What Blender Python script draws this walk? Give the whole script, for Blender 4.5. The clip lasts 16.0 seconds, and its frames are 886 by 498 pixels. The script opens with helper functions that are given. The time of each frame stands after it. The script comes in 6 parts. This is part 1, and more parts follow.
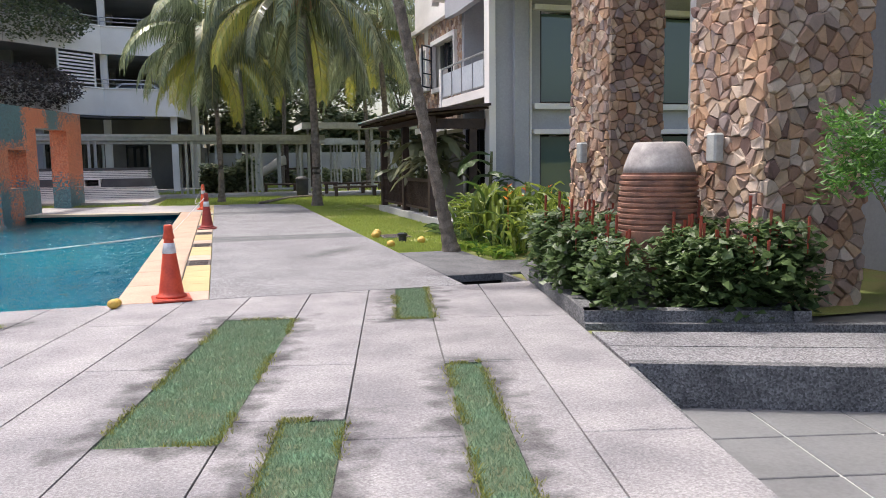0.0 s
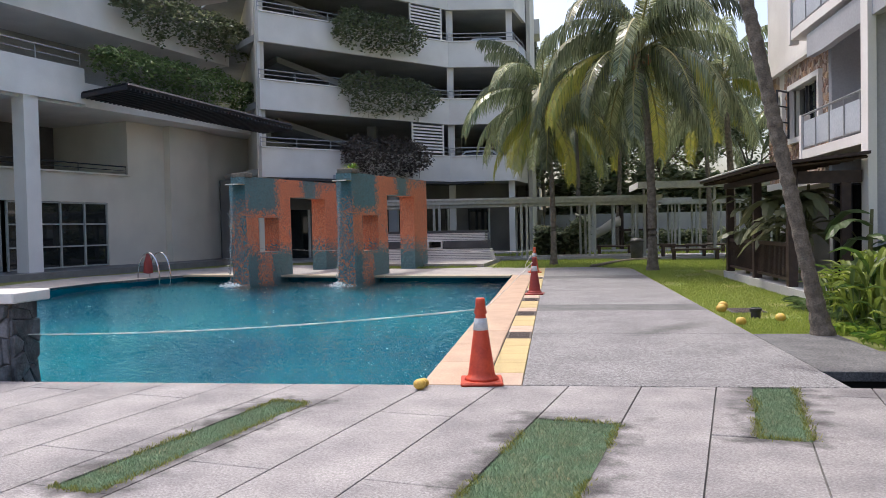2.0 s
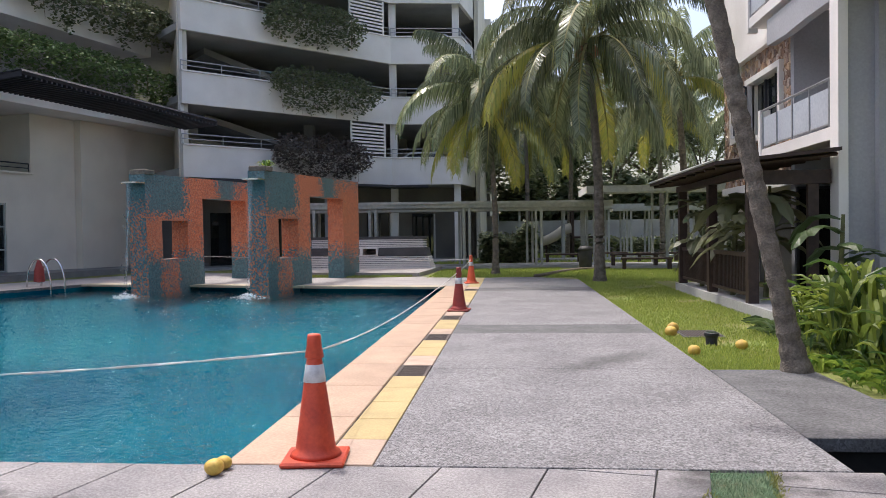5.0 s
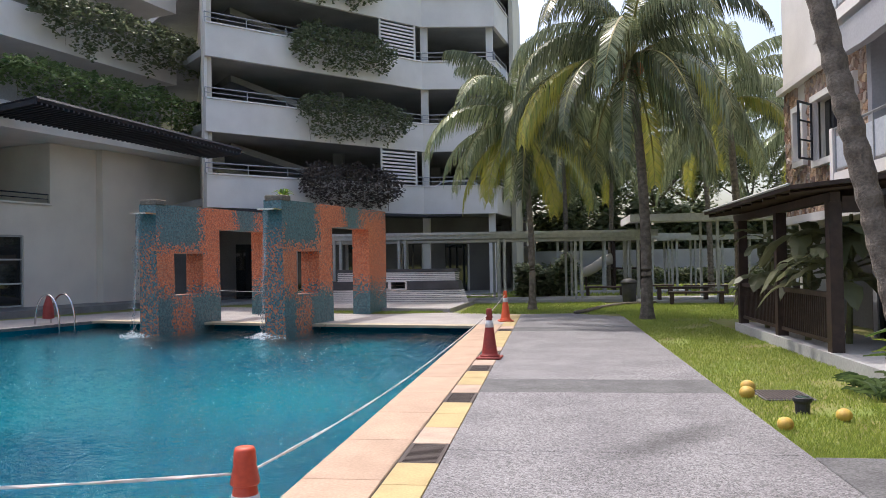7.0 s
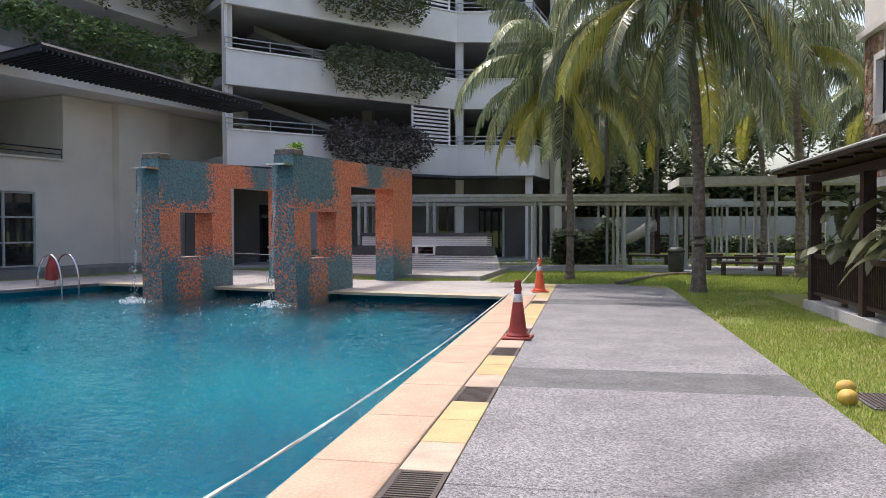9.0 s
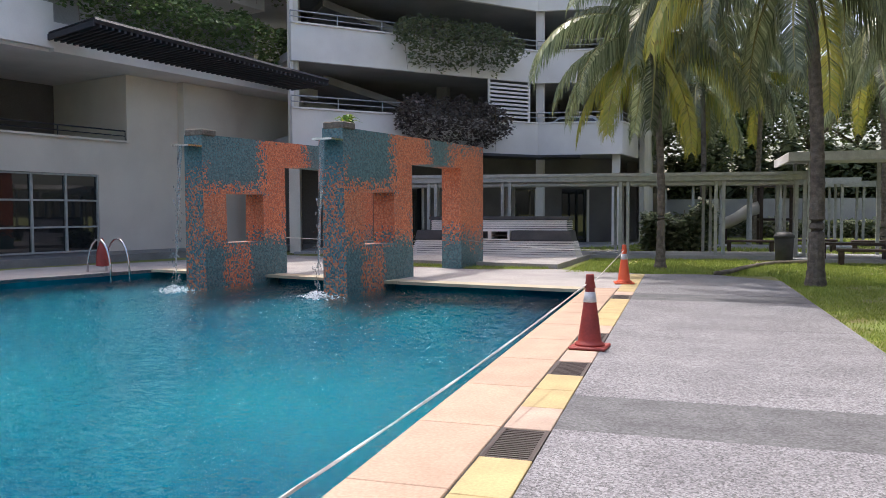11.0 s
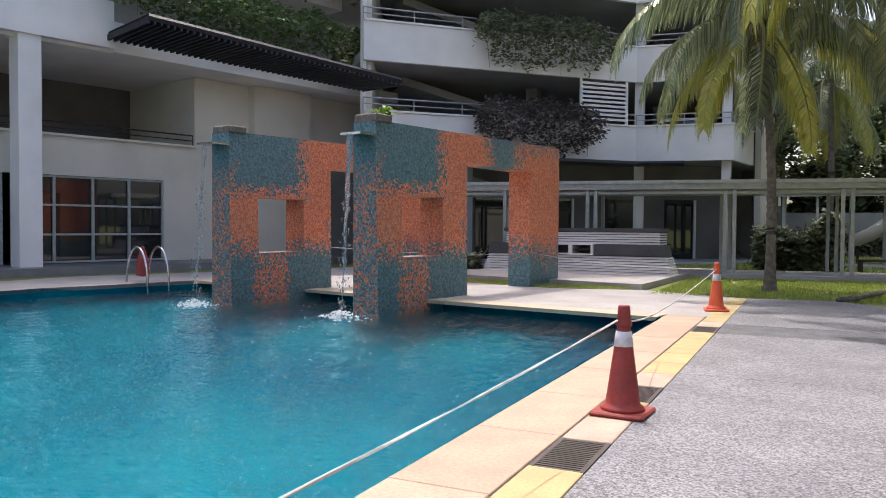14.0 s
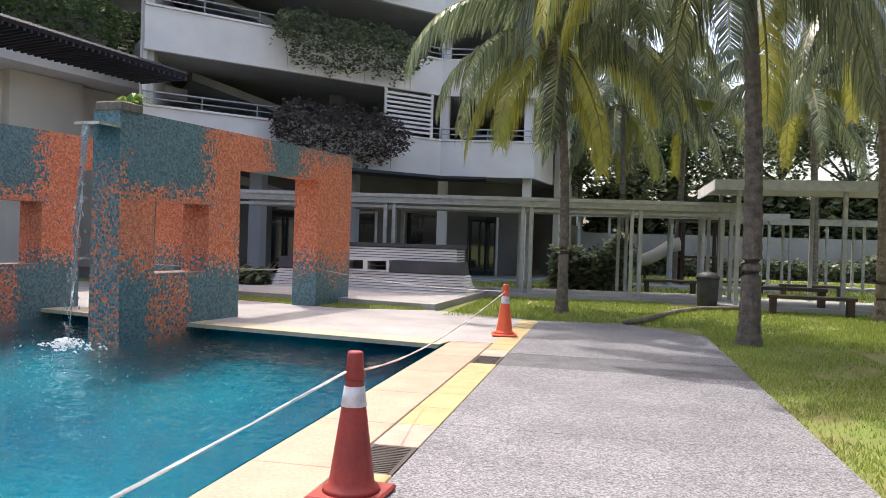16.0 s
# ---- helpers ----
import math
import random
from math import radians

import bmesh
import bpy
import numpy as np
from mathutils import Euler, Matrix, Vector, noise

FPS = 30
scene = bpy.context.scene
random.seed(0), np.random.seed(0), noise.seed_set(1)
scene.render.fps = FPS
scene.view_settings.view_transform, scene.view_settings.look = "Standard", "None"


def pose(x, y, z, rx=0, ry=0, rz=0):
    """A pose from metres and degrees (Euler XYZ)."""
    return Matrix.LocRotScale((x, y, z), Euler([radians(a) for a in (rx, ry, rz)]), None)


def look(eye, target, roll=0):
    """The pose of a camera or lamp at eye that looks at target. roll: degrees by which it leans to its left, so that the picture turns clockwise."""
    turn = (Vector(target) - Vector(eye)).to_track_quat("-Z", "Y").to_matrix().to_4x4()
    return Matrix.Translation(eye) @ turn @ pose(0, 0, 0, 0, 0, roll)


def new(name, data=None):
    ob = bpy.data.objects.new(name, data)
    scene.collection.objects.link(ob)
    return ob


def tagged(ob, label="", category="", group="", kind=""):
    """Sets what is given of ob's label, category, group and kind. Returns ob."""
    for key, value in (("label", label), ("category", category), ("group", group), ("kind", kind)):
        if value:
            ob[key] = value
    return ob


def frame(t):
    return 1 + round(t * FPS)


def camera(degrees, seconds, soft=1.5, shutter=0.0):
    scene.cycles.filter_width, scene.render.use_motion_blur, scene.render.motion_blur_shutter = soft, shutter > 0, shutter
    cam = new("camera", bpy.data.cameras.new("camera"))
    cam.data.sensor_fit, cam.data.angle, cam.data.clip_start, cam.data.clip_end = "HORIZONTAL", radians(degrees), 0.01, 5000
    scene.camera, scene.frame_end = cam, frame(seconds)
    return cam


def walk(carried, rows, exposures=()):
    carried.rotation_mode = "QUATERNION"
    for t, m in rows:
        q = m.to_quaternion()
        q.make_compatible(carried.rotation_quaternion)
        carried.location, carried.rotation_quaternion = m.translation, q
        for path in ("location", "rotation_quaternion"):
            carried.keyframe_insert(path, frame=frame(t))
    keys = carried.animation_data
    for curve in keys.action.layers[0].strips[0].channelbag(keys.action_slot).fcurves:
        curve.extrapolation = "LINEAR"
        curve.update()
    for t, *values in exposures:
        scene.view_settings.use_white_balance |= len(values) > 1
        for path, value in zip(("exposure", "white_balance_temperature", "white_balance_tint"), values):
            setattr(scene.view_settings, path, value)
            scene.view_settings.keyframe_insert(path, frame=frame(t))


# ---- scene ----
cam = camera(59.5, 16.0, soft=0.75)
# seconds, eye, target, lean
PATH = [
    (0, (0.08, 0.127, 1.441), (0.633, 2.036, 1.218), -0.7),
    (0.5, (0.12, 0.437, 1.462), (0.303, 2.418, 1.254), -0.3),
    (1, (0.222, 0.779, 1.478), (0.135, 2.765, 1.254), -0.2),
    (1.5, (0.232, 1.171, 1.478), (-0.004, 3.151, 1.326), -1.0),
    (2, (0.266, 1.518, 1.483), (-0.018, 3.497, 1.429), -1.2),
    (2.5, (0.337, 1.924, 1.48), (0.114, 3.912, 1.476), -0.5),
    (3, (0.369, 2.327, 1.474), (0.241, 4.323, 1.476), -0.6),
    (3.5, (0.508, 2.727, 1.453), (0.387, 4.724, 1.433), -0.5),
    (4, (0.596, 3.137, 1.442), (0.458, 5.131, 1.405), -0.5),
    (4.5, (0.695, 3.537, 1.439), (0.578, 5.533, 1.393), -0.8),
    (5, (0.834, 3.992, 1.442), (0.656, 5.984, 1.403), -0.8),
    (5.2, (0.859, 4.172, 1.437), (0.627, 6.158, 1.405), -0.7),
    (7.3, (0.807, 6.064, 1.567), (0.522, 8.043, 1.607), -0.9),
    (7.5, (0.79, 6.263, 1.565), (0.494, 8.241, 1.574), -0.9),
    (8, (0.794, 6.757, 1.561), (0.522, 8.738, 1.532), -1.4),
    (8.5, (0.858, 7.227, 1.54), (0.568, 9.205, 1.465), -1.0),
    (9, (0.79, 7.729, 1.519), (0.421, 9.694, 1.467), -0.1),
    (9.2, (0.744, 7.908, 1.543), (0.316, 9.862, 1.52), -0.4),
    (11.3, (0.802, 10.231, 1.444), (0.213, 12.139, 1.347), -0.2),
    (11.5, (0.819, 10.431, 1.424), (0.287, 12.356, 1.332), 0.4),
    (12, (0.864, 10.899, 1.43), (0.419, 12.847, 1.346), 0.9),
    (12.5, (0.95, 11.353, 1.431), (0.48, 13.295, 1.348), 0.9),
    (13, (0.961, 11.817, 1.409), (0.477, 13.756, 1.357), 1.9),
    (13.5, (1.034, 12.221, 1.407), (0.304, 14.082, 1.331), 0.5),
    (14, (1.085, 12.676, 1.387), (0.225, 14.481, 1.329), 0.4),
    (14.5, (1.115, 13.097, 1.423), (0.289, 14.917, 1.493), 0.8),
    (15, (1.193, 13.475, 1.458), (0.374, 15.293, 1.615), 1.0),
    (15.5, (1.173, 13.916, 1.452), (0.46, 15.783, 1.521), 1.2),
    (16, (1.194, 14.305, 1.437), (0.778, 16.261, 1.42), 1.8),
]
walk(cam, [(t, look(eye, target, roll)) for t, eye, target, roll in PATH], exposures=[(0.0, 1.14, 6480, 11), (1.0, 0.95, 6500, 11), (3.5, 0.90, 6500, 12), (8.5, 1.02, 6480, 12), (12.0, 1.07, 6420, 13), (13.5, 1.08, 6480, 13), (14.5, 1.35, 6580, 12), (15.5, 1.66, 6650, 12), (16.0, 1.36, 6620, 12)])

# ---- world and sun ----
SUN_AZ, SUN_EL = radians(-40), radians(66)          # azimuth from +y towards +x
world = bpy.data.worlds.new("sky")
scene.world = world
world.use_nodes = True
wt = world.node_tree
sky = wt.nodes.new("ShaderNodeTexSky")
sky.sky_type, sky.sun_disc = "NISHITA", False
sky.sun_elevation, sky.sun_rotation = SUN_EL, SUN_AZ
sky.air_density, sky.dust_density, sky.ozone_density = 1.0, 5.0, 0.8
wt.links.new(sky.outputs[0], wt.nodes["Background"].inputs[0])
wt.nodes["Background"].inputs[1].default_value = 0.15
sun_data = bpy.data.lights.new("sun", "SUN")
sun_data.energy, sun_data.angle, sun_data.color = 1.4, radians(0.5), (1.0, 0.97, 0.92)
sun = new("sun", sun_data)
sun_dir = Vector((math.sin(SUN_AZ) * math.cos(SUN_EL), math.cos(SUN_AZ) * math.cos(SUN_EL), math.sin(SUN_EL)))
sun.matrix_world = look(sun_dir * 60, (0, 0, 0))


# ---- materials ----
def mat(name, color, color2=None, scale=6.0, rough=0.7, metal=0.0, bump=0.15, fine=60.0, detail=6.0, random_amt=0.0, spec=0.5,
        island=False, mid=(0.35, 0.65), fine_amt=0.25, bump_dist=0.01, speckle=None, stain=None):
    """Two-scale surface: broad patches between two colours, fine grain on top, relief from the grain."""
    m = bpy.data.materials.new(name)
    m.use_nodes = True
    t = m.node_tree
    n, l = t.nodes, t.links
    b = n["Principled BSDF"]
    b.inputs["Roughness"].default_value = rough
    b.inputs["Metallic"].default_value = metal
    b.inputs["Specular IOR Level"].default_value = spec
    geo = n.new("ShaderNodeNewGeometry")
    color2 = color2 or tuple(c * 0.75 for c in color)
    big = n.new("ShaderNodeTexNoise")
    big.inputs["Scale"].default_value, big.inputs["Detail"].default_value = scale, detail
    l.new(geo.outputs["Position"], big.inputs["Vector"])
    ramp = n.new("ShaderNodeValToRGB")
    ramp.color_ramp.elements[0].position, ramp.color_ramp.elements[1].position = mid
    ramp.color_ramp.elements[0].color = (*color2, 1)
    ramp.color_ramp.elements[1].color = (*color, 1)
    l.new(big.outputs["Fac"], ramp.inputs["Fac"])
    grain = n.new("ShaderNodeTexNoise")
    grain.inputs["Scale"].default_value, grain.inputs["Detail"].default_value = fine, 3
    l.new(geo.outputs["Position"], grain.inputs["Vector"])
    mix = n.new("ShaderNodeMixRGB")
    mix.blend_type = "OVERLAY"
    mix.inputs[0].default_value = fine_amt
    l.new(ramp.outputs[0], mix.inputs[1])
    l.new(grain.outputs["Fac"], mix.inputs[2])
    out = mix.outputs[0]
    relief = grain.outputs["Fac"]
    if speckle:
        # pebbles or crystal flecks, each with its own tone
        sv = n.new("ShaderNodeTexVoronoi")
        sv.inputs["Scale"].default_value = speckle[0]
        l.new(geo.outputs["Position"], sv.inputs["Vector"])
        sc = n.new("ShaderNodeSeparateColor")
        l.new(sv.outputs["Color"], sc.inputs[0])
        sm = n.new("ShaderNodeMapRange")
        sm.inputs["To Min"].default_value, sm.inputs["To Max"].default_value = 1 - speckle[1], 1 + speckle[1]
        l.new(sc.outputs[0], sm.inputs["Value"])
        sx = n.new("ShaderNodeMixRGB")
        sx.blend_type = "MULTIPLY"
        sx.inputs[0].default_value = 1
        l.new(out, sx.inputs[1])
        l.new(sm.outputs[0], sx.inputs[2])
        out = sx.outputs[0]
        relief = sv.outputs["Distance"]
    if stain:
        out = stain(n, l, geo, out)
    if random_amt:
        hsv = n.new("ShaderNodeHueSaturation")
        rr = n.new("ShaderNodeMapRange")
        rr.inputs["To Min"].default_value, rr.inputs["To Max"].default_value = 1 - random_amt, 1 + random_amt
        if island:
            l.new(geo.outputs["Random Per Island"], rr.inputs["Value"])
        else:
            info = n.new("ShaderNodeObjectInfo")
            l.new(info.outputs["Random"], rr.inputs["Value"])
        l.new(rr.outputs[0], hsv.inputs["Value"])
        l.new(out, hsv.inputs["Color"])
        out = hsv.outputs[0]
    l.new(out, b.inputs["Base Color"])
    if bump:
        bp = n.new("ShaderNodeBump")
        bp.inputs["Strength"].default_value, bp.inputs["Distance"].default_value = bump, bump_dist
        l.new(relief, bp.inputs["Height"])
        l.new(bp.outputs[0], b.inputs["Normal"])
    return m


def leaf_mat(name, color, color2, rough=0.45, amt=0.45, vary=0.0):
    """Leaf: colour differs leaf by leaf, light passes through a little."""
    m = bpy.data.materials.new(name)
    m.use_nodes = True
    t = m.node_tree
    n, l = t.nodes, t.links
    b = n["Principled BSDF"]
    b.inputs["Roughness"].default_value = rough
    geo = n.new("ShaderNodeNewGeometry")
    ramp = n.new("ShaderNodeValToRGB")
    ramp.color_ramp.elements[0].color, ramp.color_ramp.elements[1].color = (*color2, 1), (*color, 1)
    l.new(geo.outputs["Random Per Island"], ramp.inputs["Fac"])
    tone = ramp.outputs[0]
    if vary:
        info = n.new("ShaderNodeObjectInfo")
        rg = n.new("ShaderNodeMapRange")
        rg.inputs["To Min"].default_value, rg.inputs["To Max"].default_value = 1 - vary, 1 + vary
        l.new(info.outputs["Random"], rg.inputs["Value"])
        hs = n.new("ShaderNodeHueSaturation")
        l.new(rg.outputs[0], hs.inputs["Value"])
        l.new(tone, hs.inputs["Color"])
        tone = hs.outputs[0]
    l.new(tone, b.inputs["Base Color"])
    tr = n.new("ShaderNodeBsdfTranslucent")
    l.new(tone, tr.inputs["Color"])
    mx = n.new("ShaderNodeMixShader")
    mx.inputs[0].default_value = amt
    l.new(b.outputs[0], mx.inputs[1])
    l.new(tr.outputs[0], mx.inputs[2])
    l.new(mx.outputs[0], n["Material Output"].inputs["Surface"])
    return m


# turf strips in the court: across from, across to, along from, along to
TURF = [(-1.52, -0.885, 4.10, 7.36), (-0.60, -0.245, 0.8, 4.43), (0.415, 0.665, 1.2, 5.60), (0.06, 0.415, 7.24, 9.3), (-3.88, -3.53, 4.97, 7.35), (-2.81, -2.45, 0.5, 4.08)]


def turf_stain(n, l, geo, src):
    """Dark algae stain that creeps out of the turf strips onto the pavers, ragged and patchy."""
    def mth(op, a, b=0.0):
        k = n.new("ShaderNodeMath")
        k.operation = op
        for i, v in enumerate((a, b)):
            if isinstance(v, (int, float)):
                k.inputs[i].default_value = v
            else:
                l.new(v, k.inputs[i])
        return k.outputs[0]
    xyz = n.new("ShaderNodeSeparateXYZ")
    l.new(geo.outputs["Position"], xyz.inputs[0])
    c, s = math.cos(radians(12.5)), math.sin(radians(12.5))
    u = mth("SUBTRACT", mth("MULTIPLY", xyz.outputs[0], c), mth("MULTIPLY", xyz.outputs[1], s))
    v = mth("ADD", mth("MULTIPLY", xyz.outputs[0], s), mth("MULTIPLY", xyz.outputs[1], c))
    near = None
    for u0, u1, v0, v1 in TURF:
        du = mth("SUBTRACT", mth("ABSOLUTE", mth("SUBTRACT", u, (u0 + u1) / 2)), (u1 - u0) / 2)
        dv = mth("SUBTRACT", mth("ABSOLUTE", mth("SUBTRACT", v, (v0 + v1) / 2)), (v1 - v0) / 2)
        d = mth("MAXIMUM", du, dv)
        near = d if near is None else mth("MINIMUM", near, d)
    big = n.new("ShaderNodeTexNoise")
    big.inputs["Scale"].default_value, big.inputs["Detail"].default_value = 4.5, 12
    l.new(geo.outputs["Position"], big.inputs["Vector"])
    reach = mth("MULTIPLY", mth("SUBTRACT", big.outputs["Fac"], 0.36), 0.85)
    f = mth("SUBTRACT", reach, near)
    rng_ = n.new("ShaderNodeMapRange")
    rng_.inputs["From Min"].default_value, rng_.inputs["From Max"].default_value = -0.10, 0.16
    rng_.inputs["To Min"].default_value, rng_.inputs["To Max"].default_value = 1.0, 0.25
    l.new(f, rng_.inputs["Value"])
    mx = n.new("ShaderNodeMixRGB")
    mx.blend_type = "MULTIPLY"
    mx.inputs[0].default_value = 1
    l.new(src, mx.inputs[1])
    l.new(rng_.outputs[0], mx.inputs[2])
    return mx.outputs[0]


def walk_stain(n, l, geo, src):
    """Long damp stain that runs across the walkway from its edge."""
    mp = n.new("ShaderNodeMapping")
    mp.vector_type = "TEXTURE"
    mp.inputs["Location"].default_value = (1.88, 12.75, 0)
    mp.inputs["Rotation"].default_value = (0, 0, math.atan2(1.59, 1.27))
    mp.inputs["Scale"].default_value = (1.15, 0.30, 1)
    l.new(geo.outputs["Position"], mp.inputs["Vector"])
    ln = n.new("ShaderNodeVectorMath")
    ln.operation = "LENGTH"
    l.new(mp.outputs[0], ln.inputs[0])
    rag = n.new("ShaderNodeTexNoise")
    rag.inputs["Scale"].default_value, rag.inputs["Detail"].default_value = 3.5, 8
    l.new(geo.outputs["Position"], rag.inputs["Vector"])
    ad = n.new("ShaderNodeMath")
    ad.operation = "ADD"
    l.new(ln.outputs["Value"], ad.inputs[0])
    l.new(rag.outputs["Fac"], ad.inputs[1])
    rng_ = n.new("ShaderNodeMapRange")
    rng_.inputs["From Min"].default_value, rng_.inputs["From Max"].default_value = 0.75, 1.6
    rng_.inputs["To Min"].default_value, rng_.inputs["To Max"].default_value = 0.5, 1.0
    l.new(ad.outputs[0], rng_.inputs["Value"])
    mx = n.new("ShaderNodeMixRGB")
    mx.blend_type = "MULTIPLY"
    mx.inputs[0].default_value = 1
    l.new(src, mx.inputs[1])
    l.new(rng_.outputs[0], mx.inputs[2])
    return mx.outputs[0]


M = {}
M["paver"] = mat("paver_granite", (0.285, 0.27, 0.275), (0.185, 0.175, 0.185), scale=1.6, fine=55, rough=0.85, random_amt=0.07, fine_amt=0.5, bump=0.3, speckle=(115, 0.22), stain=turf_stain)
M["deck"] = mat("far_deck_stone", (0.40, 0.375, 0.36), (0.33, 0.305, 0.295), scale=1.0, fine=40, rough=0.85, speckle=(60, 0.15))
M["bed"] = mat("mortar_bed", (0.16, 0.155, 0.15), rough=0.95, fine=30)
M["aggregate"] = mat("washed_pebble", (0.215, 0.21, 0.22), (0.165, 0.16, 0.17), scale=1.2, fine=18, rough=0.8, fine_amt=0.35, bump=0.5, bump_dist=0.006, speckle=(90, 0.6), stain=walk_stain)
M["aggregate_dark"] = mat("dark_pebble_band", (0.135, 0.135, 0.14), (0.095, 0.095, 0.10), scale=3, fine=30, rough=0.85, fine_amt=0.4, bump=0.4, bump_dist=0.006, speckle=(62, 0.3))
M["coping"] = mat("salmon_coping", (0.45, 0.315, 0.23), (0.385, 0.27, 0.195), scale=2.5, fine=40, rough=0.7, random_amt=0.05, fine_amt=0.3)
M["cream_coping"] = mat("cream_coping", (0.48, 0.41, 0.29), (0.42, 0.36, 0.255), scale=2, fine=40, rough=0.75)
M["yellow"] = mat("yellow_drain_tile", (0.47, 0.365, 0.175), (0.40, 0.31, 0.15), scale=3, fine=50, rough=0.7, random_amt=0.06)
M["pink_tile"] = mat("pale_drain_tile", (0.50, 0.37, 0.29), scale=3, fine=50, rough=0.7, random_amt=0.08)
M["grate"] = mat("dark_grate", (0.075, 0.055, 0.05), rough=0.6, fine=80)
# near-black tone, the shade down the drain pit put into its colour
M["pit"] = mat("pit_shade_black", (0.02, 0.02, 0.02), rough=0.9)
M["turf"] = mat("turf_base", (0.08, 0.16, 0.09), (0.10, 0.10, 0.05), scale=5, fine=120, rough=0.95)
M["turf_blade"] = leaf_mat("turf_blade", (0.29, 0.385, 0.26), (0.12, 0.19, 0.11), amt=0.3)
M["weed"] = leaf_mat("weedy_blade", (0.30, 0.30, 0.07), (0.12, 0.14, 0.03), amt=0.3)
M["soil"] = mat("lawn_ground", (0.17, 0.22, 0.045), (0.21, 0.18, 0.07), scale=1.3, fine=80, rough=0.95, fine_amt=0.6)
M["grass"] = leaf_mat("grass_blade", (0.42, 0.48, 0.11), (0.20, 0.28, 0.055), amt=0.4)
M["stone_dark"] = mat("grey_granite_kerb", (0.15, 0.15, 0.155), (0.09, 0.09, 0.095), scale=4, fine=60, rough=0.8, fine_amt=0.8, bump=0.6, speckle=(70, 0.5))
M["slate"] = mat("grey_floor_tile", (0.19, 0.19, 0.195), (0.15, 0.15, 0.155), scale=2, fine=40, rough=0.5, random_amt=0.07)
M["grout"] = mat("pale_grout", (0.55, 0.55, 0.54), rough=0.9)
M["white"] = mat("white_render", (0.81, 0.775, 0.75), (0.71, 0.675, 0.65), scale=0.7, fine=25, rough=0.8, fine_amt=0.15)
M["cream"] = mat("cream_render", (0.72, 0.67, 0.585), (0.63, 0.585, 0.515), scale=0.6, fine=25, rough=0.85, fine_amt=0.15)
M["grey_wall"] = mat("blue_grey_render", (0.40, 0.40, 0.425), (0.34, 0.34, 0.365), scale=0.7, fine=25, rough=0.85, fine_amt=0.15)
# recess shade put into the colour of set-back walls on the pale buildings
M["recess_shade"] = mat("recess_shade_render", (0.19, 0.18, 0.17), (0.14, 0.13, 0.125), scale=0.6, fine=20, rough=0.9)
M["concrete"] = mat("raw_concrete", (0.42, 0.42, 0.42), (0.32, 0.32, 0.32), scale=0.6, fine=20, rough=0.9)
# painted shade for the gaps between counter boards and the display box's back
M["dark_interior"] = mat("inside_shade_dark", (0.13, 0.13, 0.14), (0.09, 0.09, 0.10), scale=0.5, fine=15, rough=0.9)
M["black_metal"] = mat("black_painted_steel", (0.03, 0.03, 0.04), rough=0.6, fine=60, bump=0.05)
M["rail"] = mat("grey_steel_rail", (0.42, 0.43, 0.45), rough=0.4, metal=0.5, fine=60, bump=0.03)
M["galv"] = mat("painted_grey_post", (0.42, 0.43, 0.41), (0.33, 0.34, 0.325), rough=0.6, fine=40, bump=0.05)
M["chrome"] = mat("stainless_steel", (0.75, 0.75, 0.76), rough=0.18, metal=1.0, bump=0)
M["brown"] = mat("dark_brown_timber", (0.06, 0.035, 0.028), (0.035, 0.02, 0.017), scale=8, fine=70, rough=0.55)
M["trunk"] = mat("palm_bark", (0.22, 0.185, 0.15), (0.12, 0.10, 0.08), scale=9, fine=50, rough=0.95, fine_amt=0.6, bump=0.8, bump_dist=0.02)
M["frond"] = leaf_mat("palm_leaflet", (0.34, 0.375, 0.21), (0.095, 0.12, 0.06), rough=0.22, amt=0.34, vary=0.5)
M["frond_yellow"] = leaf_mat("yellowing_leaflet", (0.48, 0.42, 0.08), (0.25, 0.30, 0.06), rough=0.4, amt=0.35)
M["rachis"] = mat("frond_stalk", (0.30, 0.30, 0.09), (0.22, 0.18, 0.06), scale=5, rough=0.5)
M["leaf"] = leaf_mat("shrub_leaf", (0.16, 0.23, 0.085), (0.045, 0.08, 0.03), rough=0.38)
M["leaf_dark"] = leaf_mat("creeper_leaf", (0.31, 0.33, 0.20), (0.10, 0.14, 0.07))
M["leaf_purple"] = leaf_mat("bougainvillea_leaf", (0.25, 0.205, 0.185), (0.09, 0.08, 0.075))
M["leaf_bright"] = leaf_mat("lime_leaf", (0.27, 0.36, 0.055), (0.07, 0.17, 0.03))
M["leaf_banana"] = leaf_mat("banana_leaf", (0.40, 0.38, 0.22), (0.06, 0.085, 0.04), rough=0.4)
M["flower"] = leaf_mat("orange_flower", (0.75, 0.25, 0.05), (0.55, 0.12, 0.06))
M["red_spike"] = leaf_mat("red_flower_spike", (0.45, 0.08, 0.05), (0.30, 0.10, 0.06))
M["twig"] = mat("twig", (0.20, 0.14, 0.09), rough=0.9)
M["cone_red"] = mat("orange_red_rubber", (0.66, 0.085, 0.035), (0.52, 0.06, 0.03), scale=5, rough=0.45, fine=40)
M["cone_dark"] = mat("dull_red_rubber", (0.33, 0.045, 0.035), (0.24, 0.035, 0.03), scale=6, rough=0.55, fine=40)
M["cone_orange"] = mat("bright_orange_rubber", (0.80, 0.14, 0.05), (0.68, 0.10, 0.04), scale=5, rough=0.45, fine=40)
M["reflective"] = mat("reflective_sleeve", (0.72, 0.73, 0.75), (0.5, 0.5, 0.52), scale=12, rough=0.35, fine=60)
M["rope"] = mat("white_tape", (0.62, 0.60, 0.57), (0.45, 0.40, 0.38), scale=9, rough=0.7)
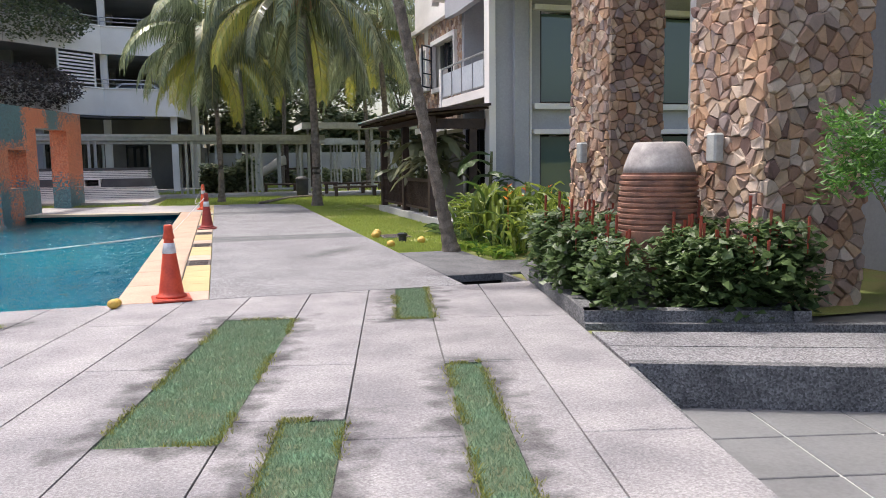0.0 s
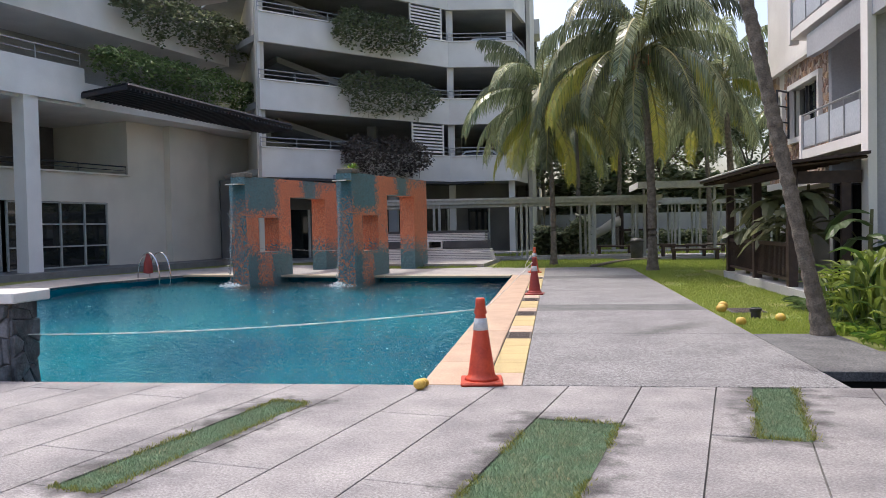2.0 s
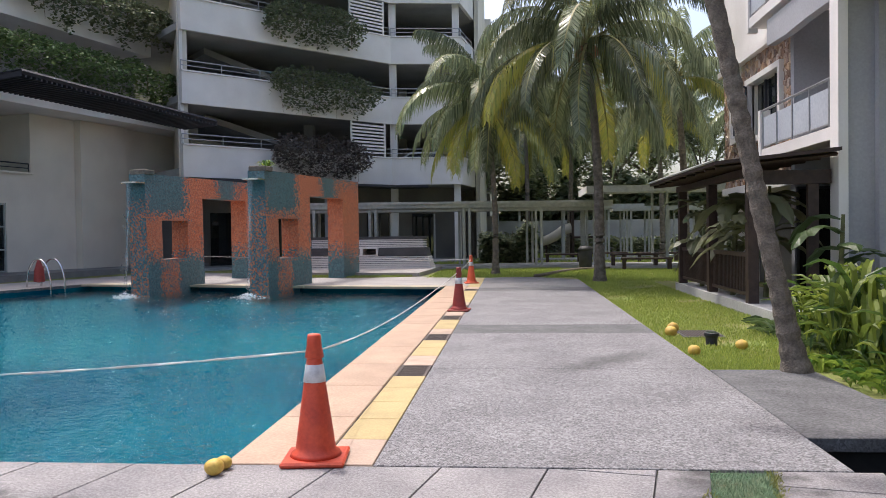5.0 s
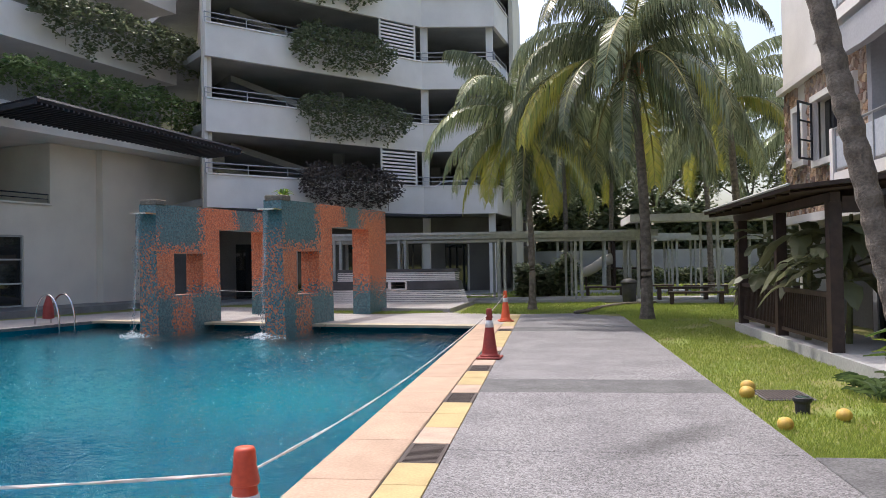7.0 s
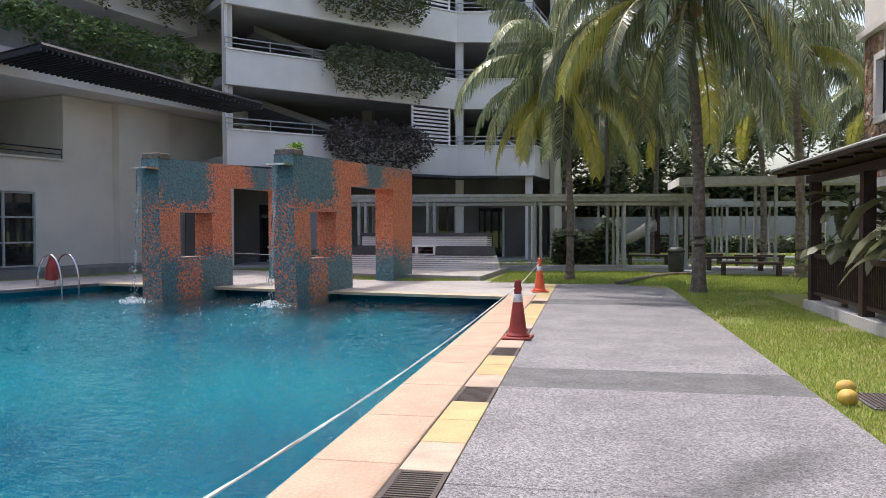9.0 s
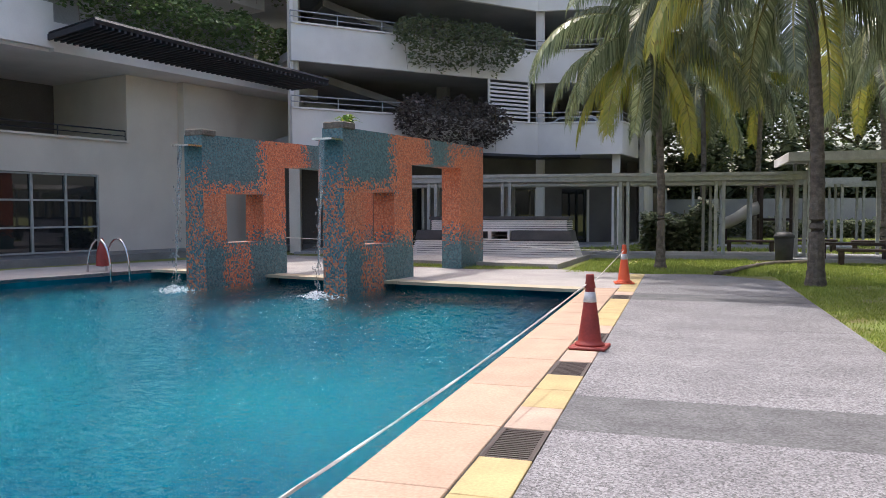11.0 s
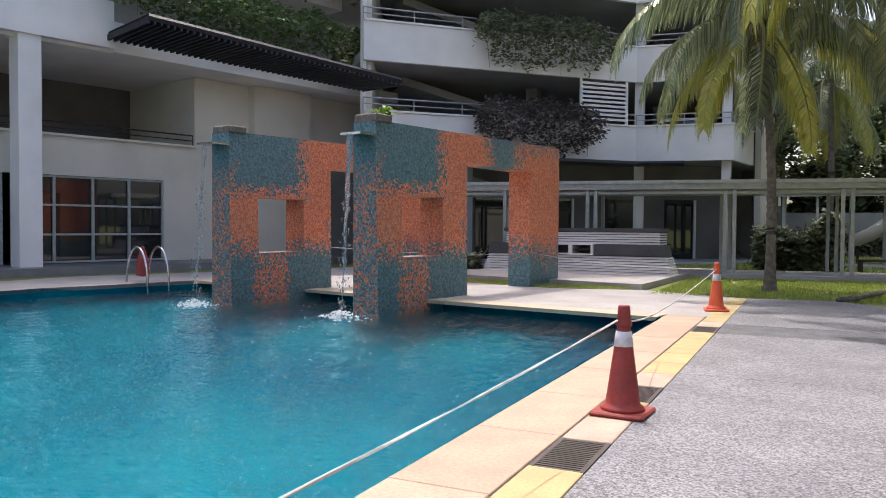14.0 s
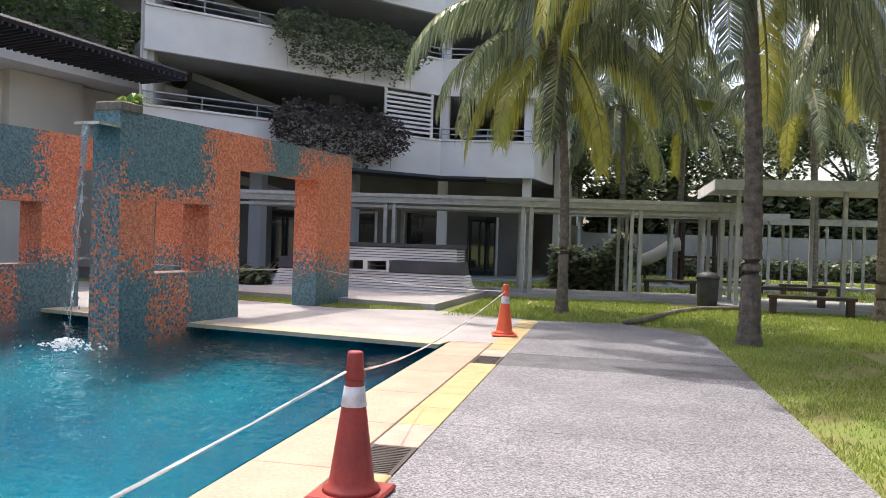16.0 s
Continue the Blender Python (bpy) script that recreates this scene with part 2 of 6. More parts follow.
M["fruit"] = mat("yellow_fallen_fruit", (0.62, 0.43, 0.08), (0.50, 0.30, 0.06), scale=14, rough=0.55)
M["jar_grey"] = mat("ash_glazed_rim", (0.42, 0.38, 0.36), (0.24, 0.215, 0.21), scale=7, fine=40, rough=0.7)
M["jar_red"] = mat("rust_ribbed_clay", (0.34, 0.16, 0.105), (0.16, 0.085, 0.065), scale=7, fine=40, rough=0.75)


def glass_mat(name, tint, rough=0.03):
    m = bpy.data.materials.new(name)
    m.use_nodes = True
    b = m.node_tree.nodes["Principled BSDF"]
    b.inputs["Base Color"].default_value = (*tint, 1)
    b.inputs["Roughness"].default_value = rough
    b.inputs["Specular IOR Level"].default_value = 0.8
    return m


M["glass"] = glass_mat("dark_window_glass", (0.015, 0.018, 0.02))
M["glass_green"] = glass_mat("green_tinted_glass", (0.07, 0.11, 0.10))
M["car_paint"] = glass_mat("white_car_paint", (0.62, 0.63, 0.65), 0.25)
M["tyre"] = mat("tyre_rubber", (0.02, 0.02, 0.02), rough=0.8)


def stone_mat():
    """Rubble facing: each stone takes its own earth colour."""
    m = mat("rubble_stone", (0.5, 0.42, 0.33), (0.36, 0.30, 0.25), scale=9, fine=45, rough=0.9, bump=0.6, bump_dist=0.02, fine_amt=0.4)
    n, l = m.node_tree.nodes, m.node_tree.links
    b = n["Principled BSDF"]
    src = b.inputs["Base Color"].links[0].from_socket
    info = n.new("ShaderNodeObjectInfo")
    geo = n.new("ShaderNodeNewGeometry")
    add = n.new("ShaderNodeMath")
    add.operation = "ADD"
    l.new(info.outputs["Random"], add.inputs[0])
    l.new(geo.outputs["Random Per Island"], add.inputs[1])
    fr = n.new("ShaderNodeMath")
    fr.operation = "FRACT"
    l.new(add.outputs[0], fr.inputs[0])
    ramp = n.new("ShaderNodeValToRGB")
    e = ramp.color_ramp.elements
    e[0].color, e[1].color = (0.17, 0.11, 0.10, 1), (0.60, 0.47, 0.36, 1)
    for pos, c in ((0.2, (0.50, 0.32, 0.20)), (0.4, (0.30, 0.24, 0.23)), (0.6, (0.58, 0.43, 0.29)), (0.75, (0.33, 0.19, 0.14)), (0.88, (0.55, 0.47, 0.41))):
        k = e.new(pos)
        k.color = (*c, 1)
    l.new(fr.outputs[0], ramp.inputs["Fac"])
    mx = n.new("ShaderNodeMixRGB")
    mx.blend_type = "MULTIPLY"
    mx.inputs[0].default_value = 0.8
    gain = n.new("ShaderNodeMixRGB")
    gain.blend_type = "ADD"
    gain.inputs[0].default_value = 1
    gain.inputs[2].default_value = (0.5, 0.52, 0.55, 1)
    l.new(src, gain.inputs[1])
    l.new(ramp.outputs[0], mx.inputs[1])
    l.new(gain.outputs[0], mx.inputs[2])
    l.new(mx.outputs[0], b.inputs["Base Color"])
    return m


M["stone"] = stone_mat()


def mosaic_mat():
    """Pebble mosaic: small chips that change from blue-grey to orange in large ragged patches."""
    m = bpy.data.materials.new("pebble_mosaic")
    m.use_nodes = True
    n, l = m.node_tree.nodes, m.node_tree.links
    b = n["Principled BSDF"]
    tc = n.new("ShaderNodeTexCoord")
    vor = n.new("ShaderNodeTexVoronoi")
    vor.inputs["Scale"].default_value = 27
    l.new(tc.outputs["Object"], vor.inputs["Vector"])
    edge = n.new("ShaderNodeTexVoronoi")
    edge.feature = "DISTANCE_TO_EDGE"
    edge.inputs["Scale"].default_value = 27
    l.new(tc.outputs["Object"], edge.inputs["Vector"])
    vor.inputs["Randomness"].default_value = edge.inputs["Randomness"].default_value = 0.7
    sep = n.new("ShaderNodeSeparateColor")
    l.new(vor.outputs["Color"], sep.inputs[0])
    # patch field: orange between about 0.9 and 2.3 m, ragged, plus a stain at the foot
    xyz = n.new("ShaderNodeSeparateXYZ")
    l.new(tc.outputs["Object"], xyz.inputs[0])
    big = n.new("ShaderNodeTexNoise")
    big.inputs["Scale"].default_value, big.inputs["Detail"].default_value = 1.3, 2.5
    l.new(tc.outputs["Object"], big.inputs["Vector"])

    def math_node(op, a, bb):
        k = n.new("ShaderNodeMath")
        k.operation = op
        for i, v in enumerate((a, bb)):
            if isinstance(v, (int, float)):
                k.inputs[i].default_value = v
            else:
                l.new(v, k.inputs[i])
        return k.outputs[0]
    # orange and blue-grey fields along the wall as soft blocks (x, z, half width, half height)
    def block(cx, cz, rx, rz):
        dx = math_node("ABSOLUTE", math_node("MULTIPLY", math_node("SUBTRACT", xyz.outputs["X"], cx), 1 / rx), 0)
        dz = math_node("ABSOLUTE", math_node("MULTIPLY", math_node("SUBTRACT", xyz.outputs["Z"], cz), 1 / rz), 0)
        return math_node("SUBTRACT", 1.0, math_node("MAXIMUM", dx, dz))

    field = None
    for spot in ((0.9, 1.65, 2.2, 0.72), (2.5, 2.4, 0.75, 1.2), (3.1, 2.95, 0.7, 0.55), (6.4, 2.1, 1.3, 1.25)):
        r = block(*spot)
        field = r if field is None else math_node("MAXIMUM", field, r)
    blue_block = math_node("MULTIPLY", block(1.0, 2.8, 1.0, 0.75), -1.3)
    field = math_node("MINIMUM", field, blue_block)
    field = math_node("MAXIMUM", field, math_node("MINIMUM", block(1.05, 0.25, 0.42, 0.75), 0.02))
    field = math_node("ADD", field, math_node("MULTIPLY", math_node("SUBTRACT", big.outputs["Fac"], 0.5), 0.75))
    # narrow front edge: evenly mixed chips, blue-grey towards the spout
    front = math_node("LESS_THAN", xyz.outputs["X"], 0.004)
    edge_field = math_node("MINIMUM", 0.0, math_node("MULTIPLY", math_node("SUBTRACT", 2.0, xyz.outputs["Z"]), 0.5))
    field = math_node("ADD", math_node("MULTIPLY", field, math_node("SUBTRACT", 1.0, front)), math_node("MULTIPLY", edge_field, front))
    jitter = math_node("MULTIPLY", math_node("SUBTRACT", sep.outputs[0], 0.5), 0.7)
    mask = math_node("GREATER_THAN", math_node("ADD", field, jitter), 0.0)
    blue = n.new("ShaderNodeValToRGB")
    blue.color_ramp.elements[0].color, blue.color_ramp.elements[1].color = (0.045, 0.12, 0.14, 1), (0.13, 0.27, 0.29, 1)
    orange = n.new("ShaderNodeValToRGB")
    orange.color_ramp.elements[0].color, orange.color_ramp.elements[1].color = (0.58, 0.13, 0.05, 1), (0.86, 0.31, 0.15, 1)
    l.new(sep.outputs[1], blue.inputs["Fac"])
    l.new(sep.outputs[2], orange.inputs["Fac"])
    mx = n.new("ShaderNodeMixRGB")
    l.new(mask, mx.inputs[0])
    l.new(blue.outputs[0], mx.inputs[1])
    l.new(orange.outputs[0], mx.inputs[2])
    gr = n.new("ShaderNodeMapRange")
    gr.inputs["From Max"].default_value = 0.06
    l.new(edge.outputs["Distance"], gr.inputs["Value"])
    mg = n.new("ShaderNodeMixRGB")
    mg.inputs[1].default_value = (0.21, 0.17, 0.155, 1)
    l.new(gr.outputs[0], mg.inputs[0])
    l.new(mx.outputs[0], mg.inputs[2])
    l.new(mg.outputs[0], b.inputs["Base Color"])
    bp = n.new("ShaderNodeBump")
    bp.inputs["Strength"].default_value, bp.inputs["Distance"].default_value = 0.6, 0.01
    l.new(gr.outputs[0], bp.inputs["Height"])
    l.new(bp.outputs[0], b.inputs["Normal"])
    b.inputs["Roughness"].default_value = 0.55
    return m


M["mosaic"] = mosaic_mat()


def water_mat():
    m = bpy.data.materials.new("pool_water")
    m.use_nodes = True
    n, l = m.node_tree.nodes, m.node_tree.links
    b = n["Principled BSDF"]
    b.inputs["Base Color"].default_value = (0.66, 0.97, 1.0, 1)
    b.inputs["Transmission Weight"].default_value = 1.0
    b.inputs["IOR"].default_value = 1.22
    b.inputs["Roughness"].default_value = 0.02
    b.inputs["Specular IOR Level"].default_value = 0.09
    geo = n.new("ShaderNodeNewGeometry")
    mp = n.new("ShaderNodeMapping")
    mp.inputs["Scale"].default_value = (0.8, 1.3, 1)
    mp.inputs["Rotation"].default_value = (0, 0, 0.4)
    l.new(geo.outputs["Position"], mp.inputs["Vector"])
    a = n.new("ShaderNodeTexNoise")
    a.inputs["Scale"].default_value, a.inputs["Detail"].default_value, a.inputs["Distortion"].default_value = 10.0, 4.0, 1.0
    l.new(mp.outputs[0], a.inputs["Vector"])
    bp = n.new("ShaderNodeBump")
    bp.inputs["Strength"].default_value, bp.inputs["Distance"].default_value = 1.0, 0.06
    l.new(a.outputs["Fac"], bp.inputs["Height"])
    l.new(bp.outputs[0], b.inputs["Normal"])
    return m


M["water"] = water_mat()
M["pool_tile"] = mat("teal_pool_tile", (0.0003, 0.15, 0.188), (0.0002, 0.058, 0.105), scale=0.22, fine=5, rough=0.5, fine_amt=0.5, spec=0.0)
M["splash"] = mat("white_foam", (0.8, 0.85, 0.87), rough=0.5)


# ---- mesh helpers ----
def link_mesh(name, bm, material, parent=None, smooth=False):
    me = bpy.data.meshes.new(name)
    bm.to_mesh(me)
    bm.free()
    for m in (material if isinstance(material, (list, tuple)) else [material]):
        me.materials.append(m)
    if smooth:
        me.polygons.foreach_set("use_smooth", [True] * len(me.polygons))
    ob = new(name, me)
    if parent:
        ob.parent = parent
    return ob


def part(name, bm, material, parent, label="", smooth=False):
    """One mesh under a thing or a part; the geometry is given in the parent's own space."""
    ob = link_mesh(name, bm, material, parent, smooth)
    return tagged(ob, label) if label else ob


def empty(name, m, label="", category="", group="", kind=""):
    ob = new(name)
    ob.empty_display_size = 0.2
    ob.matrix_world = m
    return tagged(ob, label, category, group, kind)


def box(bm, x0, y0, z0, x1, y1, z1, bevel=0.0, m=None):
    vs = [bm.verts.new(p) for p in ((x0, y0, z0), (x1, y0, z0), (x1, y1, z0), (x0, y1, z0), (x0, y0, z1), (x1, y0, z1), (x1, y1, z1), (x0, y1, z1))]
    fs = [bm.faces.new([vs[i] for i in f]) for f in ((3, 2, 1, 0), (4, 5, 6, 7), (0, 1, 5, 4), (1, 2, 6, 5), (2, 3, 7, 6), (3, 0, 4, 7))]
    if m is not None:
        for v in vs:
            v.co = m @ v.co
    if bevel:
        es = list({e for f in fs for e in f.edges})
        bmesh.ops.bevel(bm, geom=es, offset=bevel, segments=1, affect="EDGES")
    return bm


def boxm(x0, y0, z0, x1, y1, z1, bevel=0.0, m=None):
    return box(bmesh.new(), x0, y0, z0, x1, y1, z1, bevel, m)


def wall_box(bm, a, b, z0, z1, t0, t1, bevel=0.0):
    """Upright slab along the plan line a-b, from t0 to t1 to the right of the line."""
    a, b = Vector((*a, 0)), Vector((*b, 0))
    d = (b - a)
    ang = math.atan2(d.y, d.x)
    m = Matrix.Translation(a) @ Matrix.Rotation(ang, 4, "Z")
    return box(bm, 0, -t1, z0, d.length, -t0, z1, bevel, m)


def prism(bm, pts, z0, z1):
    lo = [bm.verts.new((x, y, z0)) for x, y in pts]
    hi = [bm.verts.new((x, y, z1)) for x, y in pts]
    bm.faces.new(hi)
    bm.faces.new(lo[::-1])
    k = len(pts)
    for i in range(k):
        bm.faces.new((lo[i], lo[(i + 1) % k], hi[(i + 1) % k], hi[i]))
    return bm


def tube(bm, pts, radii, sides=8, cap=True):
    """Swept round bar through pts."""
    pts = [Vector(p) for p in pts]
    if isinstance(radii, (int, float)):
        radii = [radii] * len(pts)
    rings = []
    for i, p in enumerate(pts):
        d = (pts[min(i + 1, len(pts) - 1)] - pts[max(i - 1, 0)]).normalized()
        side = d.cross(Vector((0, 0, 1)))
        if side.length < 1e-3:
            side = Vector((1, 0, 0))
        side.normalize()
        up = side.cross(d)
        rings.append([bm.verts.new(p + radii[i] * (math.cos(a) * side + math.sin(a) * up)) for a in [2 * math.pi * k / sides for k in range(sides)]])
    for r0, r1 in zip(rings, rings[1:]):
        for k in range(sides):
            bm.faces.new((r0[k], r0[(k + 1) % sides], r1[(k + 1) % sides], r1[k]))
    if cap:
        bm.faces.new(rings[0][::-1])
        bm.faces.new(rings[-1])
    return bm


def lathe(bm, profile, sides=32, cx=0.0, cy=0.0):
    rings = [[bm.verts.new((cx + r * math.cos(2 * math.pi * k / sides), cy + r * math.sin(2 * math.pi * k / sides), z)) for k in range(sides)] for r, z in profile]
    for r0, r1 in zip(rings, rings[1:]):
        for k in range(sides):
            bm.faces.new((r0[k], r0[(k + 1) % sides], r1[(k + 1) % sides], r1[k]))
    bm.faces.new(rings[0][::-1])
    bm.faces.new(rings[-1])
    return bm


def ploop(name, verts, faces, material, parent=None, smooth=False):
    me = bpy.data.meshes.new(name)
    me.from_pydata(verts, [], faces)
    for m in (material if isinstance(material, (list, tuple)) else [material]):
        me.materials.append(m)
    if smooth:
        me.polygons.foreach_set("use_smooth", [True] * len(me.polygons))
    ob = new(name, me)
    if parent:
        ob.parent = parent
    return ob


def leaf_cloud(name, sample, count, size, material, parent=None, droop=0.4, slim=0.42, rng=None):
    """Many small folded leaves at places that sample(rng) gives."""
    rng = rng or random.Random(5)
    verts, faces = [], []
    for _ in range(count):
        p = Vector(sample(rng))
        s = size * rng.uniform(0.6, 1.35)
        a = rng.uniform(0, 2 * math.pi)
        tilt = rng.uniform(-droop - 0.5, 0.6)
        d = Vector((math.cos(a) * math.cos(tilt), math.sin(a) * math.cos(tilt), math.sin(tilt)))
        side = d.cross(Vector((rng.uniform(-0.4, 0.4), rng.uniform(-0.4, 0.4), 1))).normalized() * s * slim
        fold = d.cross(side).normalized() * s * 0.12
        k = len(verts)
        verts += [p, p + d * s * 0.5 + side + fold, p + d * s, p + d * s * 0.5 - side + fold]
        faces += [(k, k + 1, k + 2), (k, k + 2, k + 3)]
    return ploop(name, verts, faces, material, parent)

# ---- ground, pool, deck ----
PU, PV = Vector((math.cos(radians(12.5)), -math.sin(radians(12.5)), 0)), Vector((math.sin(radians(12.5)), math.cos(radians(12.5)), 0))
POOL_X, POOL_NEAR = -0.98, 8.74
FAR_A, FAR_B = (-1.05, 25.44), (-14.2, 27.6)
ZW = -0.19

bm = bmesh.new()
# one sheet out to the horizon with an opening for the pool, the paved court and the drain pit
X = [-400, -40, -15.2, POOL_X - 0.02, 2.80, 3.62, 8.0, 40, 400]
Y = [-400, -30, 1.0, 6.0, 8.72, 9.62, 25.40, 28.4, 60, 400]
gv = {}
for i, x in enumerate(X):
    for j, y in enumerate(Y):
        gv[i, j] = bm.verts.new((x, y, -0.03))
for i in range(len(X) - 1):
    for j in range(len(Y) - 1):
        if (X[i] >= -15.2 and X[i + 1] <= POOL_X and Y[j] >= 8.7 and Y[j + 1] <= 28.5) or (X[i] == 2.80 and Y[j] == 8.72) or (POOL_X - 0.1 < X[i] < 7 and Y[j] in (-30, 1.0)):
            continue
        bm.faces.new((gv[i, j], gv[i + 1, j], gv[i + 1, j + 1], gv[i, j + 1]))
ground = tagged(link_mesh("ground", bm, M["soil"]), "lawn of patchy bright green grass on soil", "lawn", kind="structure")

pool_pts = [(POOL_X, POOL_NEAR), FAR_A, (-5.0, 26.15), (-9.3, 27.2), (-12.7, 27.9), (-13.9, 24.0), (-14.6, 16.0), (-14.8, POOL_NEAR)]
bm = bmesh.new()
lo = [bm.verts.new((x, y, -1.3)) for x, y in pool_pts]
hi = [bm.verts.new((x, y, -0.004)) for x, y in pool_pts]
bm.faces.new(lo)
for i in range(len(pool_pts)):
    k = (i + 1) % len(pool_pts)
    bm.faces.new((lo[i], lo[k], hi[k], hi[i]))
basin = tagged(link_mesh("pool_basin", bm, M["pool_tile"]), "deep teal tiled swimming pool basin", "pool", kind="structure")
# rippled surface, hidden under the coping where it passes the pool's edge
wx0, wx1, wy0, wy1, wstep = -14.9, POOL_X + 0.02, POOL_NEAR, 28.0, 0.075
nx_, ny_ = int((wx1 - wx0) / wstep), int((wy1 - wy0) / wstep)
wv, wf = [], []
for j in range(ny_ + 1):
    for i in range(nx_ + 1):
        x, y = wx0 + (wx1 - wx0) * i / nx_, wy0 + (wy1 - wy0) * j / ny_
        p = Vector((x * 0.9 + y * 0.25, y * 1.25 - x * 0.2, 0))
        z = 0.010 * noise.noise(p * 0.9) + 0.015 * noise.noise(p * 2.1 + Vector((7, 0, 0))) + 0.014 * abs(noise.noise(p * 3.9 + Vector((0, 3, 0))))
        d2 = min((Vector((x, y)) - Vector(c)).length for c in ((-6.05, 23.65), (-9.45, 23.9)))
        z += 0.02 * math.sin(d2 * 14) * math.exp(-d2 * 1.1)
        wv.append((x, y, ZW + z))
for j in range(ny_):
    for i in range(nx_):
        q = j * (nx_ + 1) + i
        wf.append((q, q + 1, q + nx_ + 2, q + nx_ + 1))
water = tagged(ploop("water", wv, wf, M["water"], smooth=True), "clear turquoise pool water with small ripples", "water", kind="structure")
water.visible_shadow = False

# walk of washed pebbles with its dark bands
path = tagged(link_mesh("walkway", boxm(-0.05, 8.765, -0.10, 2.84, 28.4, -0.03), M["bed"]), "washed pebble concrete walkway beside the pool", "path", kind="structure")
for y0, y1 in ((8.76, 12.235), (12.245, 15.16), (16.2, 20.295), (20.305, 23.45)):
    part("panel", boxm(-0.05, y0, -0.028, 2.84, y1, 0.0, 0.004), M["aggregate"], path)
part("panel", prism(bmesh.new(), [(-0.05, 24.55), (2.84, 24.55), (2.84, 27.9), (1.5, 29.4), (-0.05, 29.2)], -0.028, 0.0), M["aggregate"], path)
bm = boxm(-0.05, 15.165, -0.028, 2.84, 16.195, -0.002)
box(bm, -0.05, 23.455, -0.028, 2.84, 24.545, -0.002)
tagged(link_mesh("walkway_band", bm, M["aggregate_dark"]), "dark grey pebble band across the walkway", "path", kind="structure")

# court of long pavers with turf strips
court = tagged(link_mesh("court_bed", prism(bmesh.new(), [(-40, 8.72), (-40, -30), (-4.87, -28.7), (2.77, 4.65), (3.69, 8.72)], -0.12, -0.02), M["bed"]),
               "dark bedding under the paved court", "paving", kind="structure")


def clip_poly(poly, axis_pt, axis_n):
    out = []
    for a, b in zip(poly, poly[1:] + poly[:1]):
        da, db = (a - axis_pt).dot(axis_n), (b - axis_pt).dot(axis_n)
        if da >= 0:
            out.append(a)
        if da * db < 0:
            out.append(a + (b - a) * (da / (da - db)))
    return out


COLS = [1.68 - 0.640 * k for k in range(30)]


def uv_poly(u0, u1, v0, v1):
    return [PU * u + PV * v for u, v in ((u0, v0), (u1, v0), (u1, v1), (u0, v1))]


def slab(poly, z0, z1, name, material, parent):
    poly = clip_poly(poly, Vector((0, POOL_NEAR - 0.004, 0)), Vector((0, -1, 0)))
    if len(poly) < 3:
        return None
    bm = bmesh.new()
    inner = sum(poly, Vector()) / len(poly)
    top = [bm.verts.new((*(p + (inner - p).normalized() * 0.006).to_2d(), z1)) for p in poly]
    mid_ = [bm.verts.new((*p.to_2d(), z1 - 0.006)) for p in poly]
    lo_ = [bm.verts.new((*p.to_2d(), z0)) for p in poly]
    bm.faces.new(top)
    k = len(poly)
    for i in range(k):
        bm.faces.new((mid_[i], mid_[(i + 1) % k], top[(i + 1) % k], top[i]))
        bm.faces.new((lo_[i], lo_[(i + 1) % k], mid_[(i + 1) % k], mid_[i]))
    bmesh.ops.recalc_face_normals(bm, faces=bm.faces)
    return link_mesh(name, bm, material, parent)


for k in range(len(COLS) - 1):
    u1, u0 = COLS[k], COLS[k + 1]
    start = 5.64 if k % 2 else 4.09
    breaks = [start + 3.13 * i for i in range(-4, 4)]
    for v0, v1 in zip(breaks, breaks[1:]):
        # take the turf strips out of the column
        pieces = [(u0 + 0.005, u1 - 0.005, v0 + 0.005, v1 - 0.005)]
        for a0, a1, b0, b1 in TURF:
            nxt = []
            for p0, p1, q0, q1 in pieces:
                if a1 <= p0 or a0 >= p1 or b1 <= q0 or b0 >= q1:
                    nxt.append((p0, p1, q0, q1))
                    continue
                if q0 < b0:
                    nxt.append((p0, p1, q0, b0))
                if q1 > b1:
                    nxt.append((p0, p1, b1, q1))
                c0, c1 = max(q0, b0), min(q1, b1)
                if p0 < a0 - 0.03:
                    nxt.append((p0, a0, c0, c1))
                if p1 > a1 + 0.03:
                    nxt.append((a1, p1, c0, c1))
            pieces = nxt
        for p0, p1, q0, q1 in pieces:
            if q1 - q0 > 0.03:
                slab(uv_poly(p0, p1, q0, q1), -0.06, 0.0, "paver", M["paver"], court)

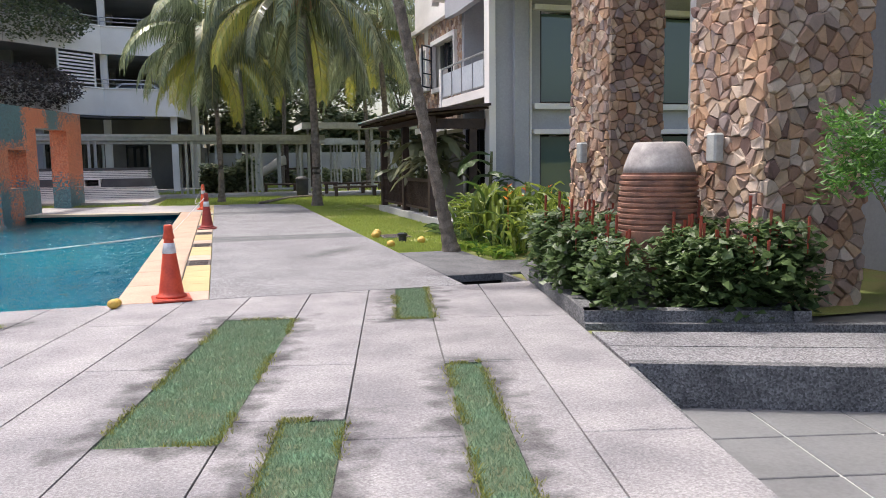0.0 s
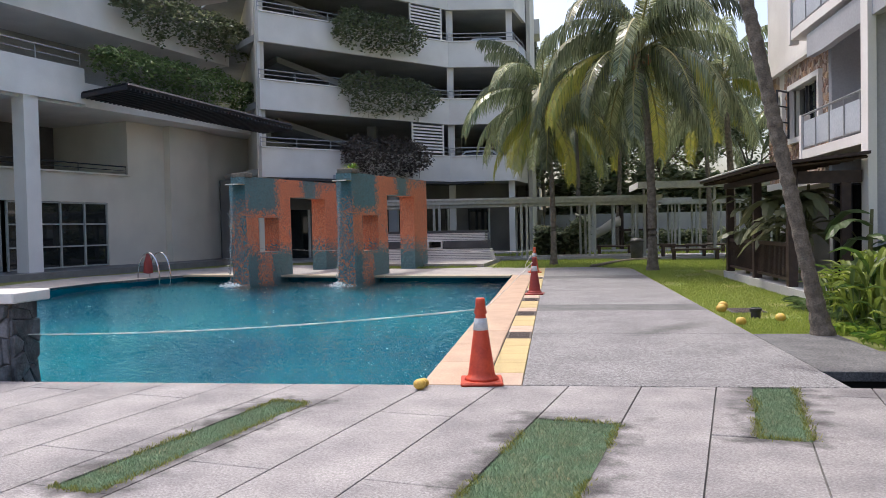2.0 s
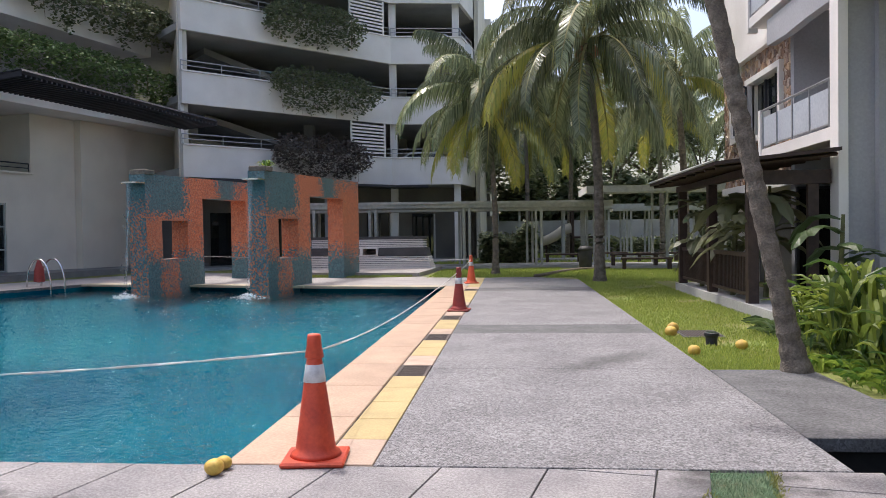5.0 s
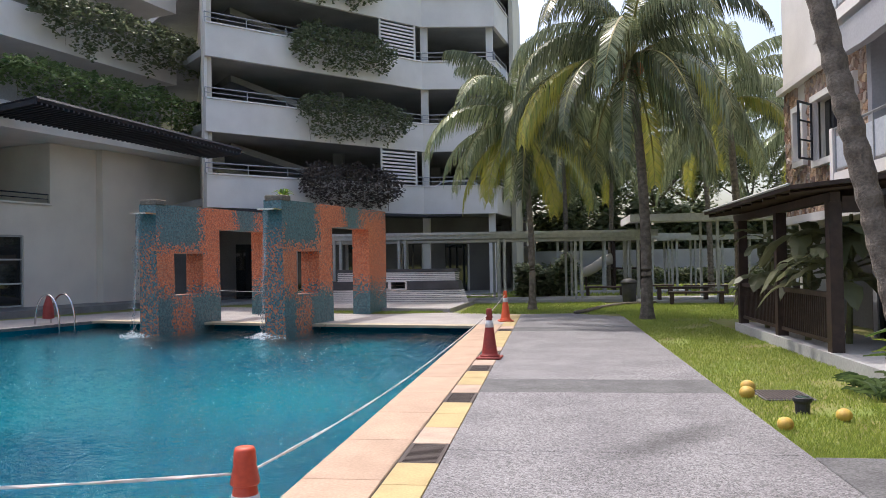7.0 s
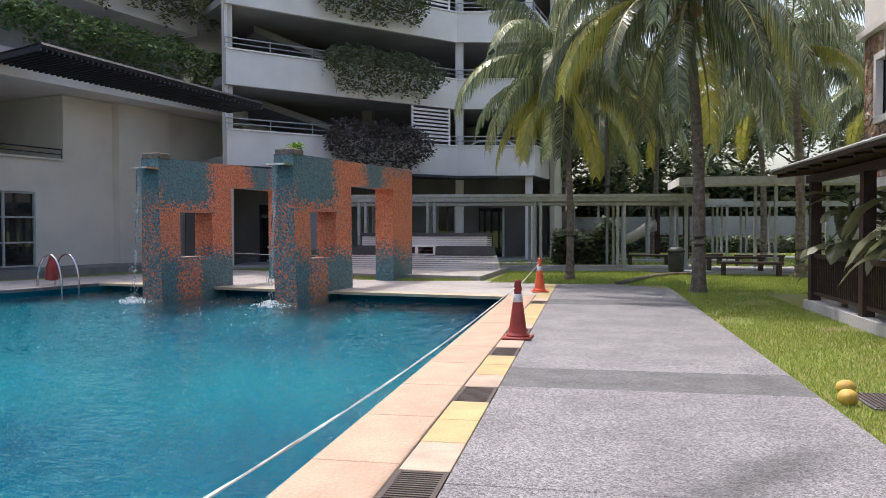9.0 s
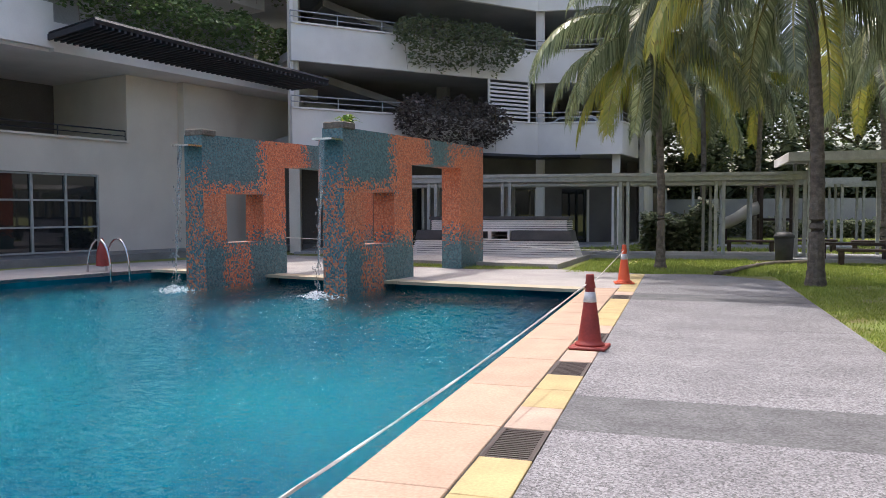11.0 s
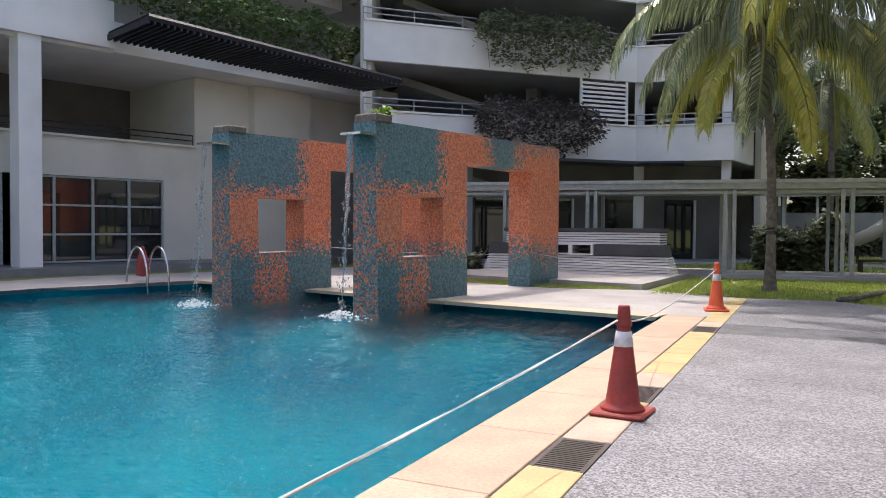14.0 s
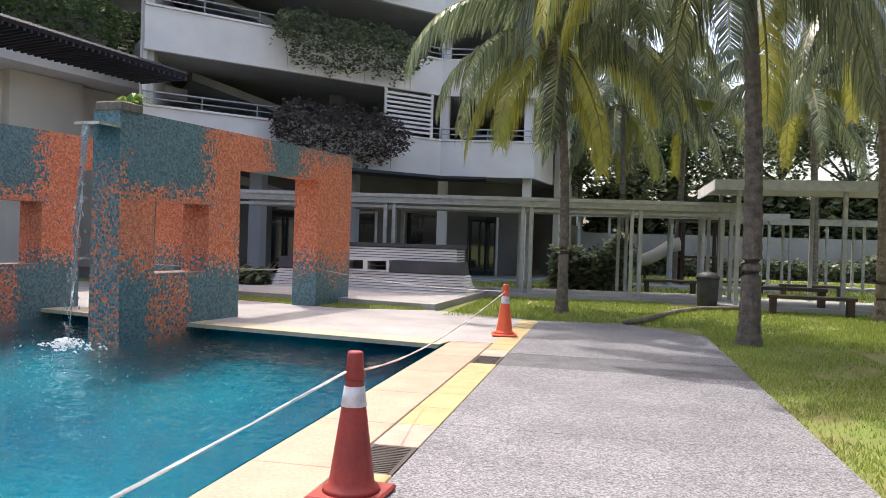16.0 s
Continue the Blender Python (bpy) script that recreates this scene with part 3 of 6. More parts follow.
for a0, a1, b0, b1 in TURF:
    rng = random.Random(int(b0 * 100))
    poly = clip_poly(uv_poly(a0, a1, b0, b1), Vector((0, POOL_NEAR - 0.01, 0)), Vector((0, -1, 0)))
    bm = bmesh.new()
    bm.faces.new([bm.verts.new((*p.to_2d(), -0.012)) for p in poly])
    strip = tagged(link_mesh("turf_strip", bm, M["turf"]), "strip of short green turf set between pavers", "turf", "turf strips in the court", "structure")
    verts, faces = [], []
    for _ in range(int((a1 - a0) * (b1 - b0) * 11000)):
        p = PU * rng.uniform(a0, a1) + PV * rng.uniform(b0, b1)
        if p.y > POOL_NEAR - 0.02 or p.y < 1.2:
            continue
        h, an = rng.uniform(0.01, 0.026), rng.uniform(0, 6.28)
        s = Vector((math.cos(an), math.sin(an), 0)) * 0.0028
        lean = Vector((rng.uniform(-1, 1), rng.uniform(-1, 1), 0)) * 0.02
        q = len(verts)
        verts += [p + s + Vector((0, 0, -0.015)), p - s + Vector((0, 0, -0.015)), p + lean + Vector((0, 0, h - 0.01))]
        faces.append((q, q + 1, q + 2))
    if verts:
        tagged(ploop("turf_blades", verts, faces, M["turf_blade"], strip), kind="stuff")
    # weeds and dead blades that fray the strip's edges
    verts, faces = [], []
    for _ in range(int(2 * (a1 - a0 + b1 - b0) * 420)):
        v = rng.uniform(b0, b1)
        if rng.random() < 0.8:
            q0 = rng.choice((a0, a1))
            p = PU * (q0 + rng.gauss(0, 0.022)) + PV * v
        else:
            p = PU * rng.uniform(a0, a1) + PV * (rng.choice((b0, b1)) + rng.gauss(0, 0.022))
        if p.y > POOL_NEAR - 0.02 or p.y < 1.2 or noise.noise(Vector((p.x * 3.1, p.y * 1.7, 2))) < -0.12:
            continue
        h, an = rng.uniform(0.008, 0.03), rng.uniform(0, 6.28)
        s = Vector((math.cos(an), math.sin(an), 0)) * 0.004
        lean = Vector((rng.uniform(-1, 1), rng.uniform(-1, 1), 0)) * 0.025
        q = len(verts)
        verts += [p + s + Vector((0, 0, -0.004)), p - s + Vector((0, 0, -0.004)), p + lean + Vector((0, 0, h))]
        faces.append((q, q + 1, q + 2))
    if verts:
        tagged(ploop("edge_weeds", verts, faces, M["weed"], strip, False), kind="stuff")

# pool coping, drain line
cop = tagged(link_mesh("pool_coping", boxm(POOL_X - 0.0, 8.76, -0.10, -0.4, 29.2, -0.012), M["bed"]), "salmon stone pool coping", "coping", kind="structure")
y = 8.765
while y < 25.4:
    y1 = min(y + 1.27, 25.42)
    part("coping_tile", boxm(POOL_X - 0.03, y, -0.06, -0.405, y1 - 0.008, 0.0, 0.006), M["coping"], cop)
    y = y1
drain = tagged(link_mesh("drain_channel", boxm(-0.395, 8.76, -0.25, -0.055, 29.2, -0.06), M["bed"]), "drain line of yellow tiles and dark grates", "drain", kind="structure")
spots = sorted([11.8, 14.44, 16.95, 18.9, 23.5])
tiles = []
prev = 8.765
for g in spots:
    n_t = max(1, round((g - prev) / 0.62))
    w = (g - prev) / n_t
    tiles += [(prev + w * q, prev + w * (q + 1), q) for q in range(n_t)]
    prev = g + 0.66
tiles += [(prev + 0.62 * q, prev + 0.62 * (q + 1), q) for q in range(8)]
for a, b, q in tiles:
    part("drain_tile", boxm(-0.39, a + 0.004, -0.06, -0.058, b - 0.004, 0.0, 0.005), M["pink_tile"] if q == 0 else M["yellow"], drain)
for g in spots:
    fr = bmesh.new()
    box(fr, -0.39, g, -0.04, -0.36, g + 0.66, -0.001)
    box(fr, -0.09, g, -0.04, -0.058, g + 0.66, -0.001)
    for q in range(17):
        yy = g + 0.005 + q * 0.0385
        box(fr, -0.36, yy, -0.035, -0.09, yy + 0.02, -0.003)
    part("grate", fr, M["grate"], drain, "dark slotted drain grate")

# far deck behind the pool with its yellow edge
bm = prism(bmesh.new(), [(-1.05, 25.46), (-0.06, 25.46), (-0.06, 29.2), (-2.3, 30.25), (-7.3, 31.3), (-7.3, 33), (-13, 35.0), (-16.5, 27.0), (-16.5, 8.7), (-14.8, 8.7), (-14.6, 16.0), (-13.9, 24.0), (-12.7, 27.9), (-9.3, 27.2), (-5.0, 26.15)], -0.09, -0.004)
tagged(link_mesh("far_deck", bm, M["deck"]), "pale stone deck behind the pool", "deck", kind="structure")
bm = bmesh.new()
for a, b in (((-1.0, 25.44), (-5.0, 26.15)), ((-5.0, 26.15), (-9.3, 27.2)), ((-9.3, 27.2), (-12.7, 27.9))):
    wall_box(bm, a, b, -0.06, 0.004, -0.5, 0.02)
tagged(link_mesh("far_coping", bm, M["cream_coping"]), "pale yellow coping at the far pool edge", "coping", kind="structure")
bm = prism(bmesh.new(), [(-2.35, 30.3), (-2.0, 36.9), (-9.2, 37.6), (-8.6, 31.7)], -0.1, 0.12)
tagged(link_mesh("stage_slab", bm, M["deck"]), "low pale concrete slab under stacked counters", "slab", kind="structure")

strip_pts = [(-8.6, 31.62), (-7.2, 30.55), (-4.3, 29.75), (-2.9, 30.1), (-2.42, 30.28)]
tagged(link_mesh("grass_strip", prism(bmesh.new(), strip_pts, -0.05, 0.008), M["soil"]), "narrow strip of grass between deck and slab", "grass", kind="structure")

# ---- fountain walls ----
FD = Vector((0.15, 0.989, 0)).normalized()


def fountain_wall(foot, label):
    """Freestanding mosaic wall: solid front with a window, a doorway and an end pier; a spout at the front edge."""
    ang = math.atan2(FD.y, FD.x)
    e = empty("fountain_wall", Matrix.Translation(foot) @ Matrix.Rotation(ang, 4, "Z"), label, "fountain", "fountain walls")
    L, T, H0, H1 = 7.1, 0.57, 3.22, 3.33
    bm = bmesh.new()
    # x along the wall, y thickness to the left; window and doorway go through
    for x0, x1, z0, z1 in ((0.0, 0.72, -1.29, H0), (0.72, 2.02, -1.29, 0.82), (0.72, 2.02, 1.95, H0), (2.02, 2.88, -1.29, H0), (2.88, 5.6, 2.68, H0), (5.6, L, -0.05, H0)):
        box(bm, x0, 0, z0, x1, T, z1)
    bmesh.ops.remove_doubles(bm, verts=bm.verts, dist=0.001)
    for v in bm.verts:
        if v.co.z > 3.0:
            v.co.z = H0 + (H1 - H0) * v.co.x / L
        # the face leans in a little towards the top
        if v.co.y < 0.01:
            v.co.y = 0.08 * (1 - v.co.x / L) * v.co.z / H0
    part("wall", bm, M["mosaic"], e, "orange and blue-grey pebble mosaic")
    bm = boxm(-0.02, 0.03, H0 - 0.02, 0.42, T - 0.03, H0 + 0.12, 0.02)
    part("trough", bm, M["trunk"], e, "small brown timber trough")
    bm = boxm(-0.42, 0.06, H0 - 0.28, 0.0, T - 0.06, H0 - 0.24)
    part("spout", bm, M["chrome"], e, "flat metal spout lip")
    # falling sheet of water breaking up below
    rng = random.Random(int(foot[0] * 10))
    bm = bmesh.new()
    prof = [(-0.42 - 0.12 * s - 0.10 * s * s, H0 - 0.25 - 3.32 * s * (0.55 + 0.45 * s)) for s in [q / 14 for q in range(15)]]
    rows = []
    for q, (x, z) in enumerate(prof):
        w = 0.07 * (1 - 0.88 * q / 14)
        rows.append([bm.verts.new((x + rng.uniform(-0.012, 0.012), T / 2 + w * k + rng.uniform(-0.01, 0.01), max(z, ZW))) for k in (-1, -0.3, 0.3, 1)])
    for r0, r1 in zip(rows, rows[1:]):
        for k in range(3):
            bm.faces.new((r0[k], r0[k + 1], r1[k + 1], r1[k]))
    for _ in range(130):
        s = rng.uniform(0.35, 1)
        x, z = -0.42 - 0.12 * s - 0.1 * s * s, H0 - 0.25 - 3.32 * s * (0.55 + 0.45 * s)
        p = Vector((x + rng.gauss(0, 0.03 + 0.03 * s), T / 2 + rng.gauss(0, 0.03 + 0.03 * s), max(z, ZW)))
        r = rng.uniform(0.006, 0.016)
        bmesh.ops.create_icosphere(bm, subdivisions=1, radius=r, matrix=Matrix.Translation(p) @ Matrix.Diagonal((1, 1, 2.2, 1)))
    part("water_stream", bm, M["stream"], e, "thin falling stream of water")
    verts, faces = [], []
    for _ in range(240):
        a, r = rng.uniform(0, 6.28), abs(rng.gauss(0, 0.22))
        p = Vector((-0.66 + r * math.cos(a), T / 2 + r * math.sin(a), ZW + max(0.004, rng.uniform(0, 0.16) * (1 - r / 0.6))))
        s = rng.uniform(0.01, 0.035)
        q = len(verts)
        verts += [p + Vector((s, 0, 0)), p + Vector((-s * 0.5, s * 0.8, rng.uniform(-0.01, 0.02))), p + Vector((-s * 0.5, -s * 0.8, 0)), p + Vector((0, 0, s * 0.9))]
        faces += [(q, q + 1, q + 2), (q, q + 1, q + 3), (q + 1, q + 2, q + 3), (q + 2, q, q + 3)]
    ploop("splash", verts, faces, M["splash"], e)
    return e


M["stream"] = glass_mat("falling_water", (0.88, 0.90, 0.90), 0.12)
M["stream"].node_tree.nodes["Principled BSDF"].inputs["Transmission Weight"].default_value = 0.85
M["stream"].node_tree.nodes["Principled BSDF"].inputs["IOR"].default_value = 1.33
fountain_wall((-5.68, 24.28, 0), "freestanding orange and blue mosaic fountain wall with a window, plant on top")
fountain_wall((-9.17, 24.58, 0), "freestanding orange and blue mosaic fountain wall standing in the pool")



# ---- car park block ----
P0, P1, P2, P3 = (-13.0, 35.8), (-5.3, 43.8), (-1.7, 44.35), (-1.2, 47.5)
TOPS = [5.44, 8.56, 11.68, 14.8, 17.9]
PB = 1.42


def along(a, b, f):
    return (a[0] + (b[0] - a[0]) * f, a[1] + (b[1] - a[1]) * f)


def rail_run(parent, a, b, z, h=0.42, inset=0.1, step=1.7, material=None):
    material = material or M["rail"]
    a2, b2 = Vector((*a, 0)), Vector((*b, 0))
    d = b2 - a2
    n = Vector((-d.y, d.x, 0)).normalized() * inset
    k = max(2, int(d.length / step))
    for i in range(k + 1):
        p = a2 + d * (i / k) + n
        part("rail_post", tube(bmesh.new(), [p + Vector((0, 0, z)), p + Vector((0, 0, z + h))], 0.02, 6), material, parent)
    for f in (0.5, 1.0):
        part("rail", tube(bmesh.new(), [a2 + n + Vector((0, 0, z + h * f)), b2 + n + Vector((0, 0, z + h * f))], 0.028 if f == 1 else 0.02, 6), material, parent)


def car_park():
    e = empty("car_park_block", Matrix(), "pale multi-storey car park with open decks and planters", "building")
    segs = [(P0, P1), (P1, P2), (P2, P3)]
    deck = [P0, P1, P2, P3, (-1.2, 64), (-24, 64), (-24, 47)]
    for i, top in enumerate(TOPS):
        z = top - PB
        for a, b in segs:
            part("parapet", wall_box(bmesh.new(), a, b, z, top - 0.07, -0.18, 0.0), M["white"], e, "off-white rendered parapet band")
            part("ledge", wall_box(bmesh.new(), a, b, top - 0.066, top, -0.24, 0.06), M["white"], e)
            rail_run(e, a, b, top)
        part("floor_slab", prism(bmesh.new(), [along(P0, (-24, 47), 0.02)] + [(x + 0.0, y + 0.25) for x, y in deck[:4]] + deck[4:], z + 0.1, z + 0.4), M["concrete"], e)
        # sloping ramp soffit inside the deck
        a, b = (-13.5, 39.5), (-6.5, 47.0)
        bm = bmesh.new()
        ra, rb = Vector((*a, z + 0.1)), Vector((*b, z - 2.3))
        off = Vector((-2.6, 3.0, 0))
        q = [bm.verts.new(p) for p in (ra, rb, rb + off, ra + off, ra - Vector((0, 0, 0.3)), rb - Vector((0, 0, 0.3)), rb + off - Vector((0, 0, 0.3)), ra + off - Vector((0, 0, 0.3)))]
        for fc in ((0, 1, 2, 3), (7, 6, 5, 4), (0, 4, 5, 1), (1, 5, 6, 2), (2, 6, 7, 3), (3, 7, 4, 0)):
            bm.faces.new([q[k] for k in fc])
        part("ramp", bm, M["concrete"], e)
        # louvre screen next to the corner column on two decks
        if i in (0, 2):
            s0, s1 = along(P0, P1, 0.77), along(P0, P1, 0.955)
            for k in range(9):
                part("louvre_slat", wall_box(bmesh.new(), s0, s1, top + 0.12 + 0.17 * k, top + 0.21 + 0.17 * k, -0.02, 0.03), M["white"], e)
            for s in (s0, s1):
                part("louvre_post", wall_box(bmesh.new(), s, (s[0] + 0.08, s[1] + 0.08), top, top + 1.68, -0.06, -0.01), M["white"], e)
    for x, y in ((P1[0] - 0.15, P1[1] + 0.1), (P2[0] - 0.5, P2[1] + 0.25)):
        part("column", boxm(x + 0.02, y + 0.2, 0, x + 0.36, y + 0.55, 19.0), M["white"], e)
    for x, y in ((-10, 44), (-14, 48), (-6, 51), (-18, 52), (-2, 52)):
        part("column", boxm(x, y, 0, x + 0.5, y + 0.5, 19.0), M["concrete"], e)
    part("edge_trim", wall_box(bmesh.new(), P0, along(P0, P1, 0.012), 3.9, 19.0, -0.3, -0.19), M["white"], e)
    part("back_wall", boxm(-24, 60, 0, -1.2, 60.3, 19.5), M["concrete"], e)
    part("side_wall", wall_box(bmesh.new(), (-13.1, 36.1), (-18.5, 47), 0, 19, -0.2, 0.2), M["cream"], e)
    part("side_wall", boxm(-1.18, 48.2, 0, -0.95, 60, 19), M["cream"], e)
    part("roof", prism(bmesh.new(), deck, 20.5, 20.9), M["concrete"], e)
    # recessed ground floor with doors and a thin dark canopy
    g0, g1 = (-16.2, 38.4), (-2.2, 49.0)
    part("shop_wall", wall_box(bmesh.new(), g0, g1, 0, 4.1, -0.2, 0), M["recess_shade"], e)
    part("ground_slab", prism(bmesh.new(), [P0, P1, P2, P3, (-1.2, 60), (-20, 60)], -0.05, 0.06), M["concrete"], e)
    for f in (0.18, 0.34, 0.5, 0.66, 0.82):
        part("doorway", wall_box(bmesh.new(), along(g0, g1, f), along(g0, g1, f + 0.075), 0.0, 2.6, 0.003, 0.06), M["glass"], e, "dark doorway glass")
        part("door_frame", wall_box(bmesh.new(), along(g0, g1, f + 0.077), along(g0, g1, f + 0.083), 0.0, 2.6, 0.003, 0.09), M["white"], e)
    for f in (0.3, 0.62):
        x, y = along(P0, P1, f)
        part("column", boxm(x, y + 0.3, 0, x + 0.45, y + 0.75, 4.2), M["grey_wall"], e)
    c0, c1 = along(P0, P1, 0.06), along(P0, P1, 0.98)
    part("canopy", wall_box(bmesh.new(), c0, c1, 3.80, 3.90, -0.1, 1.3), M["black_metal"], e, "thin dark entrance canopy")
    part("canopy", wall_box(bmesh.new(), P1, along(P1, P2, 0.5), 3.82, 3.90, -0.1, 1.5), M["black_metal"], e, "thin dark entrance canopy")
    return e


cp = car_park()


def far_block():
    """Pale flats seen past the car park's end, with planted galleries."""
    e = empty("far_block", Matrix(), "pale block of flats with planted galleries behind the car park", "building")
    part("core", boxm(-7.0, 66, 0, -0.9, 76, 17.5), M["concrete"], e)
    for k in range(6):
        z = 1.6 + 3.0 * k
        part("gallery", boxm(-7.0, 63.4, z, -0.35 - 0.25 * (k % 2), 66, z + 1.15), M["white"], e, "white gallery parapet")
        part("recess", boxm(-6.6, 65.97, z + 1.4, -1.3, 65.995, z + 2.7), M["glass"], e, "dark recessed openings")
    rg = random.Random(909)
    for k in (3, 4):
        z = 2.75 + 3.0 * k
        leaf_cloud("gallery_plant", lambda r, z=z: (r.uniform(-2.6, 0.1), 63.3 + r.gauss(0, 0.2), z + r.gauss(0.25, 0.4)), 900, 0.2, M["leaf_dark"], e, rng=rg)


far_block()


def parked_car(m, label):
    e = empty("parked_car", m, label, "car", "cars in the car park")
    bm = bmesh.new()
    prof = [(-2.1, 0.35), (-2.15, 0.7), (-2.0, 0.95), (-1.3, 1.02), (-0.75, 1.42), (0.7, 1.45), (1.35, 1.02), (2.0, 0.85), (2.12, 0.6), (2.1, 0.35)]
    rows = []
    for y in (-0.85, -0.8, 0.8, 0.85):
        inset = 0.0 if abs(y) > 0.82 else 0.04
        rows.append([bm.verts.new((x, y * (0.86 if z > 1.1 else 1.0), z + inset * 0.3)) for x, z in prof])
    for r0, r1 in zip(rows, rows[1:]):
        for k in range(len(prof) - 1):
            bm.faces.new((r0[k], r0[k + 1], r1[k + 1], r1[k]))
    bm.faces.new(rows[0][::-1])
    bm.faces.new(rows[-1])
    part("body", bm, M["car_paint"], e)
    for s in (-1, 1):
        bm = bmesh.new()
        v = [bm.verts.new((x, s * y, z)) for x, y, z in ((-1.12, 0.86, 1.05), (-0.7, 0.745, 1.36), (0.62, 0.745, 1.38), (1.1, 0.86, 1.05))]
        bm.faces.new(v)
        part("side_glass", bm, M["glass"], e)
    for x in (-1.3, 1.3):
        for s in (-1, 1):
            bm = lathe(bmesh.new(), [(0.2, -0.1), (0.32, -0.08), (0.33, 0.0), (0.32, 0.08), (0.2, 0.1)], 18)
            w = part("wheel", bm, M["tyre"], e)
            w.matrix_local = pose(x, s * 0.82, 0.33, 90, 0, 0)
    return e


parked_car(pose(-3.4, 46.0, TOPS[2] - PB + 0.4, 0, 0, 8), "white car parked behind the parapet")
parked_car(pose(-3.9, 46.2, TOPS[0] - PB + 0.4, 0, 0, 6), "silver car parked behind the parapet")


def creeper(a, b, z0, z1, out, count, material, label, size=0.15, seed=3, hang=0.5):
    """Planting that spills over a parapet between a and b: dense on top, thinner and ragged below."""
    d = Vector((b[0] - a[0], b[1] - a[1], 0))
    n = Vector((d.y, -d.x, 0)).normalized()
    base = Vector((*a, 0))

    def sample(r):
        f = r.random()
        edge = min(1.0, 4.5 * min(f, 1 - f) + 0.3)
        wav = 0.5 + 0.55 * noise.noise(Vector((f * 9 + seed, seed, 0))) + 0.35 * noise.noise(Vector((f * 31, seed, 4)))
        top = z1 - (1 - edge) * 0.5 * (z1 - z0) + 0.7 * (wav - 0.5)
        low = z0 + (1 - edge) * 0.4 * (z1 - z0) + (hang + 0.4) * (wav - 0.45)
        z = low + (top - low) * (r.random() ** 0.8)
        bulge = math.sin(math.pi * min(1, max(0, (z - z0) / (z1 - z0)))) * 0.55 + 0.25
        return base + d * f + n * (out * bulge * (r.uniform(0.2, 1.1) + 0.2 * abs(r.gauss(0, 1))) - 0.05) + Vector((0, 0, z))
    e = empty("creeper", Matrix(), label, "plant", "planter greenery")
    leaf_cloud("foliage", sample, count, size, material, e, rng=random.Random(seed))
    r = random.Random(seed + 50)
    for k in range(14):
        f = 0.06 + 0.88 * k / 13
        p = base + d * f
        drop = r.uniform(0.5, 1.0) * (z1 - z0)
        o = n * out * r.uniform(0.3, 0.6)
        part("trailing_stem", tube(bmesh.new(), [p + Vector((0, 0, z1 - 0.3)), p + o + Vector((0, 0, z1 - 0.35)), p + o * 1.1 + Vector((r.uniform(-0.2, 0.2), 0, z1 - 0.3 - drop))], [0.02, 0.015, 0.006], 4), M["twig"], e)
    return e


M["leaf_mid"] = leaf_mat("terrace_creeper_leaf", (0.24, 0.33, 0.13), (0.08, 0.14, 0.055))
for k, (f0, f1, ti, mat_name) in enumerate(((0.36, 0.82, 0, "leaf_purple"), (0.36, 0.88, 1, "leaf_dark"), (0.33, 0.80, 2, "leaf_dark"), (0.3, 0.75, 3, "leaf_dark"))):
    creeper(along(P0, P1, f0), along(P0, P1, f1), TOPS[ti] - 1.25, TOPS[ti] + 0.75, 1.2, 3600, M[mat_name],
            "dusty purple-brown bougainvillea over a parapet" if ti == 0 else "grey-green creeper spilling over a parapet", 0.15, 11 + k)

# ---- clubhouse wing ----
WD = Vector((math.sin(radians(15)), math.cos(radians(15)), 0))
WN = Vector((WD.y, -WD.x, 0))
W0 = Vector((-18.3, 31.8, 0))
WF = 0.2


def wpt(s, o):
    p = W0 + WD * s + WN * o
    return (p.x, p.y)


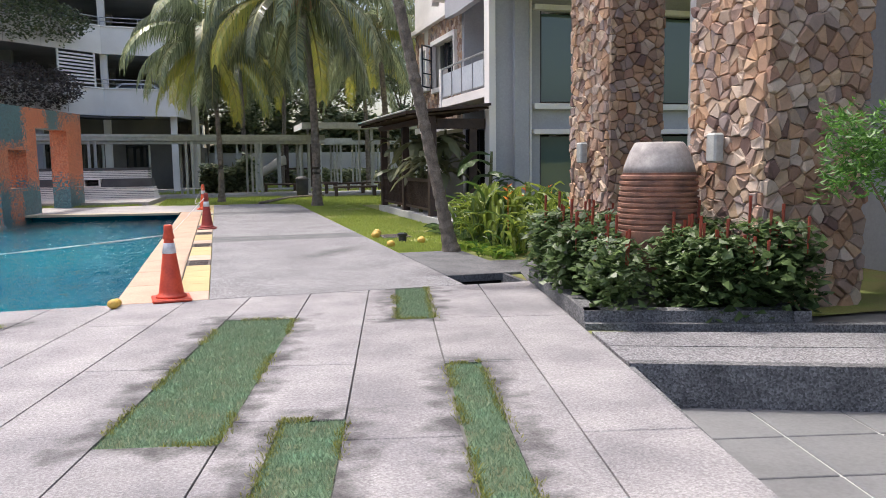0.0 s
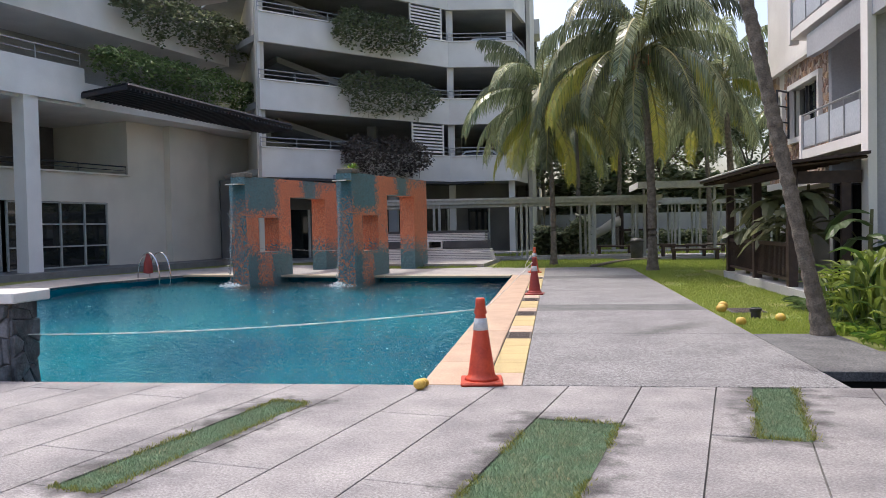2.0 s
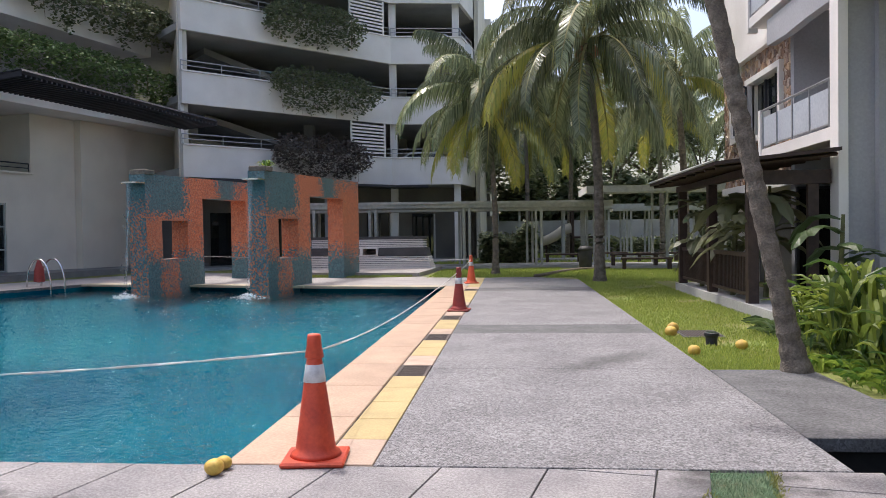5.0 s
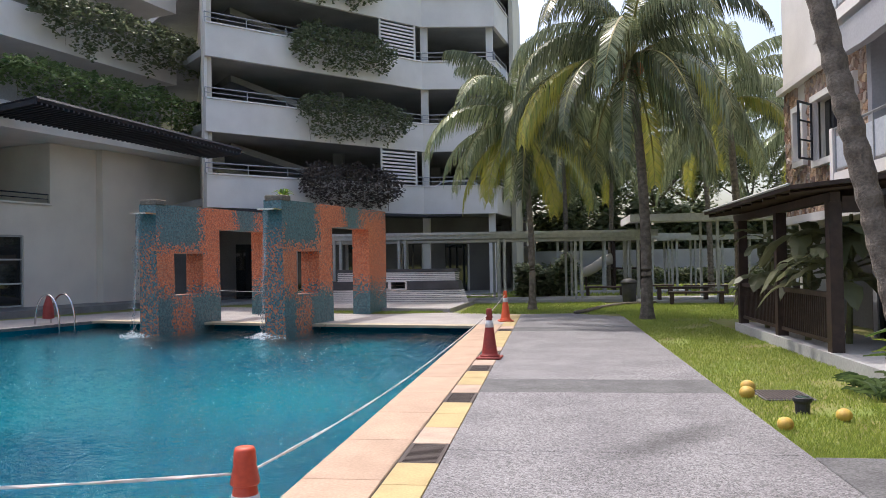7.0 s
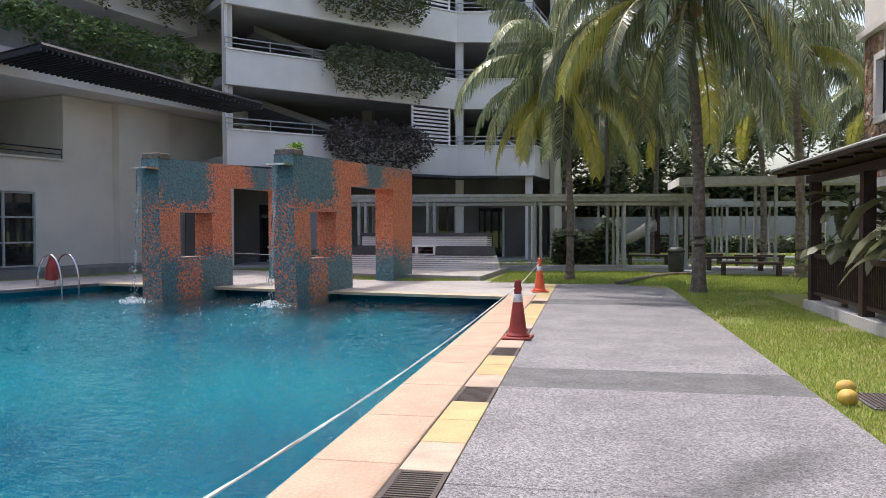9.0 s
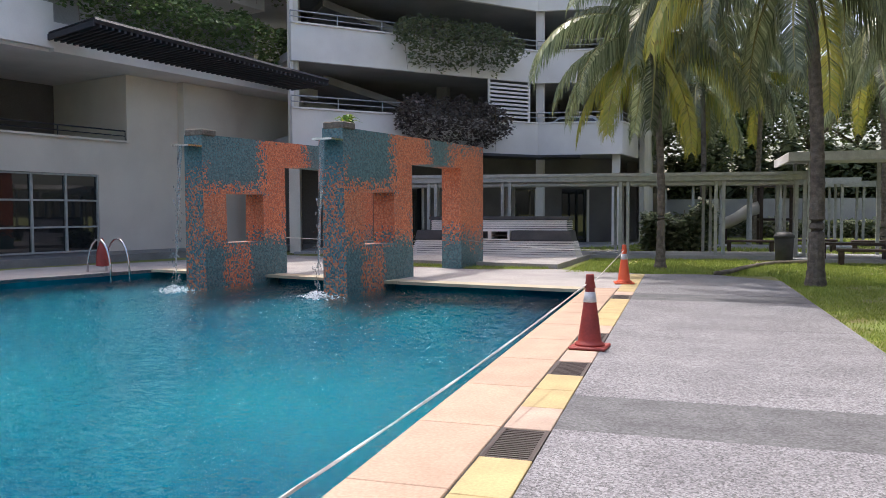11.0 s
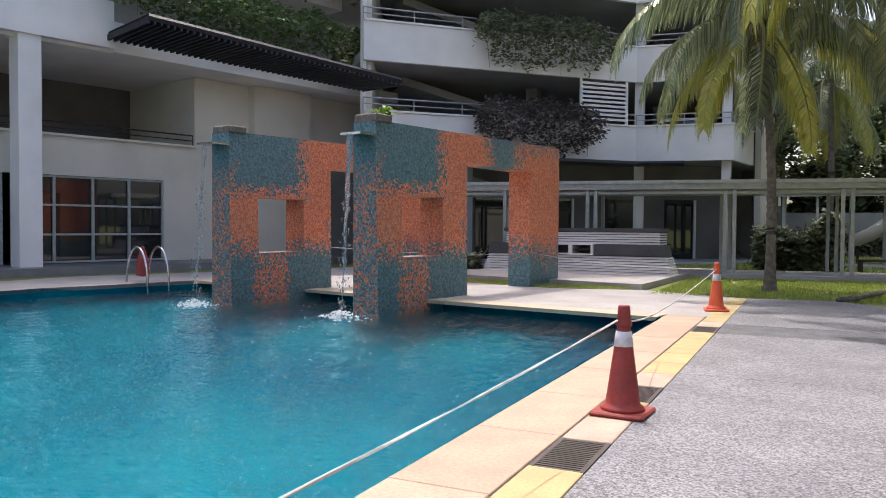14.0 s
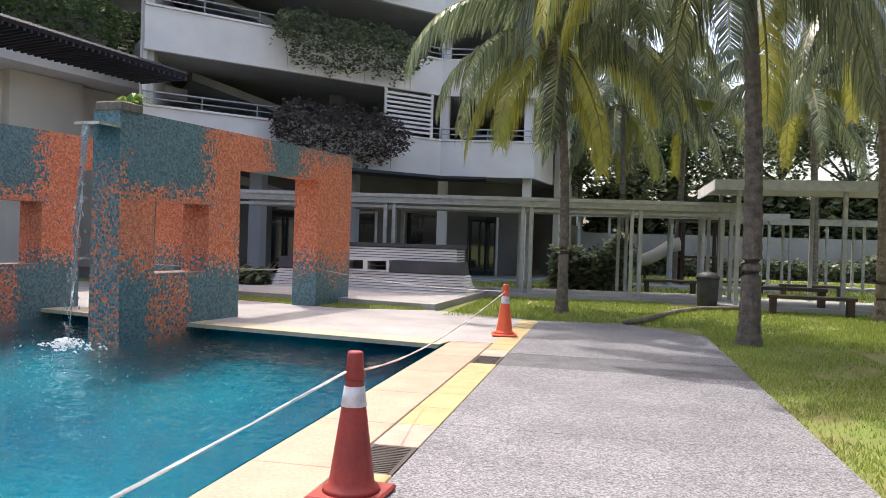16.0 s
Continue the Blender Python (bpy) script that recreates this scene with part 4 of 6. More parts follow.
def clubhouse():
    e = empty("clubhouse", Matrix(), "cream clubhouse wing with dark windows and planted terraces", "building")
    s_end = 1.2
    part("floor", wall_box(bmesh.new(), wpt(-24, 2.2), wpt(11, 2.2), -0.1, WF, -9.0, 0.0), M["slate"], e)
    part("ground_wall", wall_box(bmesh.new(), wpt(-24, 0), wpt(s_end, 0), 2.84, 4.0, -0.25, 0.0), M["cream"], e)
    part("ground_wall", wall_box(bmesh.new(), wpt(0.05, 0), wpt(s_end, 0), WF, 2.84, -0.25, 0.0), M["cream"], e)
    part("ground_wall", wall_box(bmesh.new(), wpt(-24, 0), wpt(-9.6, 0), WF, 2.84, -0.25, 0.0), M["cream"], e)
    part("ledge", wall_box(bmesh.new(), wpt(-24, 0.12), wpt(s_end + 0.05, 0.12), 4.0, 4.07, -0.4, 0.0), M["cream"], e)
    rail_run(e, wpt(-24, -0.1), wpt(s_end, -0.1), 4.07, 0.35, 0.0, 2.5, M["black_metal"])
    part("inner_wall", wall_box(bmesh.new(), wpt(-24, -4.5), wpt(11, -4.5), WF, 9.5, -0.25, 0.0), M["recess_shade"], e)
    part("gallery_floor", wall_box(bmesh.new(), wpt(-24, -0.26), wpt(s_end, -0.26), 3.7, 3.95, -4.2, 0.0), M["concrete"], e)
    # stepped piers beyond the windows
    part("pier", wall_box(bmesh.new(), wpt(s_end, 0.0), wpt(3.4, 0.0), WF, 6.4, -4.4, 0.0), M["cream"], e, "grey-cream rendered pier")
    part("pier", wall_box(bmesh.new(), wpt(3.4, 0.35), wpt(6.0, 0.35), WF, 6.4, -4.4, 0.0), M["cream"], e)
    part("pier", wall_box(bmesh.new(), wpt(6.0, 0.0), wpt(11.0, 0.0), WF, 6.4, -4.4, 0.0), M["cream"], e)
    # window wall: steel grid of three rows
    for w0, w1 in ((-4.6, 0.05), (-9.6, -4.9)):
        part("window_glass", wall_box(bmesh.new(), wpt(w0, -0.12), wpt(w1, -0.12), WF + 0.08, 2.84, -0.03, 0.0), M["glass"], e, "dark reflecting glass")
        n_c = 4
        for k in range(n_c + 1):
            s = w0 + (w1 - w0) * k / n_c
            part("mullion", wall_box(bmesh.new(), wpt(s - 0.04, -0.04), wpt(s + 0.04, -0.04), WF + 0.02, 2.84, -0.07, 0.0), M["galv"], e)
        for z in (WF + 0.05, 1.07, 1.95, 2.8):
            part("transom", wall_box(bmesh.new(), wpt(w0 + 0.041, -0.05), wpt(w1 - 0.041, -0.05), z - 0.03, z + 0.03, -0.06, 0.0), M["galv"], e)
    # colonnade and planted band
    for s in (-4.7, -12.5, -20.0):
        part("column", wall_box(bmesh.new(), wpt(s - 0.3, 1.5), wpt(s + 0.3, 1.5), WF, 6.5, -0.6, 0.0), M["white"], e, "white square column")
    part("band", wall_box(bmesh.new(), wpt(-24, 1.6), wpt(-2.4, 1.6), 6.5, 7.85, -0.25, 0.0), M["white"], e)
    part("edge_beam", wall_box(bmesh.new(), wpt(-2.4, 1.6), wpt(9.5, 1.6), 6.4, 6.8, -0.3, 0.0), M["white"], e)
    part("soffit", wall_box(bmesh.new(), wpt(-24, 1.3), wpt(9.5, 1.3), 6.42, 6.62, -6.2, 0.0), M["white"], e)
    part("terrace_wall", wall_box(bmesh.new(), wpt(-2.4, 0.4), wpt(9.5, 0.4), 6.7, 7.6, -0.2, 0.0), M["white"], e)
    rail_run(e, wpt(-24, 1.5), wpt(-2.5, 1.5), 7.85, 0.55, 0.0, 1.8)
    part("upper_wall", wall_box(bmesh.new(), wpt(-24, -2.2), wpt(9.5, -2.2), 6.6, 13.5, -0.25, 0.0), M["concrete"], e)
    part("upper_band", wall_box(bmesh.new(), wpt(-24, 1.0), wpt(7.0, 1.0), 9.7, 11.0, -0.25, 0.0), M["white"], e)
    part("upper_soffit", wall_box(bmesh.new(), wpt(-24, 0.75), wpt(7.0, 0.75), 9.7, 9.9, -2.9, 0.0), M["white"], e)
    part("upper_band", wall_box(bmesh.new(), wpt(-24, 1.0), wpt(7.0, 1.0), 12.9, 14.2, -3.2, 0.0), M["white"], e)
    return e


clubhouse()


def trellis():
    """Dark canopy that runs out from the clubhouse edge and dips towards the car park."""
    e = empty("trellis_canopy", Matrix(), "dark louvred steel canopy over the clubhouse edge", "canopy")
    in0, in1 = Vector((*wpt(-2.6, 1.65), 6.86)), Vector((-12.75, 35.3, 6.10))
    out0, out1 = Vector((*wpt(-2.6, 3.9), 7.0)), Vector((-11.5, 35.7, 6.28))
    part("beam", tube(bmesh.new(), [in0, in1], 0.09, 4), M["black_metal"], e)
    part("beam", tube(bmesh.new(), [out0, out1], 0.09, 4), M["black_metal"], e)
    n = 46
    for k in range(n + 1):
        a, b = in0.lerp(in1, k / n), out0.lerp(out1, k / n)
        bm = bmesh.new()
        t = (in1 - in0).normalized() * 0.03
        q = [bm.verts.new(p) for p in (a - t, a + t, b + t, b - t)]
        q2 = [bm.verts.new(p.co - Vector((0, 0, 0.17))) for p in q]
        bm.faces.new(q)
        bm.faces.new(q2[::-1])
        for i in range(4):
            bm.faces.new((q[i], q2[i], q2[(i + 1) % 4], q[(i + 1) % 4]))
        part("fin", bm, M["black_metal"], e)
    bm = bmesh.new()
    up = Vector((0, 0, 0.05))
    lo = [bm.verts.new(p + up) for p in (in0, in1, out1, out0)]
    hi = [bm.verts.new(p + up * 1.6) for p in (in0, in1, out1, out0)]
    bm.faces.new(hi[::-1])
    bm.faces.new(lo)
    for i in range(4):
        bm.faces.new((lo[i], hi[i], hi[(i + 1) % 4], lo[(i + 1) % 4]))
    part("sheet", bm, M["black_metal"], e)
    return e


trellis()
creeper(wpt(-2.8, 1.9), wpt(7.6, 1.9), 7.1, 8.9, 1.3, 5200, M["leaf_mid"], "dense green creeper along the terrace planter", 0.17, 31, 0.4)
creeper(wpt(-1.0, 1.2), wpt(8.5, 1.2), 9.9, 11.9, 1.1, 4800, M["leaf_dark"], "grey-green creeper on the upper terrace", 0.17, 32, 0.9)
creeper(wpt(-16, 1.4), wpt(-3, 1.4), 10.5, 12.0, 1.0, 4000, M["leaf_dark"], "grey-green creeper on the upper terrace", 0.17, 33, 0.7)


def pool_ladder():
    e = empty("pool_ladder", Matrix.Translation((-13.35, 26.45, 0)), "stainless steel pool ladder with a red float", "ladder")
    for dy in (-0.28, 0.28):
        pts = [(-0.45 + 0.45 * (1 - math.cos(a)), dy, 0.0 + 0.85 * math.sin(a)) for a in [math.pi * k / 12 for k in range(13)]] + [(0.45, dy, -0.9)]
        part("handrail", tube(bmesh.new(), pts, 0.028, 8), M["chrome"], e, smooth=True)
    for z in (-0.3, -0.6):
        part("tread", boxm(0.4, -0.27, z, 0.5, 0.27, z + 0.03), M["chrome"], e)
    part("float", lathe(bmesh.new(), [(0.02, 0.12), (0.16, 0.15), (0.14, 0.5), (0.05, 0.8), (0.03, 0.86)], 14, -0.3, 0.05), M["cone_dark"], e, "dull red float hanging on the rail")
    e.rotation_euler.z = radians(-12)
    return e


pool_ladder()


def small_plant(loc, label):
    rng = random.Random(8)
    verts, faces = [], []
    for _ in range(34):
        a, h, r = rng.uniform(0, 6.28), rng.uniform(0.15, 0.32), rng.uniform(0.12, 0.34)
        d, s = Vector((math.cos(a), math.sin(a), 0)), Vector((-math.sin(a), math.cos(a), 0)) * 0.025
        p = Vector(loc)
        q = len(verts)
        verts += [p + s, p - s, p + d * r * 0.5 + s * 1.4 + Vector((0, 0, h)), p + d * r * 0.5 - s * 1.4 + Vector((0, 0, h)), p + d * r + Vector((0, 0, h * 0.75))]
        faces += [(q, q + 1, q + 3, q + 2), (q + 2, q + 3, q + 4)]
    return tagged(ploop("spider_plant", verts, faces, M["leaf_bright"]), label, "plant")


small_plant((-5.85, 24.75, 3.225), "small pale green plant growing on the fountain wall")

# ---- palms ----
FROND_KINDS = [(80, 84, 4.3), (58, 124, 4.8), (32, 120, 4.8), (4, 88, 4.6), (-28, 57, 4.0)]


def frond_data(kind, seed, yellow=False):
    a0, bend, length = FROND_KINDS[kind]
    rng = random.Random(seed)
    n = 26
    pts, tang = [Vector((0, 0, 0))], []
    for i in range(n):
        s = i / (n - 1)
        a = radians(a0 - bend * s ** 1.25)
        t = Vector((math.cos(a), 0.06 * math.sin(s * 3 + seed), math.sin(a))).normalized()
        tang.append(t)
        pts.append(pts[-1] + t * (length / n))
    tang.append(tang[-1])
    verts, faces, mats = [], [], []
    # stalk: three-sided, tapering
    for i, p in enumerate(pts):
        w = 0.045 * (1 - i / n) + 0.006
        up = Vector((-tang[i].z, 0, tang[i].x))
        verts += [p + Vector((0, w, 0)), p - Vector((0, w, 0)), p - up * w * 1.2]
    for i in range(n):
        for k in range(3):
            faces.append((3 * i + k, 3 * i + (k + 1) % 3, 3 * i + 3 + (k + 1) % 3, 3 * i + 3 + k))
            mats.append(1)
    m = 104
    for j in range(m):
        s = 0.13 + 0.87 * j / (m - 1)
        f = s * n
        i = min(int(f), n - 1)
        base = pts[i].lerp(pts[i + 1], f - i)
        t = tang[i]
        ll = (0.38 + 0.82 * math.sin(math.pi * min(1, 0.18 + 0.80 * s)) ** 0.8) * rng.uniform(0.85, 1.1)
        for sd in (-1, 1):
            if rng.random() < 0.05:
                continue
            side = Vector((0, sd, 0))
            d1 = (side * 0.75 + t * 0.55 + Vector((0, 0, -0.25 + rng.uniform(-0.15, 0.15)))).normalized()
            d2 = (side * 0.28 + t * 0.40 + Vector((rng.uniform(-0.1, 0.1), 0, -0.95))).normalized()
            d3 = (side * 0.08 + t * 0.2 + Vector((rng.uniform(-0.1, 0.1), rng.uniform(-0.1, 0.1), -1.0))).normalized()
            w = t * 0.024
            p1 = base + d1 * ll * 0.33
            p2 = p1 + d2 * ll * 0.37
            p3 = p2 + d3 * ll * 0.34
            q = len(verts)
            verts += [base + w * 0.5, base - w * 0.5, p1 + w, p1 - w, p2 + w * 0.8, p2 - w * 0.8, p3]
            faces += [(q, q + 1, q + 3, q + 2), (q + 2, q + 3, q + 5, q + 4), (q + 4, q + 5, q + 6)]
            mats += [0, 0, 0]
    me = bpy.data.meshes.new("frond")
    me.from_pydata(verts, [], faces)
    me.materials.append(M["frond_yellow"] if yellow else M["frond"])
    me.materials.append(M["rachis"])
    me.polygons.foreach_set("material_index", mats)
    return me


FRONDS = [[frond_data(k, 10 * k + v) for v in range(2)] for k in range(5)]
FROND_Y = [frond_data(3, 91, True), frond_data(4, 92, True)]


def palm(loc, top, height, label, r0=0.17, count=24, seed=1, scale=1.0, curve=0.0, yellow=2, nuts=True, group=""):
    """Coconut palm: ringed trunk bending to its crown, arching feather fronds, fruit at the heart."""
    rng = random.Random(seed)
    e = empty("coconut_palm", Matrix.Translation(loc), label, "palm tree", group)
    end = Vector((top[0] - loc[0], top[1] - loc[1], height))
    bm = bmesh.new()
    pts, rad = [], []
    n = int(height / 0.09)
    for i in range(n + 1):
        f = i / n
        p = end * f
        p += Vector((curve * math.sin(math.pi * f), 0, 0))
        pts.append(p)
        flare = 0.07 * math.exp(-f * height / 0.25)
        rad.append(r0 * (1 - 0.38 * f) + flare + (0.009 if i % 2 else -0.004) + rng.uniform(-0.004, 0.004))
    tube(bm, pts, rad, 14)
    part("trunk", bm, M["trunk"], e, "grey-brown ringed palm trunk", smooth=False)
    crown = pts[-1]
    for i in range(count):
        az = i * 2.39996 + rng.uniform(-0.15, 0.15)
        k = min(4, int(5 * (i / count) ** 0.8))
        me = FROND_Y[rng.randrange(2)] if i >= count - yellow else FRONDS[k][rng.randrange(2)]
        ob = new("frond", me)
        ob.parent = e
        ob.matrix_local = Matrix.Translation(crown + Vector((0, 0, 0.1 * (1 - i / count)))) @ Matrix.Rotation(az, 4, "Z") @ Matrix.Rotation(rng.uniform(-0.12, 0.12), 4, "X") @ Matrix.Scale(scale * rng.uniform(0.88, 1.1), 4)
    if nuts:
        for i in range(7):
            a = rng.uniform(0, 6.28)
            bm = bmesh.new()
            bmesh.ops.create_icosphere(bm, subdivisions=2, radius=0.13, matrix=Matrix.Translation(crown + Vector((0.24 * math.cos(a), 0.24 * math.sin(a), -0.1 - 0.25 * rng.random()))) @ Matrix.Diagonal((1, 1, 1.25, 1)))
            part("coconut", bm, M["husk"], e, "orange-brown coconut", smooth=True)
    return e


M["husk"] = mat("orange_husk", (0.40, 0.17, 0.07), (0.25, 0.10, 0.05), scale=8, rough=0.7)
palm((3.40, 27.2, -0.03), (3.08, 27.2), 7.0, "tall coconut palm with a full drooping crown on the lawn", 0.155, 34, 4, 0.98, 0.12, 4)
palm((0.24, 31.45, -0.03), (-0.05, 31.45), 6.1, "slender coconut palm beside the end of the walkway", 0.115, 30, 9, 0.86, 0.12, 6)
palm((3.70, 12.1, -0.05), (1.35, 12.6), 12.0, "leaning coconut palm beside the concrete cover slab", 0.098, 12, 21, 0.6, 0.0, 1)

# ---- apartment house beside the walk ----
def house():
    e = empty("apartment_house", Matrix(), "grey and white apartment house with balconies and stone facing", "building")
    FX, FY = 6.4, 17.7
    # front wall with two rows of windows, opening by opening
    cols = [(7.65, 9.6), (11.0, 13.0)]
    zs = [(-0.1, 0.35), (2.08, 2.82), (5.0, 5.75), (8.0, 8.75), (11, 15)]
    for z0, z1 in zs:
        part("front_wall", boxm(FX, FY, z0, 16, FY + 0.25, z1), M["grey_wall"], e)
    for (z0, z1) in ((0.35, 2.08), (2.82, 5.0), (5.75, 8.0), (8.75, 11.0)):
        edges = [FX, 7.65, 9.6, 11.0, 13.0, 16]
        for k in (0, 2, 4):
            part("front_wall", boxm(edges[k], FY, z0, edges[k + 1], FY + 0.25, z1), M["grey_wall"], e)
        for x0, x1 in cols:
            w = part("window", boxm(x0 + 0.05, FY + 0.12, z0 + 0.05, x1 - 0.05, FY + 0.14, z1 - 0.05), M["glass_green"], e, "green tinted window glass")
            for x in (x0, (x0 + x1) / 2 - 0.03, x1 - 0.06):
                part("window_frame", boxm(x, FY + 0.06, z0, x + 0.06, FY + 0.119, z1), M["black_metal"], w)
        part("sill", boxm(7.45, FY - 0.16, z0 - 0.14, 16, FY - 0.002, z0 - 0.003), M["white"], e)
        part("sill", boxm(7.45, FY - 0.16, z1 + 0.003, 16, FY - 0.002, z1 + 0.12), M["white"], e)
    part("pilaster", boxm(6.95, FY - 0.16, -0.1, 7.3, FY - 0.002, 15), M["grey_wall"], e)
    part("drain_pipe", tube(bmesh.new(), [(7.36, FY - 0.1, 0), (7.36, FY - 0.1, 14)], 0.035, 8), M["white"], e)
    # side towards the walk: balcony bay, then stone-faced bay
    part("edge_fin", boxm(FX - 0.06, FY - 0.05, -0.1, FX + 0.1, FY + 0.3, 15), M["white"], e)
    part("bay_wall", boxm(8.0, FY + 0.25, -0.1, 8.2, 21.3, 15), M["grey_wall"], e)
    part("bay_wall", boxm(6.9, 21.3, -0.1, 8.0, 21.5, 15), M["grey_wall"], e)
    for z in (3.0, 6.1, 9.2):
        x0 = FX if z < 4 else FX - 0.04
        y1 = 22.0 if z < 4 else 22.7
        part("balcony_slab", boxm(x0, FY + 0.3, z, 8.0, y1, z + 0.22), M["white"], e)
        b = part("balcony_panel", boxm(x0 + 0.02, FY + 0.35, z + 0.30, x0 + 0.05, y1 - 0.12, z + 0.92), M["panel"], e, "pale grey balcony panel")
        part("handrail", tube(bmesh.new(), [(x0 + 0.03, FY + 0.3, z + 1.08), (x0 + 0.03, y1, z + 1.08)], 0.03, 8), M["rail"], b)
        part("handrail", tube(bmesh.new(), [(x0 + 0.03, FY + 0.3, z + 0.28), (x0 + 0.03, y1, z + 0.28)], 0.02, 8), M["rail"], b)
        for k in range(5):
            y = FY + 0.5 + k * (y1 - FY - 0.7) / 4
            part("baluster", boxm(x0 - 0.002, y, z + 0.22, x0 + 0.018, y + 0.03, z + 1.07), M["rail"], b)
        part("end_post", boxm(x0 - 0.02, y1 - 0.1, z - 0.1, x0 + 0.2, y1 + 0.06, z + 1.1), M["white"], e)
        # deep edge beam over the opening, chamfered at its far end, running on over the front
        bm = prism(bmesh.new(), [(21.55, 2.99), (21.55, 2.44), (20.4, 2.40), (19.4, 2.43), (15.0, 2.43), (15.0, 2.99)], FX + 0.02, FX + 0.2)
        for v in bm.verts:
            v.co = Vector((v.co.z, v.co.x, z + v.co.y))
        part("spandrel", bm, M["grey_wall"], e)
    # upper storeys stand forward of the ground-floor front
    for z in (6.1, 9.2):
        part("overhang", boxm(FX - 0.04, 15.0, z, 16, FY + 0.298, z + 0.22), M["white"], e, "white projecting floor edge")
    part("overhang_soffit", boxm(FX + 0.21, 15.0, 5.43, 16, FY - 0.17, 5.58), M["grey_wall"], e)
    part("upper_front", boxm(FX + 0.3, 15.0, 6.33, 16, 15.25, 9.19), M["grey_wall"], e)
    part("upper_front", boxm(FX + 0.3, 15.0, 9.43, 16, 15.25, 15), M["grey_wall"], e)
    d = part("glass_door", boxm(6.98, 21.262, 0.0, 7.66, 21.28, 2.3), M["glass"], e, "dark glass door")
    for x0, x1, z0, z1 in ((6.93, 6.979, 0.0, 2.35), (7.661, 7.71, 0.0, 2.35), (6.98, 7.66, 2.301, 2.35), (7.3, 7.34, 0.0, 2.3)):
        part("door_frame", boxm(x0, 21.24, z0, x1, 21.261 if x0 == 7.3 else 21.298, z1), M["black_metal"], d)
    # stone-faced wall with openings for the casement and a narrow light
    X = 6.9
    for y0, y1, z0, z1 in ((21.5, 22.1, 2.6, 5.75), (22.1, 24.4, 2.6, 3.75), (22.1, 24.4, 5.1, 5.75), (24.4, 25.2, 2.6, 5.75), (25.2, 25.8, 2.6, 3.9), (25.2, 25.8, 5.1, 5.75), (25.8, 26.8, 2.6, 5.75)):
        part("side_wall", boxm(X + 0.06, y0, z0, X + 0.3, y1, z1), M["cream"], e)
    part("upper_side_wall", boxm(X, 21.5, 5.9, X + 0.3, 26.8, 15), M["white"], e)
    part("string_course", boxm(X - 0.15, 21.5, 5.75, X + 0.3, 26.9, 5.897), M["white"], e)
    part("lower_side_wall", boxm(X + 0.9, 21.5, -0.1, X + 1.1, 26.8, 2.6), M["recess_shade"], e)
    part("floor_slab", boxm(X - 0.05, 21.2, 2.4, 14, 26.85, 2.597), M["white"], e)
    part("end_wall", boxm(X + 0.3, 26.6, -0.1, 16, 26.8, 15), M["white"], e)
    part("roof", boxm(6.2, FY - 0.3, 15, 16.3, 27.1, 15.3), M["concrete"], e)
    part("back_wall", boxm(16, FY + 0.26, -0.1, 16.2, 26.5, 14.9), M["white"], e)
    for y0, y1, z0, z1 in ((22.1, 24.4, 3.75, 5.1), (25.2, 25.8, 3.9, 5.1), (22.4, 23.4, 6.9, 8.4)):
        w = part("window", boxm(X + 0.2, y0, z0, X + 0.22, y1, z1), M["glass"], e, "dark window glass")
        for a0, a1, b0, b1 in ((y0 - 0.14, y0, z0 - 0.14, z1 + 0.14), (y1, y1 + 0.14, z0 - 0.14, z1 + 0.14), (y0, y1, z1, z1 + 0.14), (y0, y1, z0 - 0.14, z0)):
            part("window_surround", boxm(X - 0.09, a0, b0, X + 0.1, a1, b1), M["white"], w, "white painted surround")
        if y1 - y0 > 2:
            for yy in (y0 + 0.75, y0 + 1.5):
                part("window_frame", boxm(X + 0.12, yy, z0, X + 0.18, yy + 0.05, z1), M["black_metal"], w)
            c = part("casement", boxm(0, -0.02, 0, 0.7, 0.02, 0.05), M["black_metal"], e, "open black steel casement")
            bm = bmesh.new()
            for a0, a1, b0, b1 in ((0, 0.04, 0, 1.3), (0.62, 0.66, 0, 1.3), (0.04, 0.62, 0, 0.04), (0.04, 0.62, 1.26, 1.3), (0.04, 0.62, 0.42, 0.45), (0.04, 0.62, 0.85, 0.88)):
                box(bm, a0, -0.02, b0, a1, 0.02, b1)
            bm.to_mesh(c.data)
            bm.free()
            c.matrix_local = pose(X - 0.1, y1 - 0.02, z0 + 0.02, 0, 0, 228)
    return e


M["panel"] = mat("balcony_panel", (0.52, 0.55, 0.60), (0.46, 0.49, 0.54), scale=1, rough=0.5, fine=20)
apartment = house()


